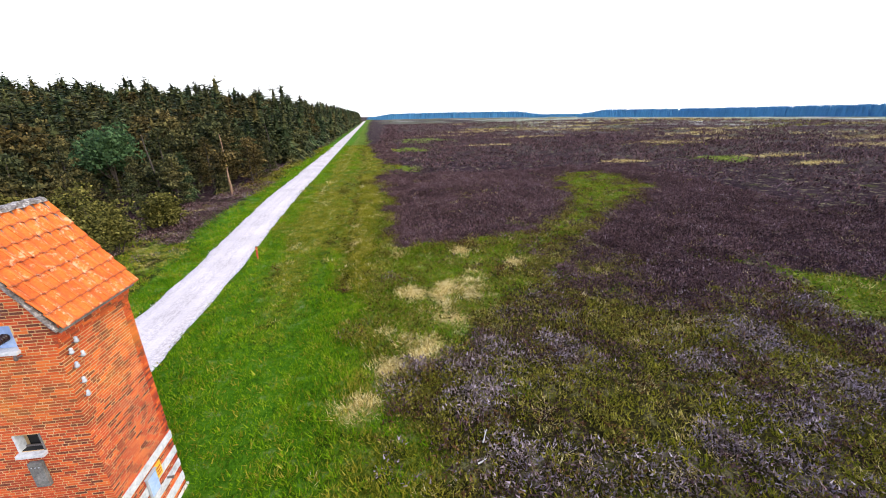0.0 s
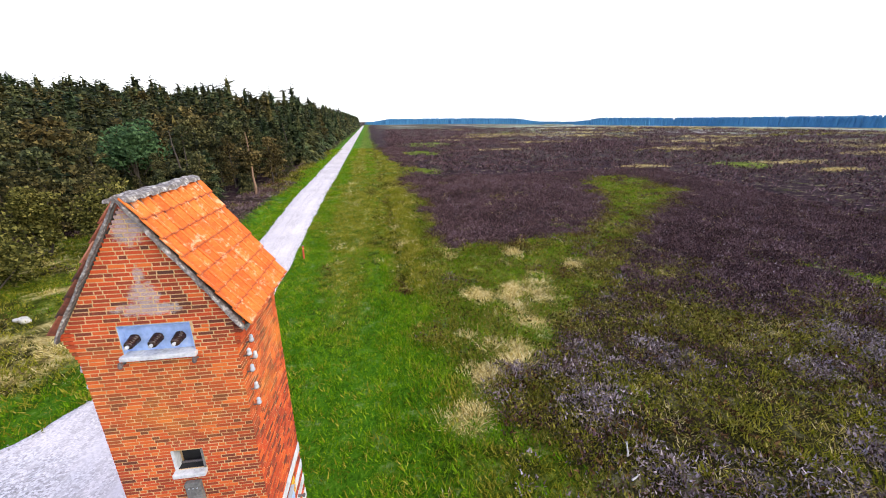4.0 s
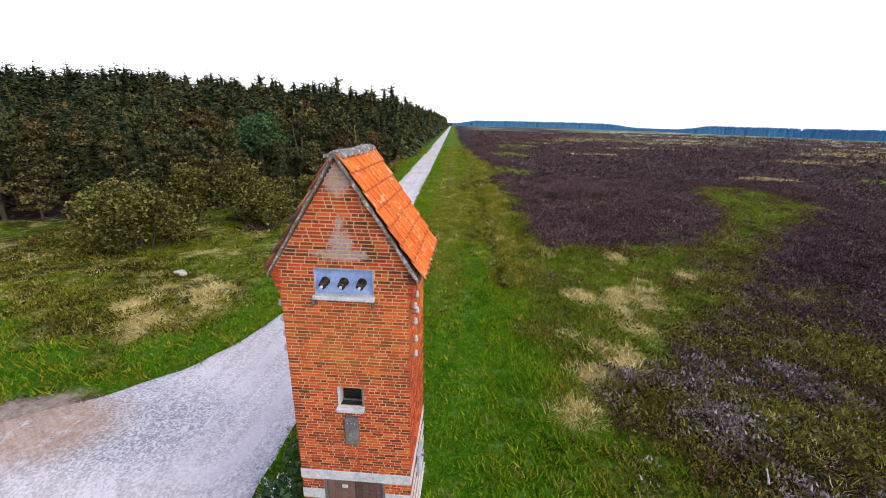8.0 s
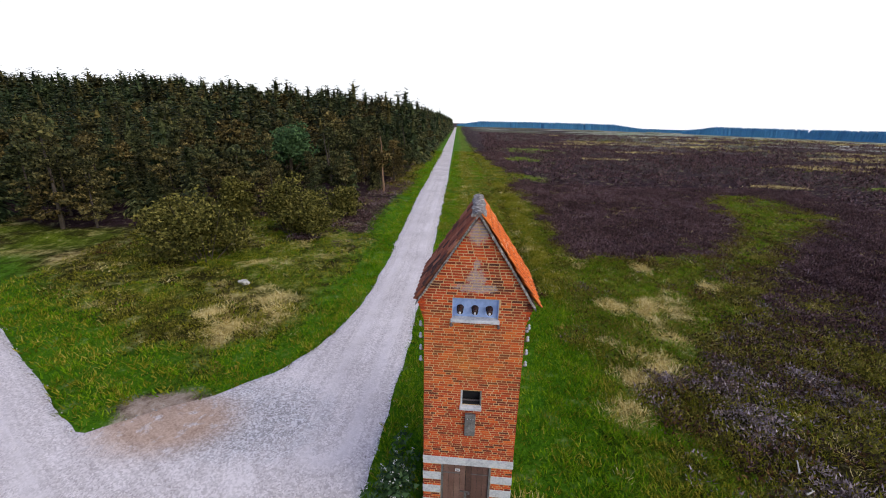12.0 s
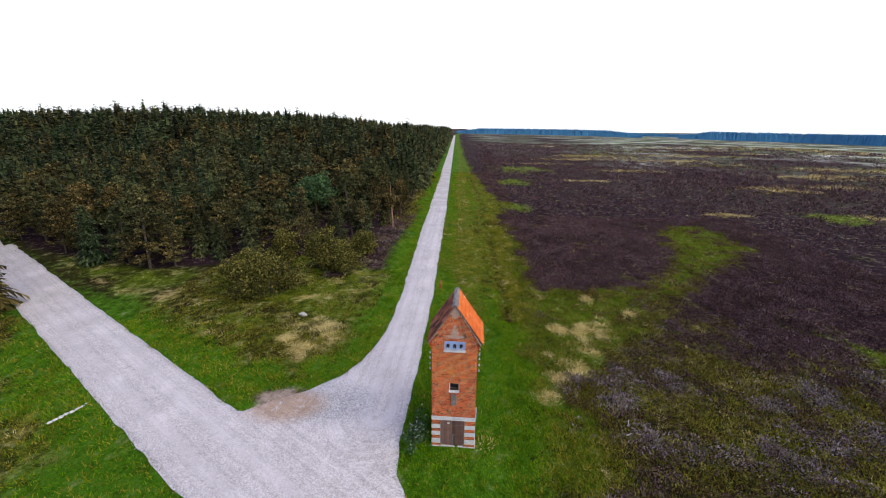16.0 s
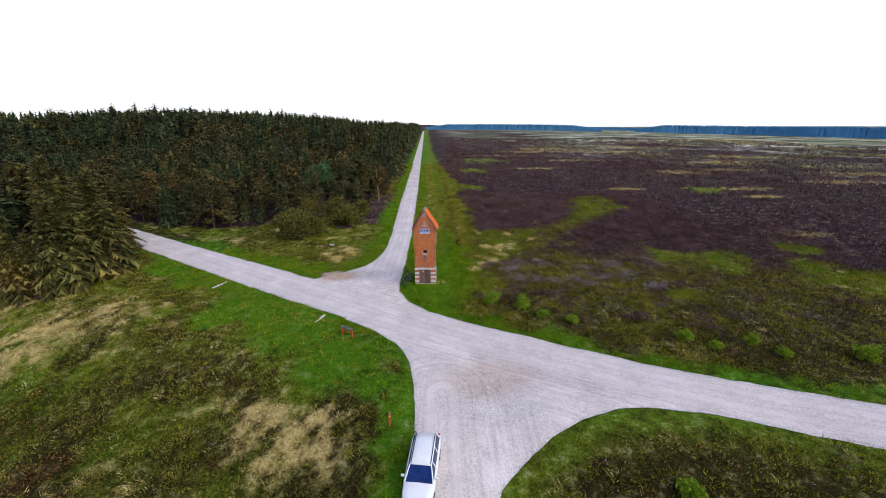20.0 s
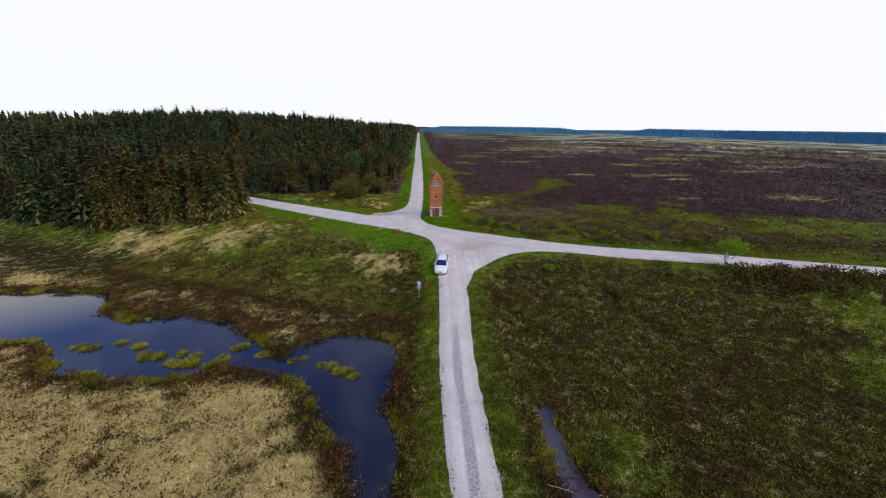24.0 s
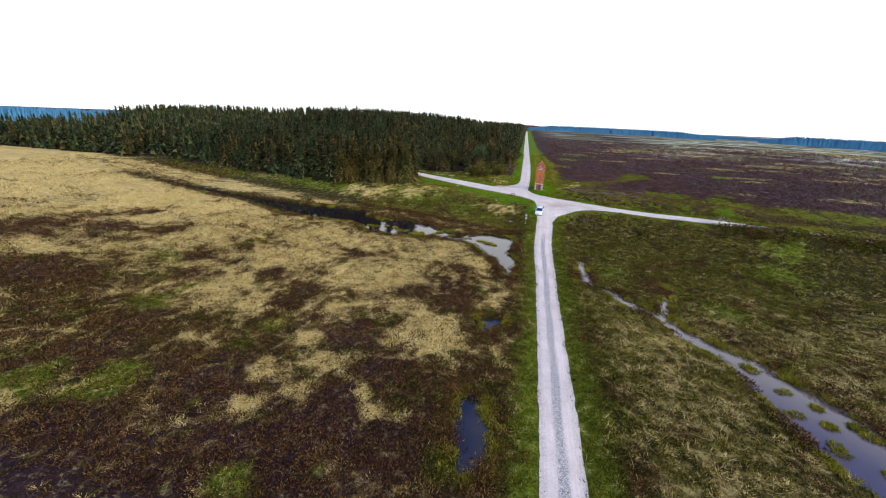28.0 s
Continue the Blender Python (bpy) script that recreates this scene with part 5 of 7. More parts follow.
def lay_bricks(core, gable, walls):
    rng = random.Random(77)
    h = COURSE - 0.0135
    one = {}
    stripes = [(-9, 9, a - 0.004, b + 0.004) for a, b in STRIPES]
    holes = [(DOOR_X0 - 0.005, DOOR_X1 + 0.005, -1, DOOR_Z + 0.01), (SLOT[0] - 0.035, SLOT[1] + 0.025, SLOT[2] - 0.01, SLOT[3] + 0.01), (NICHE[0] - 0.005, NICHE[1] + 0.005, NICHE[2] - 0.01, NICHE[3] + 0.005)] + stripes
    full = lambda z: HW + flare(z)
    rake = lambda z: HW + 0.14 if z < EAVE else max(0.0, (HW + 0.1) * (APEX - z) / (APEX - EAVE))
    singles, rest, top = [], [], []
    for a, b, z in brick_rows(2 * HW, 0.04, EAVE, full, 1):
        for p, q in clear_of(a, b, z, holes):
            (singles if 4.25 < z < 5.95 and abs((p + q) / 2) < 1.05 and len(singles) < 290 else rest).append((p, q, z))
    for a, b, z in brick_rows(2 * HW, 0.04 + COURSE * math.ceil((EAVE - 0.04) / COURSE), APEX - 0.05, rake, 2):
        for p, q in clear_of(a, b, z, holes[2:3]):
            top.append((p, q, z))
    for p, q, z in singles:
        key = round((q - p) / 0.01)
        if key not in one:
            one[key] = brick_mesh("brick", [(-key * 0.005, -h / 2, key * 0.01, h, 0.0)], Matrix(), BRICK_ONE)
        part("brick", one[key], BRICK_ONE, core, at=Matrix.Translation(((p + q) / 2, rng.uniform(-0.003, 0.003), z + 0.0075 + h / 2)))
    tag = lambda ob: tagged(ob, kind="stuff")
    tag(part("brickwork", brick_mesh("brickwork", [(p, z + 0.0075, q - p, h, rng.uniform(-0.003, 0.003)) for p, q, z in rest], Matrix(), BRICK_MANY), BRICK_MANY, core, "joined red facing bricks"))
    tag(part("brickwork", brick_mesh("brickwork", [(p, z + 0.0075, q - p, h, rng.uniform(-0.003, 0.003)) for p, q, z in top], Matrix(), BRICK_MANY), BRICK_MANY, gable, "joined red facing bricks of the gable"))
    # sides: each course steps out under the eaves
    for wall, ang, cx, cy, half, off in ((walls[0], 90, HW, DEP / 2, DEP / 2, 1), (walls[1], -90, -HW, DEP / 2, DEP / 2, 1), (walls[2], 180, 0, DEP, HW, 0)):
        m = Matrix.Translation((cx, cy, 0)) @ Matrix.Rotation(radians(ang), 4, "Z")
        pcs = []
        for a, b, z in brick_rows(2 * half, 0.04, EAVE, lambda z: half - 0.001, ang):
            for p, q in clear_of(a, b, z, stripes):
                pcs.append((p, z + 0.0075, q - p, h, rng.uniform(-0.003, 0.003) + (flare(z) if off else 0)))
        tag(part("brickwork", brick_mesh("brickwork", pcs, m, BRICK_MANY), BRICK_MANY, wall, "joined red facing bricks"))
        if off:
            bm = bmesh.new()
            sg = 1 if cx > 0 else -1
            for k in range(8):
                z = 5.99 + k * COURSE
                xs = sorted((sg * (HW - 0.03), sg * (HW + flare(z - 0.06) - 0.012)))
                box(bm, xs[0], xs[1], 0.03, DEP - 0.03, z, z + COURSE - 0.001)
            part("corbel_bed", bm, MORTAR, wall)

TOWER = build_tower()


# ---- the parked estate car ----
def build_car():
    cx, cy = 0.93, -24.45
    zf, zr = float(south_road_z(cy - 1.3)) + 0.06, float(south_road_z(cy + 1.3)) + 0.06
    tilt = math.degrees(math.atan2(zf - zr, 2.6))
    # local +y is the car's nose
    car = empty("car", pose(cx, cy, (zf + zr) / 2 + 0.0, tilt, 0, 174), "white estate car parked on the grass verge", "car")
    # stations from tail to nose: y, half width low, half width at the waist, floor, waist, bonnet or roof edge
    st = [(-2.2, 0.74, 0.76, 0.34, 0.9), (-2.12, 0.8, 0.82, 0.26, 0.95), (-1.6, 0.85, 0.86, 0.22, 0.95), (-0.8, 0.86, 0.87, 0.2, 0.93), (0.2, 0.86, 0.87, 0.2, 0.91), (0.9, 0.86, 0.86, 0.22, 0.9), (1.45, 0.85, 0.83, 0.24, 0.84), (1.95, 0.8, 0.76, 0.26, 0.74), (2.16, 0.68, 0.62, 0.3, 0.62), (2.22, 0.52, 0.5, 0.34, 0.54)]
    bm = bmesh.new()
    rows = []
    for y, wl, ww, fl, wa in st:
        ring = [(-wl * 0.9, fl), (-wl, fl + 0.14), (-ww - 0.01, (fl + wa) / 2), (-ww, wa - 0.06), (-ww + 0.07, wa), (-ww * 0.45, wa + 0.035), (0, wa + 0.045)]
        ring += [(-x, z) for x, z in ring[-2::-1]]
        rows.append([bm.verts.new((x, y, z)) for x, z in ring])
    for a, b in zip(rows, rows[1:]):
        for k in range(len(a) - 1):
            bm.faces.new((a[k], a[k + 1], b[k + 1], b[k]))
        bm.faces.new((a[-1], a[0], b[0], b[-1]))
    bm.faces.new(rows[0][::-1]), bm.faces.new(rows[-1])
    bmesh.ops.recalc_face_normals(bm, faces=bm.faces)
    body = part("body", bm, PAINT, car, smooth=True)
    # cabin
    def slab(pts_l, dz):
        b = bmesh.new()
        lo = [b.verts.new(p) for p in pts_l]
        hi = [b.verts.new((p[0], p[1], p[2] + dz)) for p in pts_l]
        b.faces.new(lo[::-1]), b.faces.new(hi)
        n = len(lo)
        for k in range(n):
            b.faces.new((lo[k], lo[(k + 1) % n], hi[(k + 1) % n], hi[k]))
        bmesh.ops.recalc_face_normals(b, faces=b.faces)
        return b

    # front screen foot y 0.98, head y 0.30; tail foot y -2.08, head -1.85
    ft, hd, tf, th = 0.98, 0.28, -2.06, -1.8
    zw, zt = 0.93, 1.43
    roof = bmesh.new()
    rr = []
    for y, w, z in ((th, 0.6, zt - 0.03), (-1.2, 0.63, zt + 0.005), (-0.4, 0.635, zt + 0.015), (hd, 0.62, zt - 0.015)):
        rr.append([roof.verts.new(p) for p in ((-w, y, z - 0.03), (-w + 0.06, y, z + 0.01), (-w * 0.4, y, z + 0.03), (w * 0.4, y, z + 0.03), (w - 0.06, y, z + 0.01), (w, y, z - 0.03), (w - 0.05, y, z - 0.06), (-w + 0.05, y, z - 0.06))])
    for a, b in zip(rr, rr[1:]):
        for k in range(8):
            roof.faces.new((a[k], a[(k + 1) % 8], b[(k + 1) % 8], b[k]))
    roof.faces.new(rr[0][::-1]), roof.faces.new(rr[-1])
    bmesh.ops.recalc_face_normals(roof, faces=roof.faces)
    top = part("roof", roof, PAINT, car, smooth=True)

    def pane(name, pts, m, parent, label=""):
        b = bmesh.new()
        vs = [b.verts.new(p) for p in pts]
        f = b.faces.new(vs)
        b.normal_update()
        n = f.normal.copy()
        r = bmesh.ops.extrude_face_region(b, geom=[f])
        for v in r["geom"]:
            if isinstance(v, bmesh.types.BMVert):
                v.co += n * 0.012
        bmesh.ops.recalc_face_normals(b, faces=b.faces)
        return part(name, b, m, parent, label)

    pane("windscreen", [(-0.74, ft, zw + 0.0), (0.74, ft, zw + 0.0), (0.575, hd + 0.01, zt - 0.03), (-0.575, hd + 0.01, zt - 0.03)], GLASS_DARK, car, "dark raked windscreen")
    pane("rear_window", [(0.66, tf + 0.02, zw + 0.05), (-0.66, tf + 0.02, zw + 0.05), (-0.56, th - 0.01, zt - 0.06), (0.56, th - 0.01, zt - 0.06)], GLASS_DARK, car, "dark tailgate window")
    for sgn in (1, -1):
        def sx(y, z):
            q = (z - zw) / (zt - zw)
            return sgn * (0.80 - 0.19 * q)
        for ya, yb, yc, yd in ((0.92, 0.06, 0.02, 0.3), (0.0, -0.9, -0.9, -0.02), (-0.96, -1.9, -1.75, -0.96)):
            pts = [(sx(0, zw + 0.02), ya, zw + 0.02), (sx(0, zw + 0.02), yb, zw + 0.02), (sx(0, zt - 0.07), yc, zt - 0.07), (sx(0, zt - 0.07), yd, zt - 0.07)]
            pane("side_window", pts if sgn > 0 else pts[::-1], GLASS_DARK, car, "dark side window")
        for y0, z0, y1, z1 in ((0.99, zw, 0.29, zt - 0.02), (0.03, zw, 0.0, zt - 0.03), (-0.93, zw, -0.93, zt - 0.03), (-2.0, zw, -1.8, zt - 0.04)):
            part("pillar", tube(bmesh.new(), (sgn * 0.79, y0, z0), (sgn * 0.60, y1, z1), 0.04, 0.035, 6), PAINT, car)
        part("roof_rail", tube(bmesh.new(), (sgn * 0.555, -1.75, zt + 0.035), (sgn * 0.555, 0.22, zt + 0.04), 0.026, 0.026, 6), RUBBER, top, "black roof rail")
        m = part("mirror", box(bmesh.new(), sgn * 0.95 - 0.1, sgn * 0.95 + 0.1, 0.62, 0.74, 0.93, 1.06, 0.03), PAINT, car, "white door mirror")
        part("mirror_glass", box(bmesh.new(), sgn * 0.95 - 0.07, sgn * 0.95 + 0.07, 0.612, 0.619, 0.95, 1.04), GLASS_DARK, m)
        part("headlight", slab([(sgn * 0.42, 2.17, 0.56), (sgn * 0.72, 1.98, 0.57), (sgn * 0.75, 1.86, 0.6), (sgn * 0.47, 2.1, 0.6)], 0.1), LAMP_GLASS, car, "clear headlight")
        part("tail_light", box(bmesh.new(), sgn * 0.74 - 0.05, sgn * 0.74 + 0.05, -2.2, -2.12, 0.75, 1.05, 0.015), RED_WOOD, car)
        for y in (1.36, -1.32):
            wh = part("wheel", turned(bmesh.new(), (sgn * 0.71, y, 0.31), (sgn, 0, 0), [(0, 0.26), (0.03, 0.31), (0.15, 0.31), (0.18, 0.27)], 20), RUBBER, car, "road wheel", True)
            part("rim", turned(bmesh.new(), (sgn * 0.88, y, 0.31), (sgn, 0, 0), [(0, 0.2), (0.015, 0.2), (0.018, 0.07), (0.03, 0.05)], 12), ALLOY, wh, "alloy rim")
    def nose(w, y0, y1, inner, n=9):
        """Plan of a curved front strip from side to side."""
        out = [(w * math.sin(radians(a)), y0 + (y1 - y0) * math.cos(radians(a)) ** 0.7) for a in np.linspace(-84, 84, n)]
        return out + [(x * inner, y - 0.1) for x, y in out[::-1]]
    part("bumper", slab([(x, y, 0.34) for x, y in nose(0.84, 1.7, 2.27, 0.92)], 0.17), PAINT, car, "white front bumper")
    part("skirt", slab([(x, y, 0.2) for x, y in nose(0.85, 1.68, 2.29, 0.92)], 0.138), RUBBER, car, "dark lower front apron")
    part("grille", slab([(x, y, 0.512) for x, y in nose(0.36, 2.1, 2.265, 0.9)], 0.085), RUBBER, car, "dark curved grille")
    part("bumper", box(bmesh.new(), -0.74, 0.74, -2.28, -2.12, 0.3, 0.52, 0.05), PAINT, car, "white rear bumper", True)
    plate = part("number_plate", box(bmesh.new(), -0.26, 0.26, 2.292, 2.305, 0.3, 0.41), WHITE_PAINT, car, "pale number plate")
    part("text_bar", box(bmesh.new(), -0.2, 0.2, 2.3055, 2.309, 0.33, 0.38), RUBBER, plate)
    part("wiper", tube(bmesh.new(), (-0.5, 0.98, 0.975), (0.1, 0.9, 1.03), 0.01, 0.008, 5), RUBBER, car)


def ground_z(x, y):
    return float(land(x, y))


def build_small_things():
    # road sign on a galvanised post
    x, y = -1.85, -31.9
    z = ground_z(x, y)
    sign = empty("road_sign", pose(x, y, z, 0, 0, 4), "grey post with round blue and white path signs", "sign")
    part("post", tube(bmesh.new(), (0, 0, -0.3), (0, 0, 2.15), 0.03, 0.03, 10), GREY_PAINT, sign, "galvanised post")
    for zc, m in ((2.0, BLUE_PAINT), (1.5, WHITE_PAINT)):
        p = part("disc", turned(bmesh.new(), (0, -0.03, zc), (0, -1, 0), [(0, 0.24), (0.02, 0.24)], 28), m, sign, "round enamel sign")
        part("disc_rim", turned(bmesh.new(), (0, -0.05, zc), (0, -1, 0), [(0, 0.2), (0.004, 0.2)], 28), WHITE_PAINT if m == BLUE_PAINT else BLUE_PAINT, p)
        part("symbol_bar", box(bmesh.new(), -0.1, 0.1, -0.0585, -0.0545, zc - 0.05, zc + 0.05), m, p)
        part("clamp", tube(bmesh.new(), (0, 0.03, zc), (0, -0.03, zc), 0.035, 0.035, 8), GREY_PAINT, sign)
    # short red posts along the tracks
    base = None
    for x, y in ((-1.42, -20.8), (-1.02, -29.0), (-2.5, 21.2)):
        m = pose(x, y, ground_z(x, y), 0, 2, 20)
        if base is None:
            base = empty("marker_post", m, "short red-brown wooden marker post in the grass", "post", "marker posts")
            part("shaft", box(bmesh.new(), -0.06, 0.06, -0.06, 0.06, -0.3, 0.95, 0.012), RED_WOOD, base)
            part("cap", box(bmesh.new(), -0.075, 0.075, -0.075, 0.075, 0.951, 0.985, 0.008), GREY_WOOD, base, "grey weathered post cap")
            part("band", box(bmesh.new(), -0.064, 0.064, -0.064, 0.064, 0.74, 0.8, 0.004), YELLOW_PAINT, base, "thin yellow painted band")
        else:
            copy_thing(base, m)
    # slanting information board
    x, y = -6.6, -10.5
    board = empty("information_board", pose(x, y, ground_z(x, y), 0, 0, -28), "low weathered information board on two red-brown posts", "board")
    for x0 in (-0.62, 0.5):
        part("post", box(bmesh.new(), x0, x0 + 0.12, -0.06, 0.06, -0.3, 0.78, 0.012), RED_WOOD, board, "red-brown post")
    p = part("panel", box(bmesh.new(), -0.66, 0.66, -0.1, 0.1, -0.018, 0.018, 0.006), GREY_WOOD, board, "narrow grey slanting panel", at=pose(0, 0.02, 0.82, 38, 0, 0))
    part("sheet", box(bmesh.new(), -0.5, 0.5, -0.07, 0.07, 0.019, 0.023), IRON, p, "dark weathered sheet")
    part("rail", box(bmesh.new(), -0.5, 0.5, -0.03, 0.03, 0.5, 0.56, 0.008), RED_WOOD, board, "red-brown cross rail")
    # pale stone edging of the two side drains
    random.seed(31)
    for x, y, a, n in ((-24.5, 1.4, 66, 9), (-10.0, -7.3, 75, 6)):
        dr = empty("drain_edging", pose(x, y, ground_z(x, y), 0, 0, a), "line of pale broken kerb stones beside the gravel", "kerb", "drain edgings")
        for k in range(n):
            u = (k - (n - 1) / 2) * 0.27
            bm = bmesh.new()
            bmesh.ops.create_icosphere(bm, subdivisions=1, radius=1, matrix=Matrix.Translation((u, random.uniform(-0.07, 0.07), 0.04)) @ Matrix.Diagonal((0.17, random.uniform(0.1, 0.17), random.uniform(0.07, 0.11), 1)) @ Matrix.Rotation(random.uniform(0, 3), 4, "Z"))
            part("kerb_stone", bm, CONCRETE, dr)
    # boulder
    bm = bmesh.new()
    bmesh.ops.create_icosphere(bm, subdivisions=3, radius=1)
    for v in bm.verts:
        v.co *= 0.75 + 0.5 * noise.noise(v.co * 1.3 + Vector((3, 1, 2)))
    ob = new("boulder", bm_mesh("boulder", bm, ROCK, True))
    ob.matrix_basis = Matrix.Translation((-14.6, 14.1, ground_z(-14.6, 14.1) + 0.12)) @ Matrix.Diagonal((0.38, 0.3, 0.27, 1))
    tagged(ob, "pale grey field boulder among dry grass", "boulder")
    # bare sticks and a brush pile
    def stick(x, y, a, length, lift):
        z = ground_z(x, y) + 0.25
        bm = bmesh.new()
        p = Vector((0, 0, 0))
        for k in range(4):
            q = p + Vector((length / 4, random.uniform(-0.04, 0.04) * length, lift * length / 4))
            tube(bm, p, q, 0.03 - 0.005 * k, 0.025 - 0.005 * k, 6)
            if k == 2:
                tube(bm, q, q + Vector((0.05, 0.12, 0.16)) * length, 0.014, 0.006, 5)
            p = q
        ob = new("branch", bm_mesh("branch", bm, BIRCH_BARK))
        ob.matrix_basis = pose(x, y, z, 0, 0, a)
        return tagged(ob, "bare bleached branch lying in the heather", "branch", "bleached branches")
    stick(10.0, 1.9, 60, 0.45, 0.25), stick(9.7, 1.2, 20, 0.3, 0.1), stick(-3.0, -71, -30, 1.4, 0.2), stick(7.2, -56.5, -35, 1.6, 0.25)
    pile = empty("brush_pile", pose(-5.1, -27.5, ground_z(-5.1, -27.5)), "heap of grey dead branches in the bog grass", "brush pile")
    for k in range(16):
        a, b = random.uniform(0, 6.28), random.uniform(0.2, 0.7)
        c = Vector((random.uniform(-0.5, 0.5), random.uniform(-0.5, 0.5), random.uniform(0.08, 0.4)))
        d = Vector((math.cos(a), math.sin(a), random.uniform(-0.2, 0.3))) * b
        part("dead_branch", tube(bmesh.new(), c - d, c + d, 0.028, 0.008, 5), BIRCH_BARK if k % 3 else GREY_WOOD, pile)


build_car()
build_small_things()


# ---- trees ----
def tris(rows):
    """Triangles as arrays of corners and faces, each its own island."""
    v = np.asarray(rows, float).reshape(-1, 3)
    return v, np.arange(len(v)).reshape(-1, 3)


def spruce(seed, h, r, gap, arms, stations, skirt=0.04):
    """Needle sprays of a spruce: drooping branches in whorls, with side sprays along each."""
    g = np.random.default_rng(seed)
    out = []
    z = h * skirt + 0.2
    while z < h * 0.95:
        q = z / h
        reach = r * (1 - q) ** 0.58 * g.uniform(0.7, 1.15) + 0.16
        n = max(5, int(round(arms * (1 - 0.25 * q))))
        a0 = g.uniform(0, 6.28)
        for k in range(n):
            a = a0 + 6.283 * k / n + g.uniform(-0.4, 0.4)
            zb = z + g.uniform(-0.6, 0.6) * gap
            l = reach * g.uniform(0.65, 1.15)
            d = np.array([math.cos(a), math.sin(a), 0.0])
            s = np.array([-d[1], d[0], 0.0])
            drop = g.uniform(0.3, 0.5) * (1 - q) - 0.45 * q * q
            at = lambda u: np.array([0, 0, zb]) + d * l * u + np.array([0, 0, 0.10 * l * math.sin(u * 3.1) - drop * l * u * u])
            for j in range(stations):
                u0, u1 = (j + 0.1) / stations, (j + 1.25) / stations
                p, e = at(u0), at(min(u1, 1.08))
                w = l * 0.34 * (1 - 0.5 * u0) * g.uniform(0.8, 1.3) + 0.05
                for sg in (1, -1):
                    tip = at(min(u1 + 0.12, 1.1)) + s * sg * w + np.array([0, 0, -0.35 * w * g.uniform(0.3, 1.4)])
                    out += [p, e, tip] if sg > 0 else [p, tip, e]
        z += gap * g.uniform(0.8, 1.2) * (1 - 0.5 * q)
    # dense needles close to the trunk, in stacked skirts
    tiers = 8
    for j in range(tiers):
        z0 = h * (skirt + 0.03 + (0.93 - skirt) * j / tiers)
        rad = (0.5 * r * (1 - z0 / h) ** 0.7 + 0.05) * g.uniform(0.85, 1.15)
        for k in range(5):
            a, b = 1.2566 * k + 0.7 * j, 1.2566 * (k + 1.3) + 0.7 * j
            out += [np.array([rad * math.cos(a), rad * math.sin(a), z0 - g.uniform(0, 0.4)]), np.array([rad * math.cos(b), rad * math.sin(b), z0 - g.uniform(0, 0.4)]), np.array([g.uniform(-0.1, 0.1), g.uniform(-0.1, 0.1), min(z0 + h * 1.3 / tiers, h * 0.955)])]
    return tris(out)


def puffs(seed, centres, radius, n, size, flat=1.0, up=0.0):
    """Small leaf blades scattered in soft clumps round the centres."""
    g = np.random.default_rng(seed)
    c = np.asarray(centres, float)
    rr = radius if np.ndim(radius) else np.full(len(c), radius)
    idx = np.repeat(np.arange(len(c)), n)
    p = g.normal(size=(len(idx), 3))
    p /= np.linalg.norm(p, axis=1)[:, None]
    p *= (g.uniform(0.35, 1, len(idx)) ** 0.5 * np.asarray(rr)[idx])[:, None]
    p[:, 2] *= flat
    p += c[idx]
    a, b = g.normal(size=(len(idx), 3)), g.normal(size=(len(idx), 3))
    a[:, 2] = a[:, 2] * 0.5 + up
    a /= np.linalg.norm(a, axis=1)[:, None]
    b -= a * np.sum(a * b, 1)[:, None]
    b /= np.linalg.norm(b, axis=1)[:, None]
    s = size * g.uniform(0.6, 1.3, len(idx))[:, None]
    v = np.stack([p - b * s * 0.45, p + b * s * 0.45, p + a * s], 1).reshape(-1, 3)
    return v, np.arange(len(v)).reshape(-1, 3)


def stem(points, radii, n=6):
    bm = bmesh.new()
    for a, b, r0, r1 in zip(points, points[1:], radii, radii[1:]):
        tube(bm, a, b, r0, r1, n)
    return bm


def pine_parts(seed, h, spread, bare):
    """Trunk, limbs and needle puffs of a pine."""
    g = np.random.default_rng(seed)
    pts, rad = [], []
    x = y = 0.0
    for k in range(7):
        q = k / 6
        pts.append((x, y, h * 0.95 * q - 0.2))
        rad.append(0.17 * (1 - 0.85 * q) * h / 10 + 0.015)
        x += g.uniform(-0.12, 0.12)
        y += g.uniform(-0.12, 0.12)
    trunk = stem(pts, rad, 7)
    limbs, cs, rs = [], [], []
    for k in range(34):
        q = bare + (1 - bare) * (k + g.uniform(0, 1)) / 34
        a, l = g.uniform(0, 6.28), spread * (1.08 - q) ** 0.55 * g.uniform(0.55, 1.1) * (0.75 + 0.25 * (q > bare + 0.12))
        p = np.array([np.interp(q * h, [c[2] for c in pts], [c[0] for c in pts]), np.interp(q * h, [c[2] for c in pts], [c[1] for c in pts]), q * h * 0.95])
        e = p + np.array([math.cos(a) * l, math.sin(a) * l, l * g.uniform(-0.08, 0.35)])
        limbs.append((p, e))
        for u in (0.35, 0.6, 0.82, 1.03):
            cs.append(p + (e - p) * u + g.normal(size=3) * 0.12)
            rs.append(0.3 + 0.34 * (1.2 - u) * spread / 2.5)
    cs.append(np.array([x, y, h * 0.98]))
    rs.append(0.5)
    return trunk, limbs, puffs(seed, cs, np.array(rs), 22, 0.3, 0.5, 0.3)


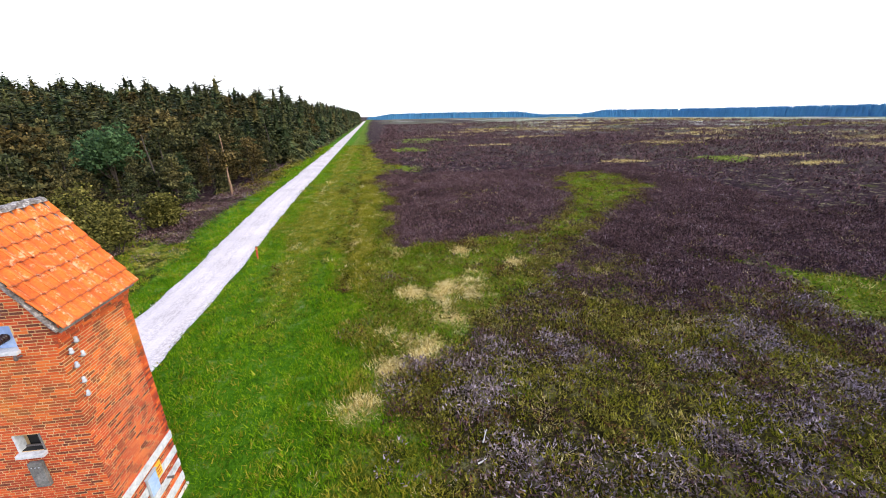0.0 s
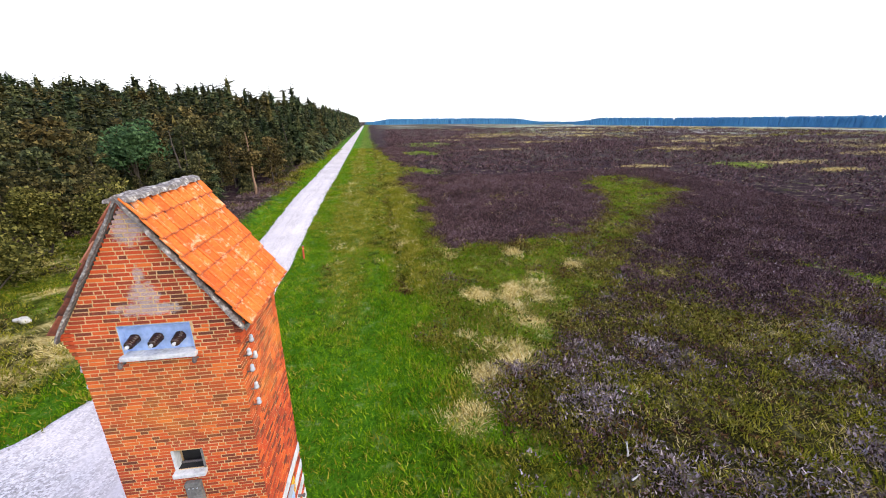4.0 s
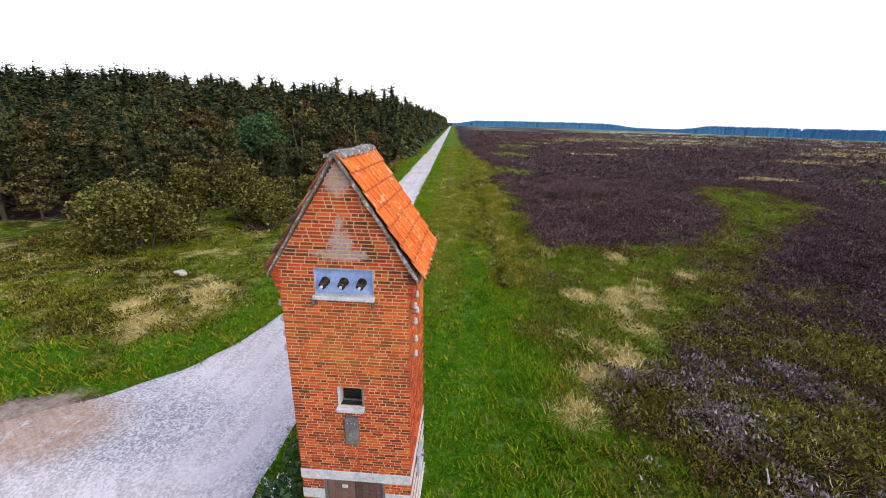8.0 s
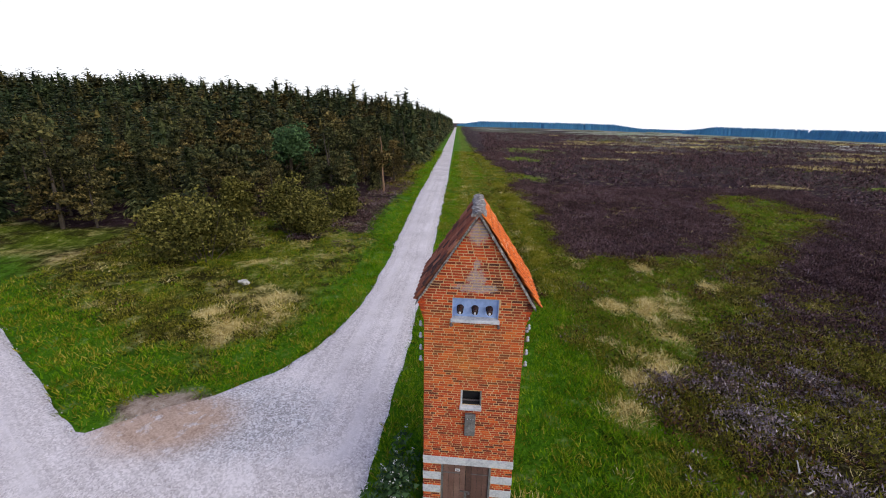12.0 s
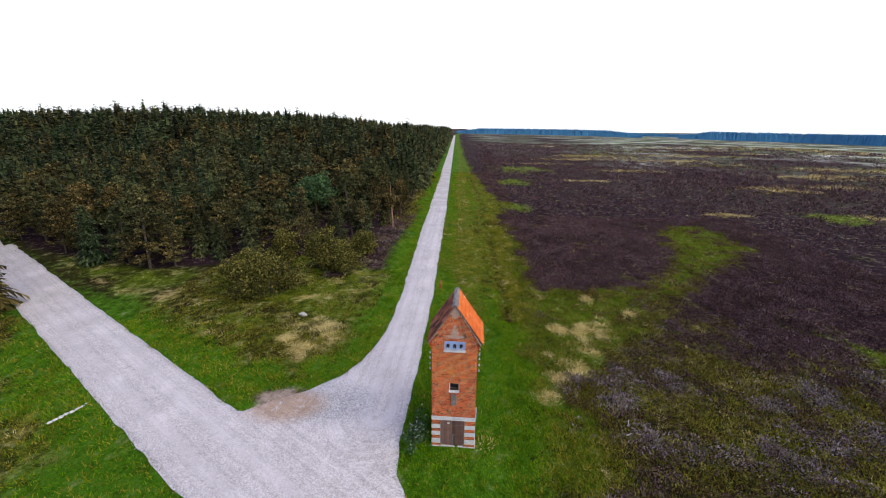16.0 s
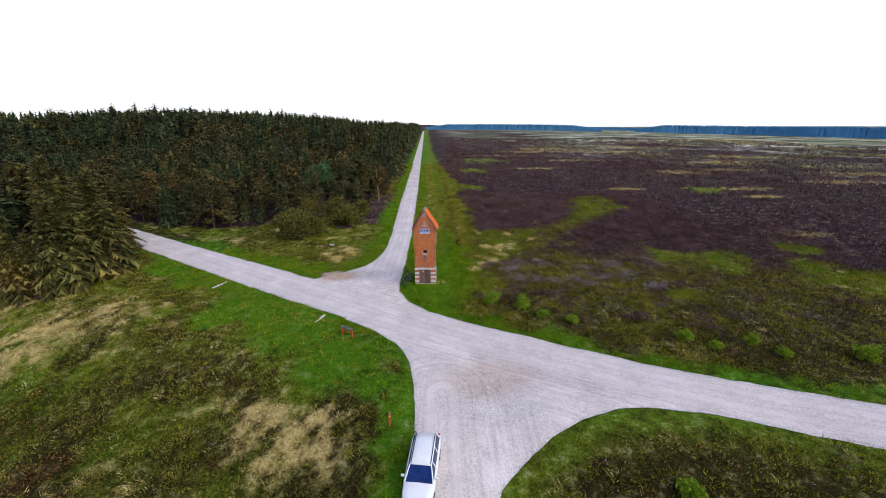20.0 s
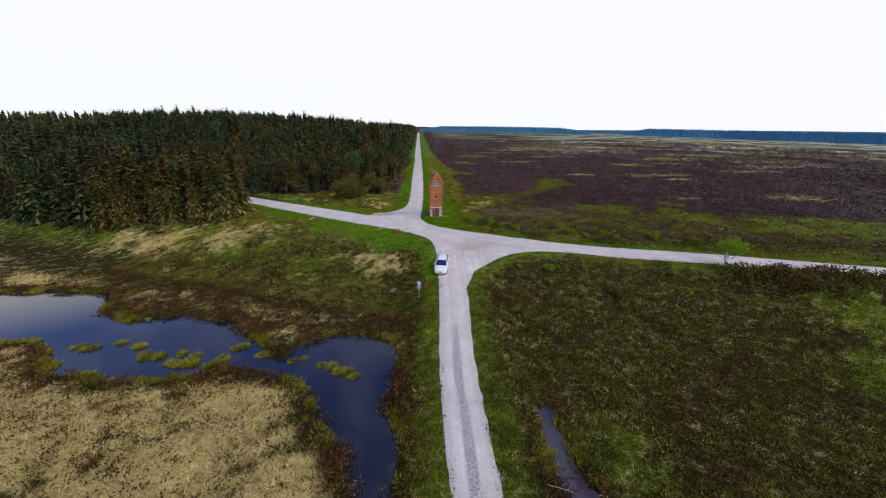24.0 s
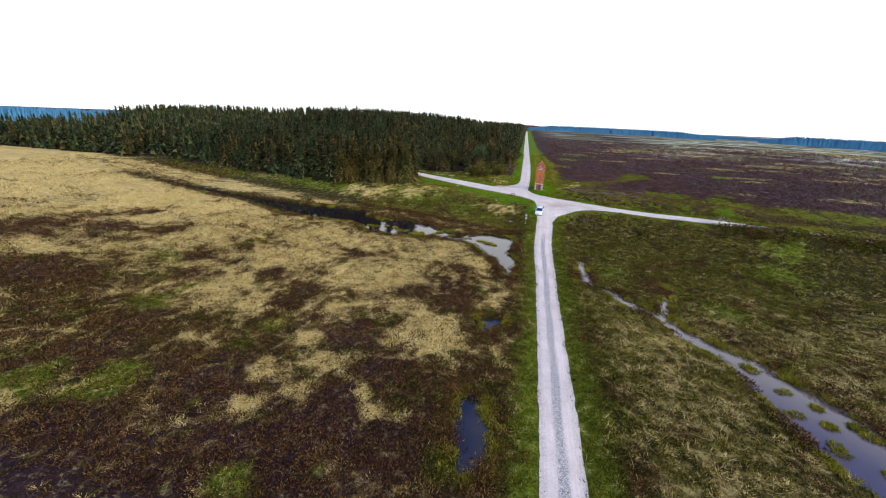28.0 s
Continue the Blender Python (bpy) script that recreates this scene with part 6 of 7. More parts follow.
def bush_parts(seed, r, h, leaf, n):
    g = np.random.default_rng(seed)
    stems, cs, rs = [], [], []
    for k in range(26):
        a, q = g.uniform(0, 6.28), g.uniform(0.1, 1) ** 0.6
        top = np.array([math.cos(a) * r * q * 0.85, math.sin(a) * r * q * 0.85, h * (1 - 0.55 * q * q) * g.uniform(0.72, 1.02)])
        stems.append((np.array([math.cos(a) * 0.2 * r * q, math.sin(a) * 0.2 * r * q, -0.1]), top))
        for u in (0.55, 0.75, 0.92):
            cs.append(top * u + g.normal(size=3) * 0.12 * r)
            rs.append(r * (0.16 + 0.16 * u))
    return stems, puffs(seed, cs, np.array(rs), n, leaf, 0.8, 0.35)


def tree_thing(name, m, label, category, trunk, limbs, crown, bark, leaf, group=""):
    t = empty(name, m, label, category, group)
    part("trunk", trunk, bark, t)
    if limbs:
        for a, b in limbs[:10]:
            part("limb", tube(bmesh.new(), a, b, 0.045, 0.012, 5), bark, t)
        if len(limbs) > 10:
            bm = bmesh.new()
            for a, b in limbs[10:]:
                tube(bm, a, b, 0.03, 0.008, 4)
            tagged(part("twigs", bm, bark, t), kind="stuff")
    part("crown", tri_mesh("crown", *crown, leaf), leaf, t)
    return t


# tall brownish spruces at the corner of the western wood
TALL = ((-41.2, 5.6, 1.0), (-42.4, 2.8, 1.05), (-41.8, 0.2, 0.95))


def plant_woods():
    g = np.random.default_rng(11)
    # near trees as things of their own, a few patterns shared between them
    def pattern(kind, seed, h, r):
        if kind != "pine":
            needles = SPRUCE if kind == "spruce" else BROWN_SPRUCE
            t = empty("spruce_tree", Matrix(), "dark green spruce at the edge of the wood" if kind == "spruce" else "brownish olive spruce beside the cross track", "tree", "spruces at the edge of the wood")
            part("trunk", stem([(0, 0, -0.3), (0, 0, h * 0.5), (0, 0, h * 0.97)], [0.16, 0.1, 0.02]), BARK, t)
            part("crown", tri_mesh("crown", *spruce(seed, h, r, 0.42, 9, 6), needles), needles, t)
        else:
            trunk, limbs, crown = pine_parts(seed, h, r, 0.1)
            t = tree_thing("pine_tree", Matrix(), "brownish green pine with bare lower trunk", "tree", trunk, limbs[:4], crown, BARK, PINE, "pines at the edge of the wood")
        return t

    spruces = [pattern("spruce", 20 + k, h, r) for k, (h, r) in enumerate(((12.5, 2.6), (14, 2.8), (11, 2.3), (9, 2.2)))]
    browns = [pattern("brown spruce", 30 + k, h, r) for k, (h, r) in enumerate(((12.5, 2.7), (13.5, 2.9), (9.5, 2.4)))]
    pines = [pattern("pine", 40 + k, h, r) for k, (h, r) in enumerate(((11, 3.3), (9.5, 3.0), (8, 3.1)))]
    used = set()

    def put(t, x, y, s):
        m = pose(x, y, ground_z(x, y) - 0.05, 0, 0, float(g.uniform(0, 360))) @ Matrix.Scale(s, 4)
        if t.name not in used:
            used.add(t.name)
            t.matrix_basis = m
            return t
        o = copy_thing(t, m)
        o.scale = (s, s, s)
        return o

    spots = []
    step = 3.6
    gx, gy = np.meshgrid(np.arange(-150, -10, step), np.arange(-8, 150, step), indexing="ij")
    hill = land(gx, gy)
    for x in np.arange(-150, -10, step):
        for y in np.arange(-8, 150, step):
            px, py = x + g.uniform(-1.2, 1.2), y + g.uniform(-1.2, 1.2)
            n, w = float(wood_north(px, py)), float(wood_west(px, py))
            if max(n, w) < 0:
                continue
            spots.append((px, py, n, w, float(hill[int((x + 150) / step + 0.5), int((y + 8) / step + 0.5)])))
    near = 0
    mids = {k: [] for k in range(6)}
    for px, py, n, w, pz in spots:
        d = max(n, w)
        close = px > -66 and py < 72
        sc = 0.72 + 0.26 * min(1, d / 9) + g.uniform(-0.2, 0.2)
        gap = float(to_segment(px, py, (-25, 44), (-15, 26))[0])
        if gap < 2.8:
            sc *= 0.35 + 0.1 * gap
        piney = n > 0 and d < 20 and px > -72 and py < 66
        mixed = n > 0 and px > -90 and py < 130 and g.uniform() < 0.45
        if close and d < (7.5 if w > 0 else 9.5) and near < 150:
            near += 1
            pool = pines if piney and g.uniform() < 0.8 else browns if w > 0 else spruces
            put(pool[int(g.integers(len(pool)))], px, py, float(sc if pool is pines else sc * (0.98 if w > 0 else 0.66)))
        else:
            mids[3 + int(g.integers(3)) if mixed or (piney and g.uniform() < 0.7) else int(g.integers(3))].append((px, py, pz, sc * (1.0 if w > 0 else 0.68 + 0.46 * float(ss(48, 110, py)) + 0.1 * min(1, d / 40))))
    for px, py, sc in TALL:
        put(browns[int(g.integers(2))], px, py, sc)
    protos = [spruce(60 + k, 13.0 + k * 0.8, 2.9, 1.0, 7, 2) for k in range(3)]
    for k in range(3):
        trunk, limbs, crown = pine_parts(70 + k, 11.0, 3.1, 0.2)
        trunk.free()
        keep = (np.arange(len(crown[1])) % 3 == 0).repeat(3)
        c = crown[0][keep].reshape(-1, 3, 3)
        c = c.mean(1, keepdims=True) + (c - c.mean(1, keepdims=True)) * 1.7
        protos.append((c.reshape(-1, 3), np.arange(3 * len(c)).reshape(-1, 3)))
    for name, mat_, ks, label in (("spruce_wood", SPRUCE, (0, 1, 2), "dense dark spruce plantation"), ("pine_wood", PINE, (3, 4, 5), "brownish pines within the wood")):
        vs, fs, n = [], [], 0
        for k in ks:
            for px, py, pz, sc in mids[k]:
                v, f = protos[k]
                a = g.uniform(0, 6.28)
                ca, sa = math.cos(a), math.sin(a)
                w = np.stack([v[:, 0] * ca - v[:, 1] * sa, v[:, 0] * sa + v[:, 1] * ca, v[:, 2]], 1) * sc + [px, py, pz]
                vs.append(w)
                fs.append(f + n)
                n += len(v)
        if vs:
            tagged(new(name, tri_mesh(name, np.concatenate(vs), np.concatenate(fs), mat_)), label, "wood", kind="stuff")
    # the rest of the wood, to its far end
    lows = [spruce(90 + k, 13.5, 3.3, 2.1, 5, 2) for k in range(3)]
    vs, fs, n = [], [], 0
    step = 5.0
    gx, gy = np.meshgrid(np.arange(-330, -12, step), np.arange(20, 760, step), indexing="ij")
    hill = land(gx, gy)
    for i, x in enumerate(np.arange(-330, -12, step)):
        for j, y in enumerate(np.arange(20, 760, step)):
            if x > -150 and y < 150:
                continue
            px, py = x + g.uniform(-1.8, 1.8), y + g.uniform(-1.8, 1.8)
            nn, w = float(wood_north(px, py)), float(wood_west(px, py))
            d = max(nn, w)
            if d < 0 or (d > 30 and g.uniform() < 0.35) or (d > 26 and py > 330) or (py > 420 and d > 12) or (px < -230 and d > 60):
                continue
            v, f = lows[int(g.integers(3))]
            sc = g.uniform(0.98, 1.3) * (0.85 + 0.15 * min(1, d / 10)) * (1 + 0.1 * (py > 200))
            a = g.uniform(0, 6.28)
            ca, sa = math.cos(a), math.sin(a)
            vs.append(np.stack([v[:, 0] * ca - v[:, 1] * sa, v[:, 0] * sa + v[:, 1] * ca, v[:, 2]], 1) * sc + [px, py, float(hill[i, j])])
            fs.append(f + n)
            n += len(v)
    tagged(new("spruce_wood_far", tri_mesh("spruce_wood_far", np.concatenate(vs), np.concatenate(fs), SPRUCE)), "dark spruce wood stretching into the distance", "wood", kind="stuff")
    # single trees that stand out
    x, y = -25.0, 44.0
    stems, crown = bush_parts(5, 3.4, 6.6, 0.34, 60)
    crown = (crown[0] + [0, 0, 2.9], crown[1])
    tree_thing("broadleaf_tree", pose(x, y, ground_z(x, y)), "rounded fresh blue-green broadleaf tree among the pines", "tree", stem([(0, 0, -0.2), (0.1, 0, 4), (0, 0.1, 7.5)], [0.2, 0.16, 0.08]), [(a + np.array([0, 0, 2.9]), b + np.array([0, 0, 2.9])) for a, b in stems[:9]], crown, BARK, BROADLEAF)
    for x, y, h, seed, bare in ((-12.4, 44.2, 8.0, 3, 0.45), (-17.5, 39.0, 8.5, 4, 0.2), (-13.0, 68, 9.0, 6, 0.25)):
        trunk, limbs, crown = pine_parts(100 + seed, h, 2.3, bare)
        tree_thing("leaning_pine", pose(x, y, ground_z(x, y), 0, 6, 40 * seed), "thin sparse pine at the edge of the wood", "tree", trunk, limbs[:9], (crown[0][: 3 * 1200], crown[1][:1200]), PINE_BARK if bare > 0.4 else BARK, PINE, "sparse pines")
    # willow bushes in the open corner
    for k, (x, y, r, h) in enumerate(((-19.6, 17.6, 3.6, 5.0), (-22.6, 18.8, 2.6, 4.6), (-14.2, 24.6, 2.6, 4.6), (-16.8, 25.4, 2.4, 6.0), (-21.2, 24.6, 1.7, 5.8), (-13.4, 30.5, 1.8, 3.6))):
        stems, crown = bush_parts(200 + k, r, h, 0.2, 90)
        b = empty("willow_bush", pose(x, y, ground_z(x, y)), "broad olive-green willow bush on rough grass", "bush", "willow bushes")
        for a, c in stems[:12]:
            part("stem", tube(bmesh.new(), a, c, 0.05, 0.012, 5), BARK, b)
        part("crown", tri_mesh("crown", *crown, WILLOW), WILLOW, b)
    # fresh green bushes south of the tower, along the track
    for k, (x, y, r, h) in enumerate(((7.0, -5.4, 0.95, 1.5), (9.9, -6.4, 0.85, 1.6), (11.6, -8.0, 0.6, 1.0), (14.2, -8.8, 0.6, 0.8), (22.9, -11.8, 0.7, 1.1), (24.8, -13.1, 0.5, 0.8), (27.9, -12.9, 0.6, 1.1), (29.1, -14.7, 0.6, 0.9), (34.9, -15.4, 0.9, 1.4), (15.4, -25.8, 0.7, 0.9), (30.2, -29.1, 0.6, 1.0))):
        stems, crown = bush_parts(230 + k, r, h, 0.12, 30)
        b = empty("green_bush", pose(x, y, ground_z(x, y)), "small fresh yellow-green bush by the track", "bush", "fresh green bushes")
        for a, c in stems[:7]:
            part("stem", tube(bmesh.new(), a, c, 0.016, 0.005, 4), BARK, b)
        part("crown", tri_mesh("crown", *crown, FRESH), FRESH, b)
    stems, crown = bush_parts(260, 1.4, 1.5, 0.13, 24)
    b = empty("grey_bush", pose(22.5, -32.1, ground_z(22.5, -32.1)), "greyish green bog bush in the heather", "bush")
    for a, c in stems[:7]:
        part("stem", tube(bmesh.new(), a, c, 0.02, 0.006, 4), BARK, b)
    part("crown", tri_mesh("crown", *crown, WILLOW), WILLOW, b)
    # small birch beside the cross track
    x, y = 38.0, -27.3
    stems, crown = bush_parts(300, 2.1, 1.8, 0.16, 34)
    crown = (crown[0] + [0.3, 0, 1.9], crown[1])
    tree_thing("birch_tree", pose(x, y, ground_z(x, y)), "small wind-bent birch with thin pale stems", "tree", stem([(0, 0, -0.2), (-0.2, 0, 1.4), (0.3, 0.1, 3.6)], [0.08, 0.06, 0.02]), [(a + np.array([0, 0, 1.2]), c + np.array([0.2, 0, 1.5])) for a, c in stems[:8]] + [(np.array([-0.1, 0, 0.9]), np.array([-2.2, 0.4, 1.9])), (np.array([-0.1, 0, 0.8]), np.array([2.0, -0.4, 1.5]))], crown, BIRCH_BARK, FRESH)
    # cow parsley at the tower's foot
    g2 = np.random.default_rng(9)
    x, y = -1.95, 0.35
    cs = [(g2.normal() * 0.42, g2.normal() * 0.55, g2.uniform(0.25, 0.9)) for k in range(30)]
    b = empty("flowering_shrub", pose(x, y, ground_z(x, y)), "dark leafy shrub with small white flower heads", "shrub")
    part("leaves", tri_mesh("leaves", *puffs(1, cs, 0.26, 26, 0.14), BROADLEAF), BROADLEAF, b)
    tagged(part("blossom", tri_mesh("blossom", *puffs(2, [(p[0] * 1.15, p[1] * 1.15, p[2] + 0.22) for p in cs], 0.06, 7, 0.05), BLOSSOM), BLOSSOM, b, "white flower heads"), kind="stuff")


plant_woods()


# ---- distance: low woods on the horizon ----
def far_woods():
    g = np.random.default_rng(17)
    fall = lambda x: 1.1 - 13.0 * min(1, max(0, (x - 120) / 780)) ** 2 * (3 - 2 * min(1, max(0, (x - 120) / 780)))
    for name, pts, h in (("far_wood_north", [(-60, 1180), (120, 1120), (400, 1000)], 16), ("far_wood_east", [(560, 1160), (760, 1000), (840, 760), (860, 560), (880, 360), (930, 180), (1100, -60)], 22), ("far_wood_beyond", [(250, 1900), (900, 1500)], 12), ("far_wood_west", [(-1100, -120), (-620, 120), (-430, 330), (-380, 620)], 15)):
        rows = []
        for a, b in zip(pts, pts[1:]):
            L = math.hypot(b[0] - a[0], b[1] - a[1])
            for k in range(int(L / 0.8)):
                for row in range(4):
                    u = g.uniform()
                    out = np.array([b[1] - a[1], -(b[0] - a[0])]) / L
                    c = np.array(a) + (np.array(b) - a) * u + (out if out[1] > 0 or abs(out[1]) < 0.3 and out[0] > 0 else -out) * (row * 7 + g.uniform(0, 5))
                    hh = h * g.uniform(0.75, 1.05) * min(1.0, 0.35 + math.hypot(c[0] - pts[0][0], c[1] - pts[0][1]) / 110, 0.35 + math.hypot(c[0] - pts[-1][0], c[1] - pts[-1][1]) / 110)
                    r = hh * 0.2
                    z = fall(c[0])
                    for j in range(5):
                        a0 = 1.2566 * j + g.uniform(0, 0.5)
                        rows += [(c[0] + r * math.cos(a0), c[1] + r * math.sin(a0), z - 0.5), (c[0] + r * math.cos(a0 + 1.4), c[1] + r * math.sin(a0 + 1.4), z - 0.5), (c[0] + g.uniform(-1, 1), c[1] + g.uniform(-1, 1), z + hh)]
        tagged(new(name, tri_mesh(name, *tris(rows), HAZED_WOOD)), "conifer wood on the far horizon, coloured blue for haze", "wood", kind="stuff")


far_woods()


# ---- plant cover ----
def spikes(seed, n, r, h, w, lean):
    """A clump of leaning blades round its middle."""
    g = np.random.default_rng(seed)
    a, q = g.uniform(0, 6.283, n), r * np.sqrt(g.uniform(0, 1, n))
    base = np.stack([np.cos(a) * q, np.sin(a) * q, np.zeros(n) - 0.03], 1)
    b = a + g.normal(size=n) * 0.7
    l = lean * g.uniform(0.3, 1.1, n)
    hh = h * g.uniform(0.6, 1.1, n) * (1 - 0.4 * (q / r) ** 2)
    tip = base + np.stack([np.cos(b) * np.sin(l) * hh, np.sin(b) * np.sin(l) * hh, np.cos(l) * hh], 1)
    t = g.uniform(0, 6.283, n)
    side = np.stack([np.cos(t), np.sin(t), np.zeros(n)], 1) * (w * g.uniform(0.6, 1.3, n))[:, None]
    return np.stack([base - side, base + side, tip], 1).reshape(-1, 3), np.arange(3 * n).reshape(-1, 3)


def tufts(seed, n, r, h, w, lean):
    """Low domed shrub: small blades lying over a mound."""
    g = np.random.default_rng(seed)
    a, q = g.uniform(0, 6.283, n), np.sqrt(g.uniform(0, 1, n))
    p = np.stack([np.cos(a) * q * r, np.sin(a) * q * r, h * (1 - q * q) * g.uniform(0.5, 1.05, n)], 1)
    d = np.stack([np.cos(a) * q * 0.8, np.sin(a) * q * 0.8, 0.55 + 0 * q], 1) + g.normal(size=(n, 3)) * lean
    d /= np.linalg.norm(d, axis=1)[:, None]
    s = np.cross(d, g.normal(size=(n, 3)))
    s /= np.linalg.norm(s, axis=1)[:, None]
    z = w * g.uniform(0.7, 1.3, n)[:, None]
    return np.stack([p - s * z * 0.6, p + s * z * 0.6, p + d * z * 3.0], 1).reshape(-1, 3), np.arange(3 * n).reshape(-1, 3)


def sow(name, protos, x, y, scale, material, label, seed=0):
    """One object that holds a clump at every place given."""
    g = np.random.default_rng(seed + 1000)
    x, y = np.asarray(x), np.asarray(y)
    if not len(x):
        return
    z = land(x, y)
    scale = np.broadcast_to(scale, x.shape) * g.uniform(0.75, 1.25, len(x))
    pick = g.integers(0, len(protos), len(x))
    vs, fs, n = [], [], 0
    for k, (v, f) in enumerate(protos):
        m = pick == k
        c = int(m.sum())
        if not c:
            continue
        a = g.uniform(0, 6.283, c)
        ca, sa, s = np.cos(a)[:, None], np.sin(a)[:, None], scale[m][:, None]
        w = np.stack([(v[None, :, 0] * ca - v[None, :, 1] * sa) * s + x[m][:, None], (v[None, :, 0] * sa + v[None, :, 1] * ca) * s + y[m][:, None], v[None, :, 2] * s + z[m][:, None]], 2).reshape(-1, 3)
        ff = (f[None] + (np.arange(c) * len(v))[:, None, None]).reshape(-1, 3) + n
        vs.append(w)
        fs.append(ff)
        n += len(w)
    tagged(new(name, tri_mesh(name, np.concatenate(vs), np.concatenate(fs), material)), label, "plants", kind="stuff")


def sow_all():
    g = np.random.default_rng(23)
    heather = [tufts(s, 23, 0.42, 0.32, 0.04, 0.6) for s in range(5)]
    scrub = [tufts(s, 17, 0.5, 0.34, 0.05, 0.6) for s in range(60, 65)]
    coarse = [tufts(s, 15, 0.8, 0.36, 0.115, 0.6) for s in range(10, 14)]
    grass = [spikes(s, 8, 0.2, 0.3, 0.024, 0.9) for s in range(20, 25)]
    long_grass = [spikes(s, 12, 0.2, 0.42, 0.016, 1.4) for s in range(30, 35)]
    low = lambda n, x0, x1, y0, y1: (g.uniform(x0, x1, n), g.uniform(y0, y1, n))
    away = lambda x, y, d: (road_edge(x, y) > d) & (water_edge(x, y) > 0.3) & ~((np.abs(x) < 1.35) & (y > -0.2) & (y < 2.4))
    got = {k: ([], [], []) for k in ("heather", "ling", "olive", "umber", "grass", "meadow", "straw", "coarse", "sedge", "moss")}

    def add(key, x, y, m, s=1.0):
        got[key][0].append(x[m])
        got[key][1].append(y[m])
        got[key][2].append(np.broadcast_to(s, x.shape)[m])

    def fill(n, x0, x1, y0, y1, size=1.0, grassy=1.0):
        x, y = low(n, x0, x1, y0, y1)
        c = covers(x, y)
        ok = away(x, y, 0.1)
        u = g.uniform(0, 1, n)
        patch = fbm(x, y, 2.6, 51)
        wood = (wood_north(x, y) > 2) | (wood_west(x, y) > 2)
        ok &= ~wood & (c["soil"] < 0.5)
        u1, u2, u3, u4 = g.uniform(0, 1, (4, n))
        fine, n_ = fbm(x, y, 1.4, 53), fbm(x, y, 6, 54)
        yard = (x > -5) & (x < 7) & (y > 8)
        lush = ok & (u1 < ss(0.2, 0.7, c["lush"] + 0.8 * (patch - 0.5)))
        straw = ok & ~lush & (u2 < ss(0.2, 0.75, c["straw"] + 1.2 * (fine - 0.5) + 0.7 * (grain(x, y, 0.7, 57) - 0.5)))
        green = ok & ~lush & ~straw & (u3 < ss(0.2, 0.75, c["green"] + 0.8 * (patch - 0.5)))
        heath = ok & ~lush & ~straw & ~green & (u4 < ss(0.15, 0.8, c["heath"] + 1.0 * (patch - 0.5)))
        rest = ok & ~lush & ~straw & ~green & ~heath
        s = y + 0.36 * x
        bog = (s < -26)
        wbog = (s < -36) & (x < 2)
        weed = np.where((x < -5) & (s < 12), 0.4, 0.13)
        add("grass", x, y, lush & (u > weed), size)
        add("meadow", x, y, lush & (u <= weed), size * 1.15)
        add("straw", x, y, straw & (u < 0.85), size * (1.0 + 0.3 * bog))
        shrubby = green & bog & (u < np.where(wbog, 0.25, 0.5))
        add("olive", x, y, shrubby, size)
        arm = green & ~bog & (x > 6) & (y > 3) & (u < 0.5)
        add("moss", x, y, arm & (u < 0.1), size)
        add("olive", x, y, arm & (u >= 0.1) & (u < 0.14), size)
        add("grass", x, y, arm & (u >= 0.14), size)
        add("meadow", x, y, green & (u < 0.8) & ~arm & ~shrubby, size)
        add("straw", x, y, green & (u >= 0.8) & yard & (u < 0.86), size * 0.7)
        add("meadow", x, y, green & (u >= 0.86) & yard, size)
        add("grass", x, y, green & (u >= 0.8) & ~yard, size)
        pink = heath & ~bog & (u >= np.where((x < -7) & (y > 8), 0.8, 0.96))
        add("heather", x, y, heath & ~bog & ~pink, size)
        add("ling", x, y, pink, size * 0.9)
        add("umber", x, y, heath & bog, size)
        side = rest & ~bog & (x > 4)
        ling = np.maximum(blobs(x, y, LING_SPOTS), 0.3 * ss(0.6, 0.72, fbm(x, y, 1.5, 61)))
        flower = side & (y > -4 - 0.2 * x + 6 * (n_ - 0.5)) & (u1 < ling * 0.6 * ss(44, 22, x))
        dry = rest & ~flower & (u2 < np.where(bog, 0.03, 0.035) + ss(0.54, 0.7, fbm(x, y, 1.9, 63)) * np.where(bog, 0.15, 0.3))
        leaf = rest & ~flower & ~dry & (u3 < np.where(bog, np.where(wbog, 0.02, 0.15), np.where(side, 0.34 + 0.3 * ss(16, 7, y + 0.6 * (x - 8)), 0.5)) + ss(0.45, 0.65, fbm(x, y, 2.7, 65)) * np.where(side, 0.5, np.where(wbog, 0.16, 0.45)))
        last = rest & ~flower & ~dry & ~leaf
        cut = 0.04 + 0.36 * ss(0.42, 0.62, fbm(x, y, 2.3, 69))
        add("ling", x, y, flower, size)
        add("straw", x, y, dry, size * 0.7)
        add("meadow", x, y, leaf, size * 1.05)
        add("heather", x, y, last & side & (u < cut), size)
        add("umber", x, y, last & side & (u >= cut) & (u < cut + 0.2), size)
        moss = last & side & (y > -1 - 0.3 * (x - 8) + 10 * (n_ - 0.5)) & (u >= cut + 0.2)
        add("moss", x, y, moss, size)
        brown = last & ~side & (fbm(x, y, 3.1, 67) > np.where(wbog, 0.36, np.where(bog, 0.62, 0.72)))
        add("umber", x, y, brown, size)
        mossy = last & ~side & ~brown & ~wbog & (u < np.where(x < 2, 0.7, 0.3))
        add("moss", x, y, mossy, size)
        add("olive", x, y, last & ~brown & ~moss & ~mossy & ~(side & (u < cut + 0.2)), size)

    fill(30000, 3, 30, -16, 24)
    fill(22000, 3, 48, 20, 56, 1.15)
    fill(14000, 28, 60, -26, 24, 1.2)
    fill(26000, -8, 9, -10, 44, 0.9)
    fill(9000, -30, -7, 0, 40, 1.05)
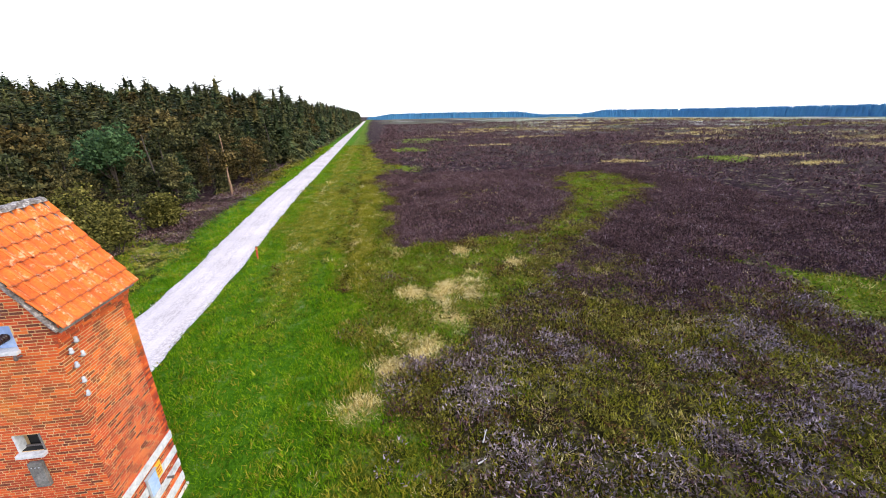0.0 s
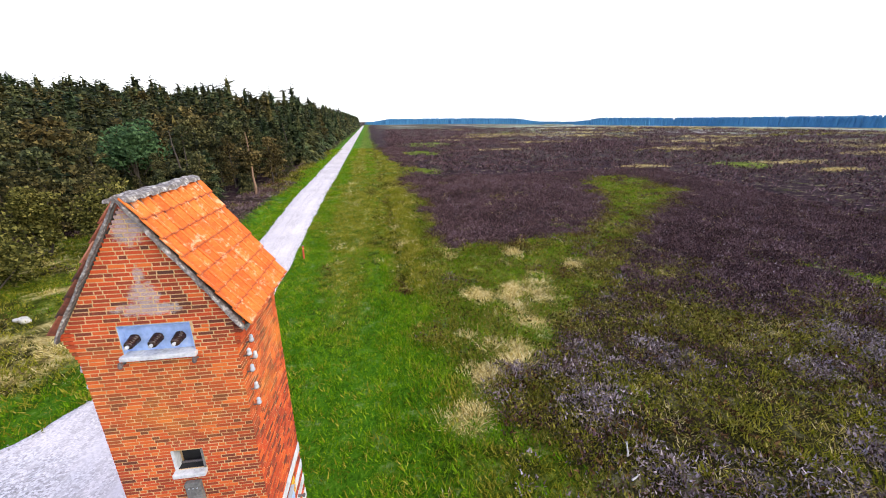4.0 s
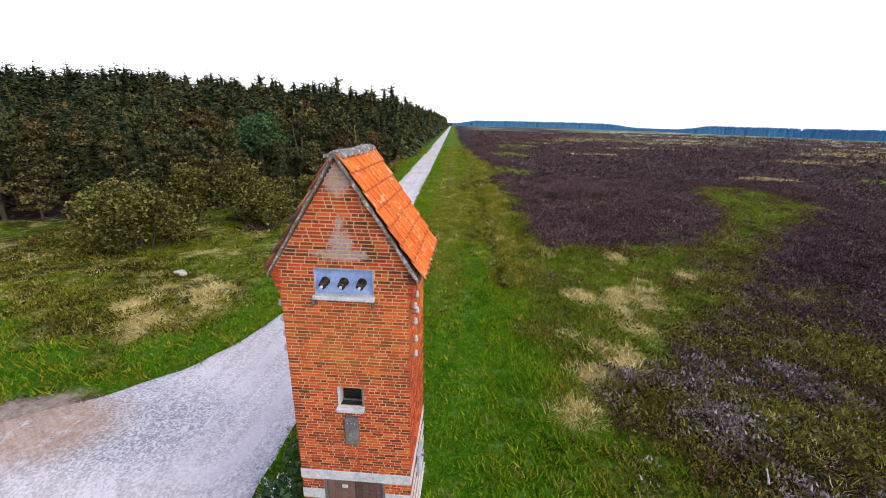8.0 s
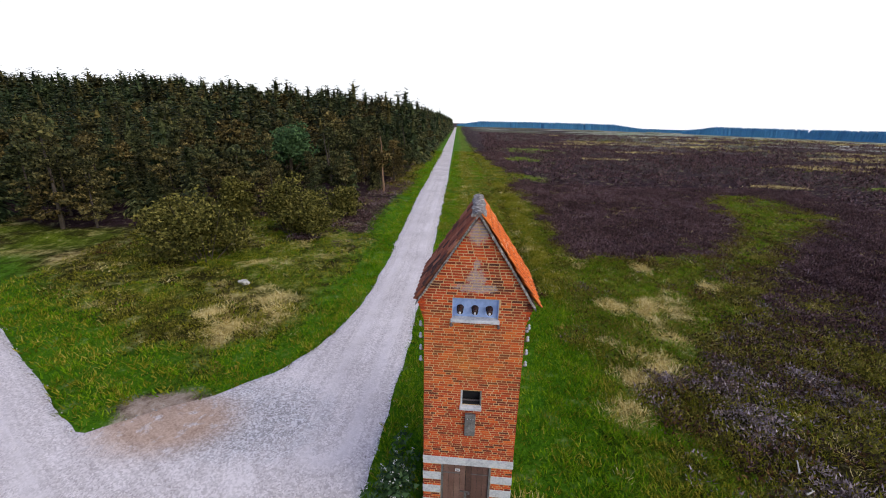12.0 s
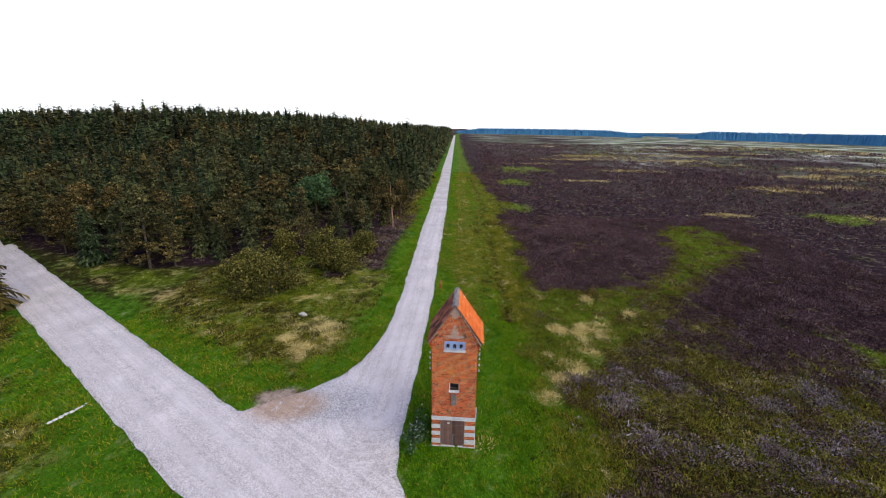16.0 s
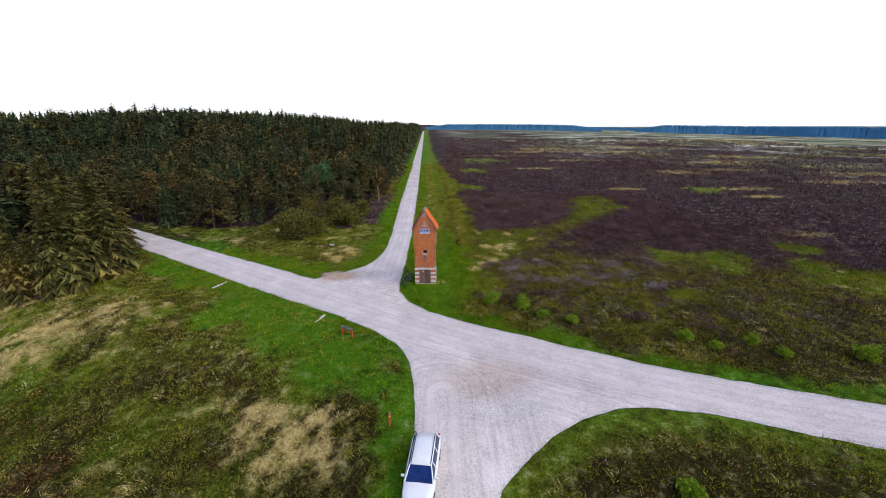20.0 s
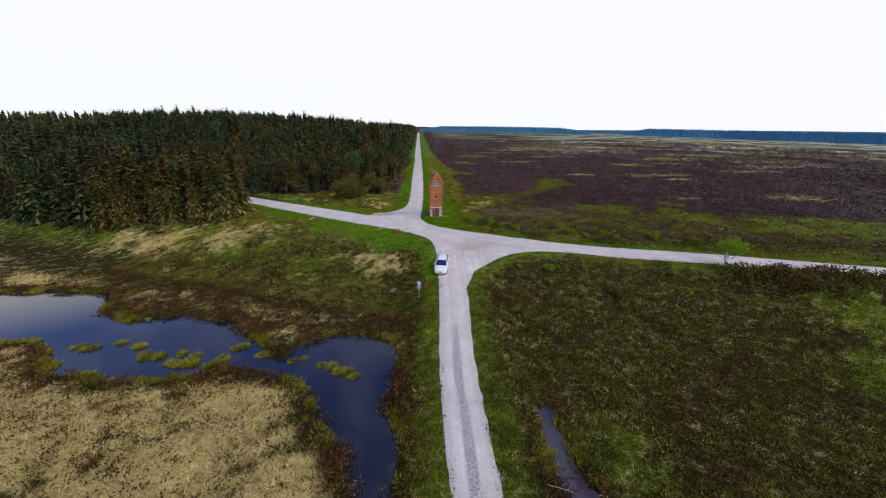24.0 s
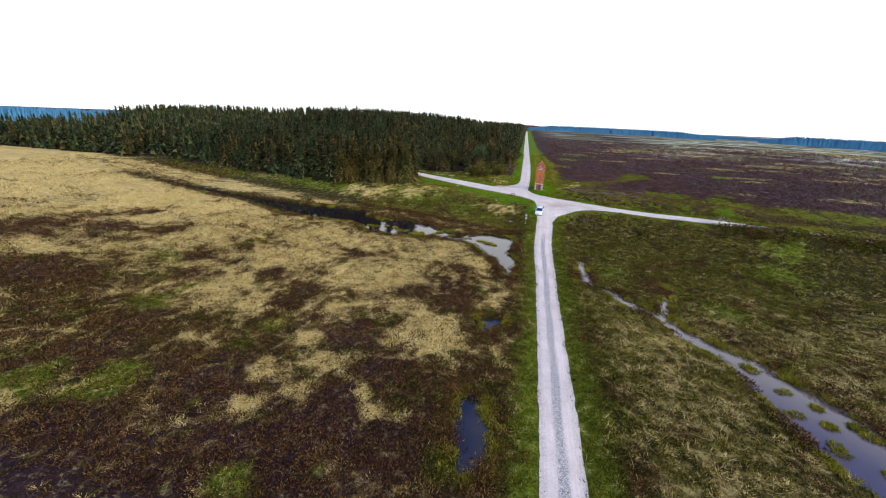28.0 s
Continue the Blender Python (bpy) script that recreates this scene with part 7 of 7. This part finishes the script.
    fill(22000, -50, 1, -38, 12, 1.15)
    fill(24000, -52, 2, -106, -40, 1.2)
    fill(13000, -110, -50, -100, -20, 1.7)
    fill(7000, -220, -108, -80, 24, 2.6)
    fill(22000, 4.5, 40, -104, -22, 1.2)
    fill(6000, -9, 12, -112, -30, 0.9)
    fill(6000, 40, 80, -70, 10, 1.7)
    fill(12000, -14, 9, 42, 130, 1.5)
    # rough growth on the old bank beside the grass strip
    n = 1300
    y = 15 + 150 * g.uniform(0, 1, n) ** 1.7
    x = 3.9 - 0.045 * (y - 25) + 0.8 * (fbm(y, y * 0, 12, 5) - 0.5) + g.normal(size=n) * 0.3
    patch = fbm(x, y, 3.0, 97)
    add("umber", x, y, patch > 0.56, 0.6)
    add("olive", x, y, (patch > 0.44) & (patch <= 0.5), 0.6)
    add("straw", x, y, (patch > 0.5) & (patch <= 0.56), 0.6)
    # shrubs on the ridge beside the cross track
    x, y = low(9000, 37, 100, -56, -24)
    d = (np.interp(x, [0, 36, 54, 120], [-10, -24, -29.4, -49]) - y) * 0.957
    m = (d > 3.0) & (d < 8.5) & (np.abs(x - 64) > 2.2) & (fbm(x, y, 3, 95) > 0.36)
    add("umber", x, y, m & (fbm(x, y, 2, 96) > 0.5), 2.0)
    add("olive", x, y, m & (fbm(x, y, 2, 96) <= 0.5), 2.2)
    # tussocks that speckle the western bog, pale and dark
    x, y = low(15000, -75, 1, -108, -42)
    c = covers(x, y)
    ok = away(x, y, 1.0) & (y + 0.36 * x < -40)
    u = g.uniform(0, 1, len(x))
    add("straw", x, y, ok & (u < 0.1 + 0.4 * c["straw"]) & (u < 0.7 - 0.68 * c["heath"]), 1.25)
    add("umber", x, y, ok & (u > 0.72), 1.3)
    add("olive", x, y, ok & (u > 0.62) & (u <= 0.72), 1.3)
    # sedge along the water's edge
    x, y = low(90000, -64, 34, -100, -24)
    w = water_edge(x, y)
    m = (w > -0.25) & (w < 0.9) & (g.uniform(0, 1, len(x)) < 0.12 + 1.1 * ss(0.42, 0.6, fbm(x, y, 2.0, 91))) & (road_edge(x, y) > 0.5)
    add("sedge", x, y, m & (fbm(x, y, 3, 92) > 0.46), 1.0)
    add("umber", x, y, m & (fbm(x, y, 3, 92) <= 0.46), 1.5)
    # pale tussocks scattered over the brown bog
    x, y = low(3200, 6, 46, -100, -22)
    s = y + 0.36 * x
    m = away(x, y, 1.5) & (g.uniform(0, 1, len(x)) < 0.05 + ss(0.55, 0.68, fbm(x, y, 5, 93)) + 0.5 * ss(7, 2, np.abs(y + 28 + 0.33 * x)))
    add("straw", x, y, m & (s < -20), 1.5)
    x, y = low(40000, 3, 330, -20, 420)
    c = covers(x, y)
    r = np.hypot(x, y)
    m = (g.uniform(0, 1, len(x)) < c["heath"] * 1.3 * (1 - 0.85 * ss(100, 260, r)) * (1 - 0.6 * np.clip(c["pale"], 0, 1))) & ~((x < 46) & (y < 54)) & ~((x < 58) & (y < 22))
    add("coarse", x, y, m, 0.8 + r / 190)
    # pale bare-grass streaks far out on the heath
    for bx, by, r in ((49, 60, 1.6), (63, 143, 5), (83, 99, 3), (119, 129, 6), (116, 71, 4), (81, 61, 2.5), (76, 49, 1.5), (51, 200, 6), (101, 199, 7), (85, 94, 2.5), (126, 132, 6), (103, 105, 4), (57, 200, 4), (140, 90, 5), (150, 160, 8), (36, 110, 2.5), (30, 170, 4), (70, 230, 8), (130, 240, 9), (60, 20, 1.6), (90, 20, 3)):
        n = int(90 + 26 * r)
        x, y = bx + g.normal(size=n) * r * 1.5, by + g.normal(size=n) * r * 0.55
        add("straw", x, y, np.ones(n, bool), 1.0 + np.hypot(x, y) / 90)
    for k in range(40):
        bx, by, r = g.uniform(60, 330), g.uniform(90, 420), g.uniform(2, 8)
        n = int(16 + 6 * r)
        x, y = bx + g.normal(size=n) * r * 2.2, by + g.normal(size=n) * r * 0.6
        add("straw" if k % 3 else "meadow", x, y, np.ones(n, bool), 1.2 + np.hypot(x, y) / 70)
    cat_ = lambda k: [np.concatenate(q) for q in got[k]]
    for key, name, protos, mat_, label in (("heather", "heather", heather, HEATHER, "dark brown-purple heather"), ("ling", "greying_heather", heather, LING, "greyish lilac heather"), ("olive", "bog_shrub", scrub, OLIVE, "olive-green low bog shrub"), ("umber", "brown_bog_shrub", scrub, UMBER, "brown low bog shrub"), ("grass", "grass", grass, GRASS, "bright green short grass"), ("meadow", "meadow_grass", grass, MEADOW, "yellow-green meadow grass"), ("straw", "dry_grass", long_grass, STRAW, "pale dry moor grass"), ("sedge", "sedge", [spikes(s, 26, 0.34, 0.5, 0.035, 1.0) for s in range(50, 54)], MEADOW, "yellow-green sedge along the water"), ("moss", "heath_moss", heather, MOSS, "olive and yellowish moss between the heather"), ("coarse", "heather_far", coarse, HEATHER, "dark heather further off")):
        x, y, s = cat_(key)
        sow(name, protos, x, y, s, mat_, label, len(name))
    # pale tussocks that stand out one by one
    tus = [spikes(k, 90, 0.5, 0.5, 0.02, 1.3) for k in range(3)]
    g3 = np.random.default_rng(4)
    n = 0
    proto = None
    for x, y, r in STRAW_SPOTS[:8] + [(1.75, 0.15, 0.6), (-11.0, 11.0, 1.0), (-12.6, 9.0, 1.0)]:
        for k in range(3 if r > 0.8 else 1):
            px, py = x + g3.normal() * 0.45 * r, y + g3.normal() * 0.45 * r
            m = pose(px, py, ground_z(px, py), 0, 0, g3.uniform(0, 360)) @ Matrix.Scale(float(g3.uniform(0.8, 1.25)), 4)
            if proto is None:
                proto = new("grass_tussock", tri_mesh("grass_tussock", *tus[0], STRAW))
                tagged(proto, "pale dry grass tussock on the green verge", "tussock", "dry tussocks")
                proto.matrix_basis = m
            else:
                s = m.to_scale()[0]
                copy_thing(proto, m).scale = (s, s, s)
    # sedge tussocks standing in the pond and the brook
    first = None
    sedge = spikes(7, 260, 0.46, 0.5, 0.045, 1.25)
    places = [(-36.1, -40.0), (-34.7, -40.0), (-32.5, -39.1), (-29.8, -39.8), (-28.2, -41.5), (-26.8, -41.9), (-25.0, -41.0), (-24.8, -42.9), (-23.5, -42.9), (-22.7, -42.8), (-23.6, -41.4), (-20.9, -43.1), (-20.4, -42.0), (-20.0, -39.9), (-16.7, -41.2), (-12.8, -42.3), (-10.0, -43.1), (-8.7, -44.2), (-7.1, -44.9), (24.7, -81.5), (26.5, -83.4), (26.1, -85.8), (28.1, -85.4), (25.5, -88.6), (28.9, -86.3), (23.1, -78.1), (23.8, -85.0), (20.0, -76.0), (27.4, -90.5), (30.2, -89), (29.3, -93.5)]
    for x, y in places:
        for k in range(2):
            px, py = x + g3.normal() * 0.35, y + g3.normal() * 0.2
            m = pose(px, py, WATER_Z - 0.06, 0, 0, g3.uniform(0, 360)) @ Matrix.Scale(float(g3.uniform(0.8, 1.3)), 4)
            if first is None:
                first = new("sedge_tussock", tri_mesh("sedge_tussock", *sedge, MEADOW))
                tagged(first, "yellow-green sedge tussock standing in dark water", "tussock", "sedge tussocks")
                first.matrix_basis = m
            else:
                s = m.to_scale()[0]
                copy_thing(first, m).scale = (s, s, s)
    # loose stones on the tracks
    stone = []
    for k in range(3):
        q = np.random.default_rng(k)
        d = np.array([(1, 0, 0), (-1, 0, 0), (0, 1, 0), (0, -1, 0), (0, 0, 1), (0, 0, -1)], float) * q.uniform(0.6, 1.2, (6, 1)) * 0.035
        f = np.array([(0, 2, 4), (2, 1, 4), (1, 3, 4), (3, 0, 4), (2, 0, 5), (1, 2, 5), (3, 1, 5), (0, 3, 5)])
        stone.append((d + [0, 0, 0.05], f))
    n = 9000
    y = g.uniform(-112, -36, n)
    x = np.interp(y, [-112, -82, -72, -56, -44, -30], [4.6, 3.6, 3.2, 2.7, 2.2, 2.3]) + g.normal(size=n) * 0.16
    m = g.uniform(0, 1, n) < 0.3 + 0.5 * fbm(x, y, 1.5, 81)
    x2, y2 = g.uniform(-26, 40, 60000), g.uniform(-60, 40, 60000)
    e = road_edge(x2, y2)
    m2 = (e > -0.28) & (e < 0.12)
    sow("loose_stones", stone, np.concatenate([x[m], x2[m2]]), np.concatenate([y[m], y2[m2]]), 1.0, ROCK, "loose grey stones on the gravel", 5)


sow_all()


# ---- bricks and tiles of the tower, last ----
lay_tiles(TOWER[4])
lay_bricks(TOWER[1], TOWER[2], TOWER[3])
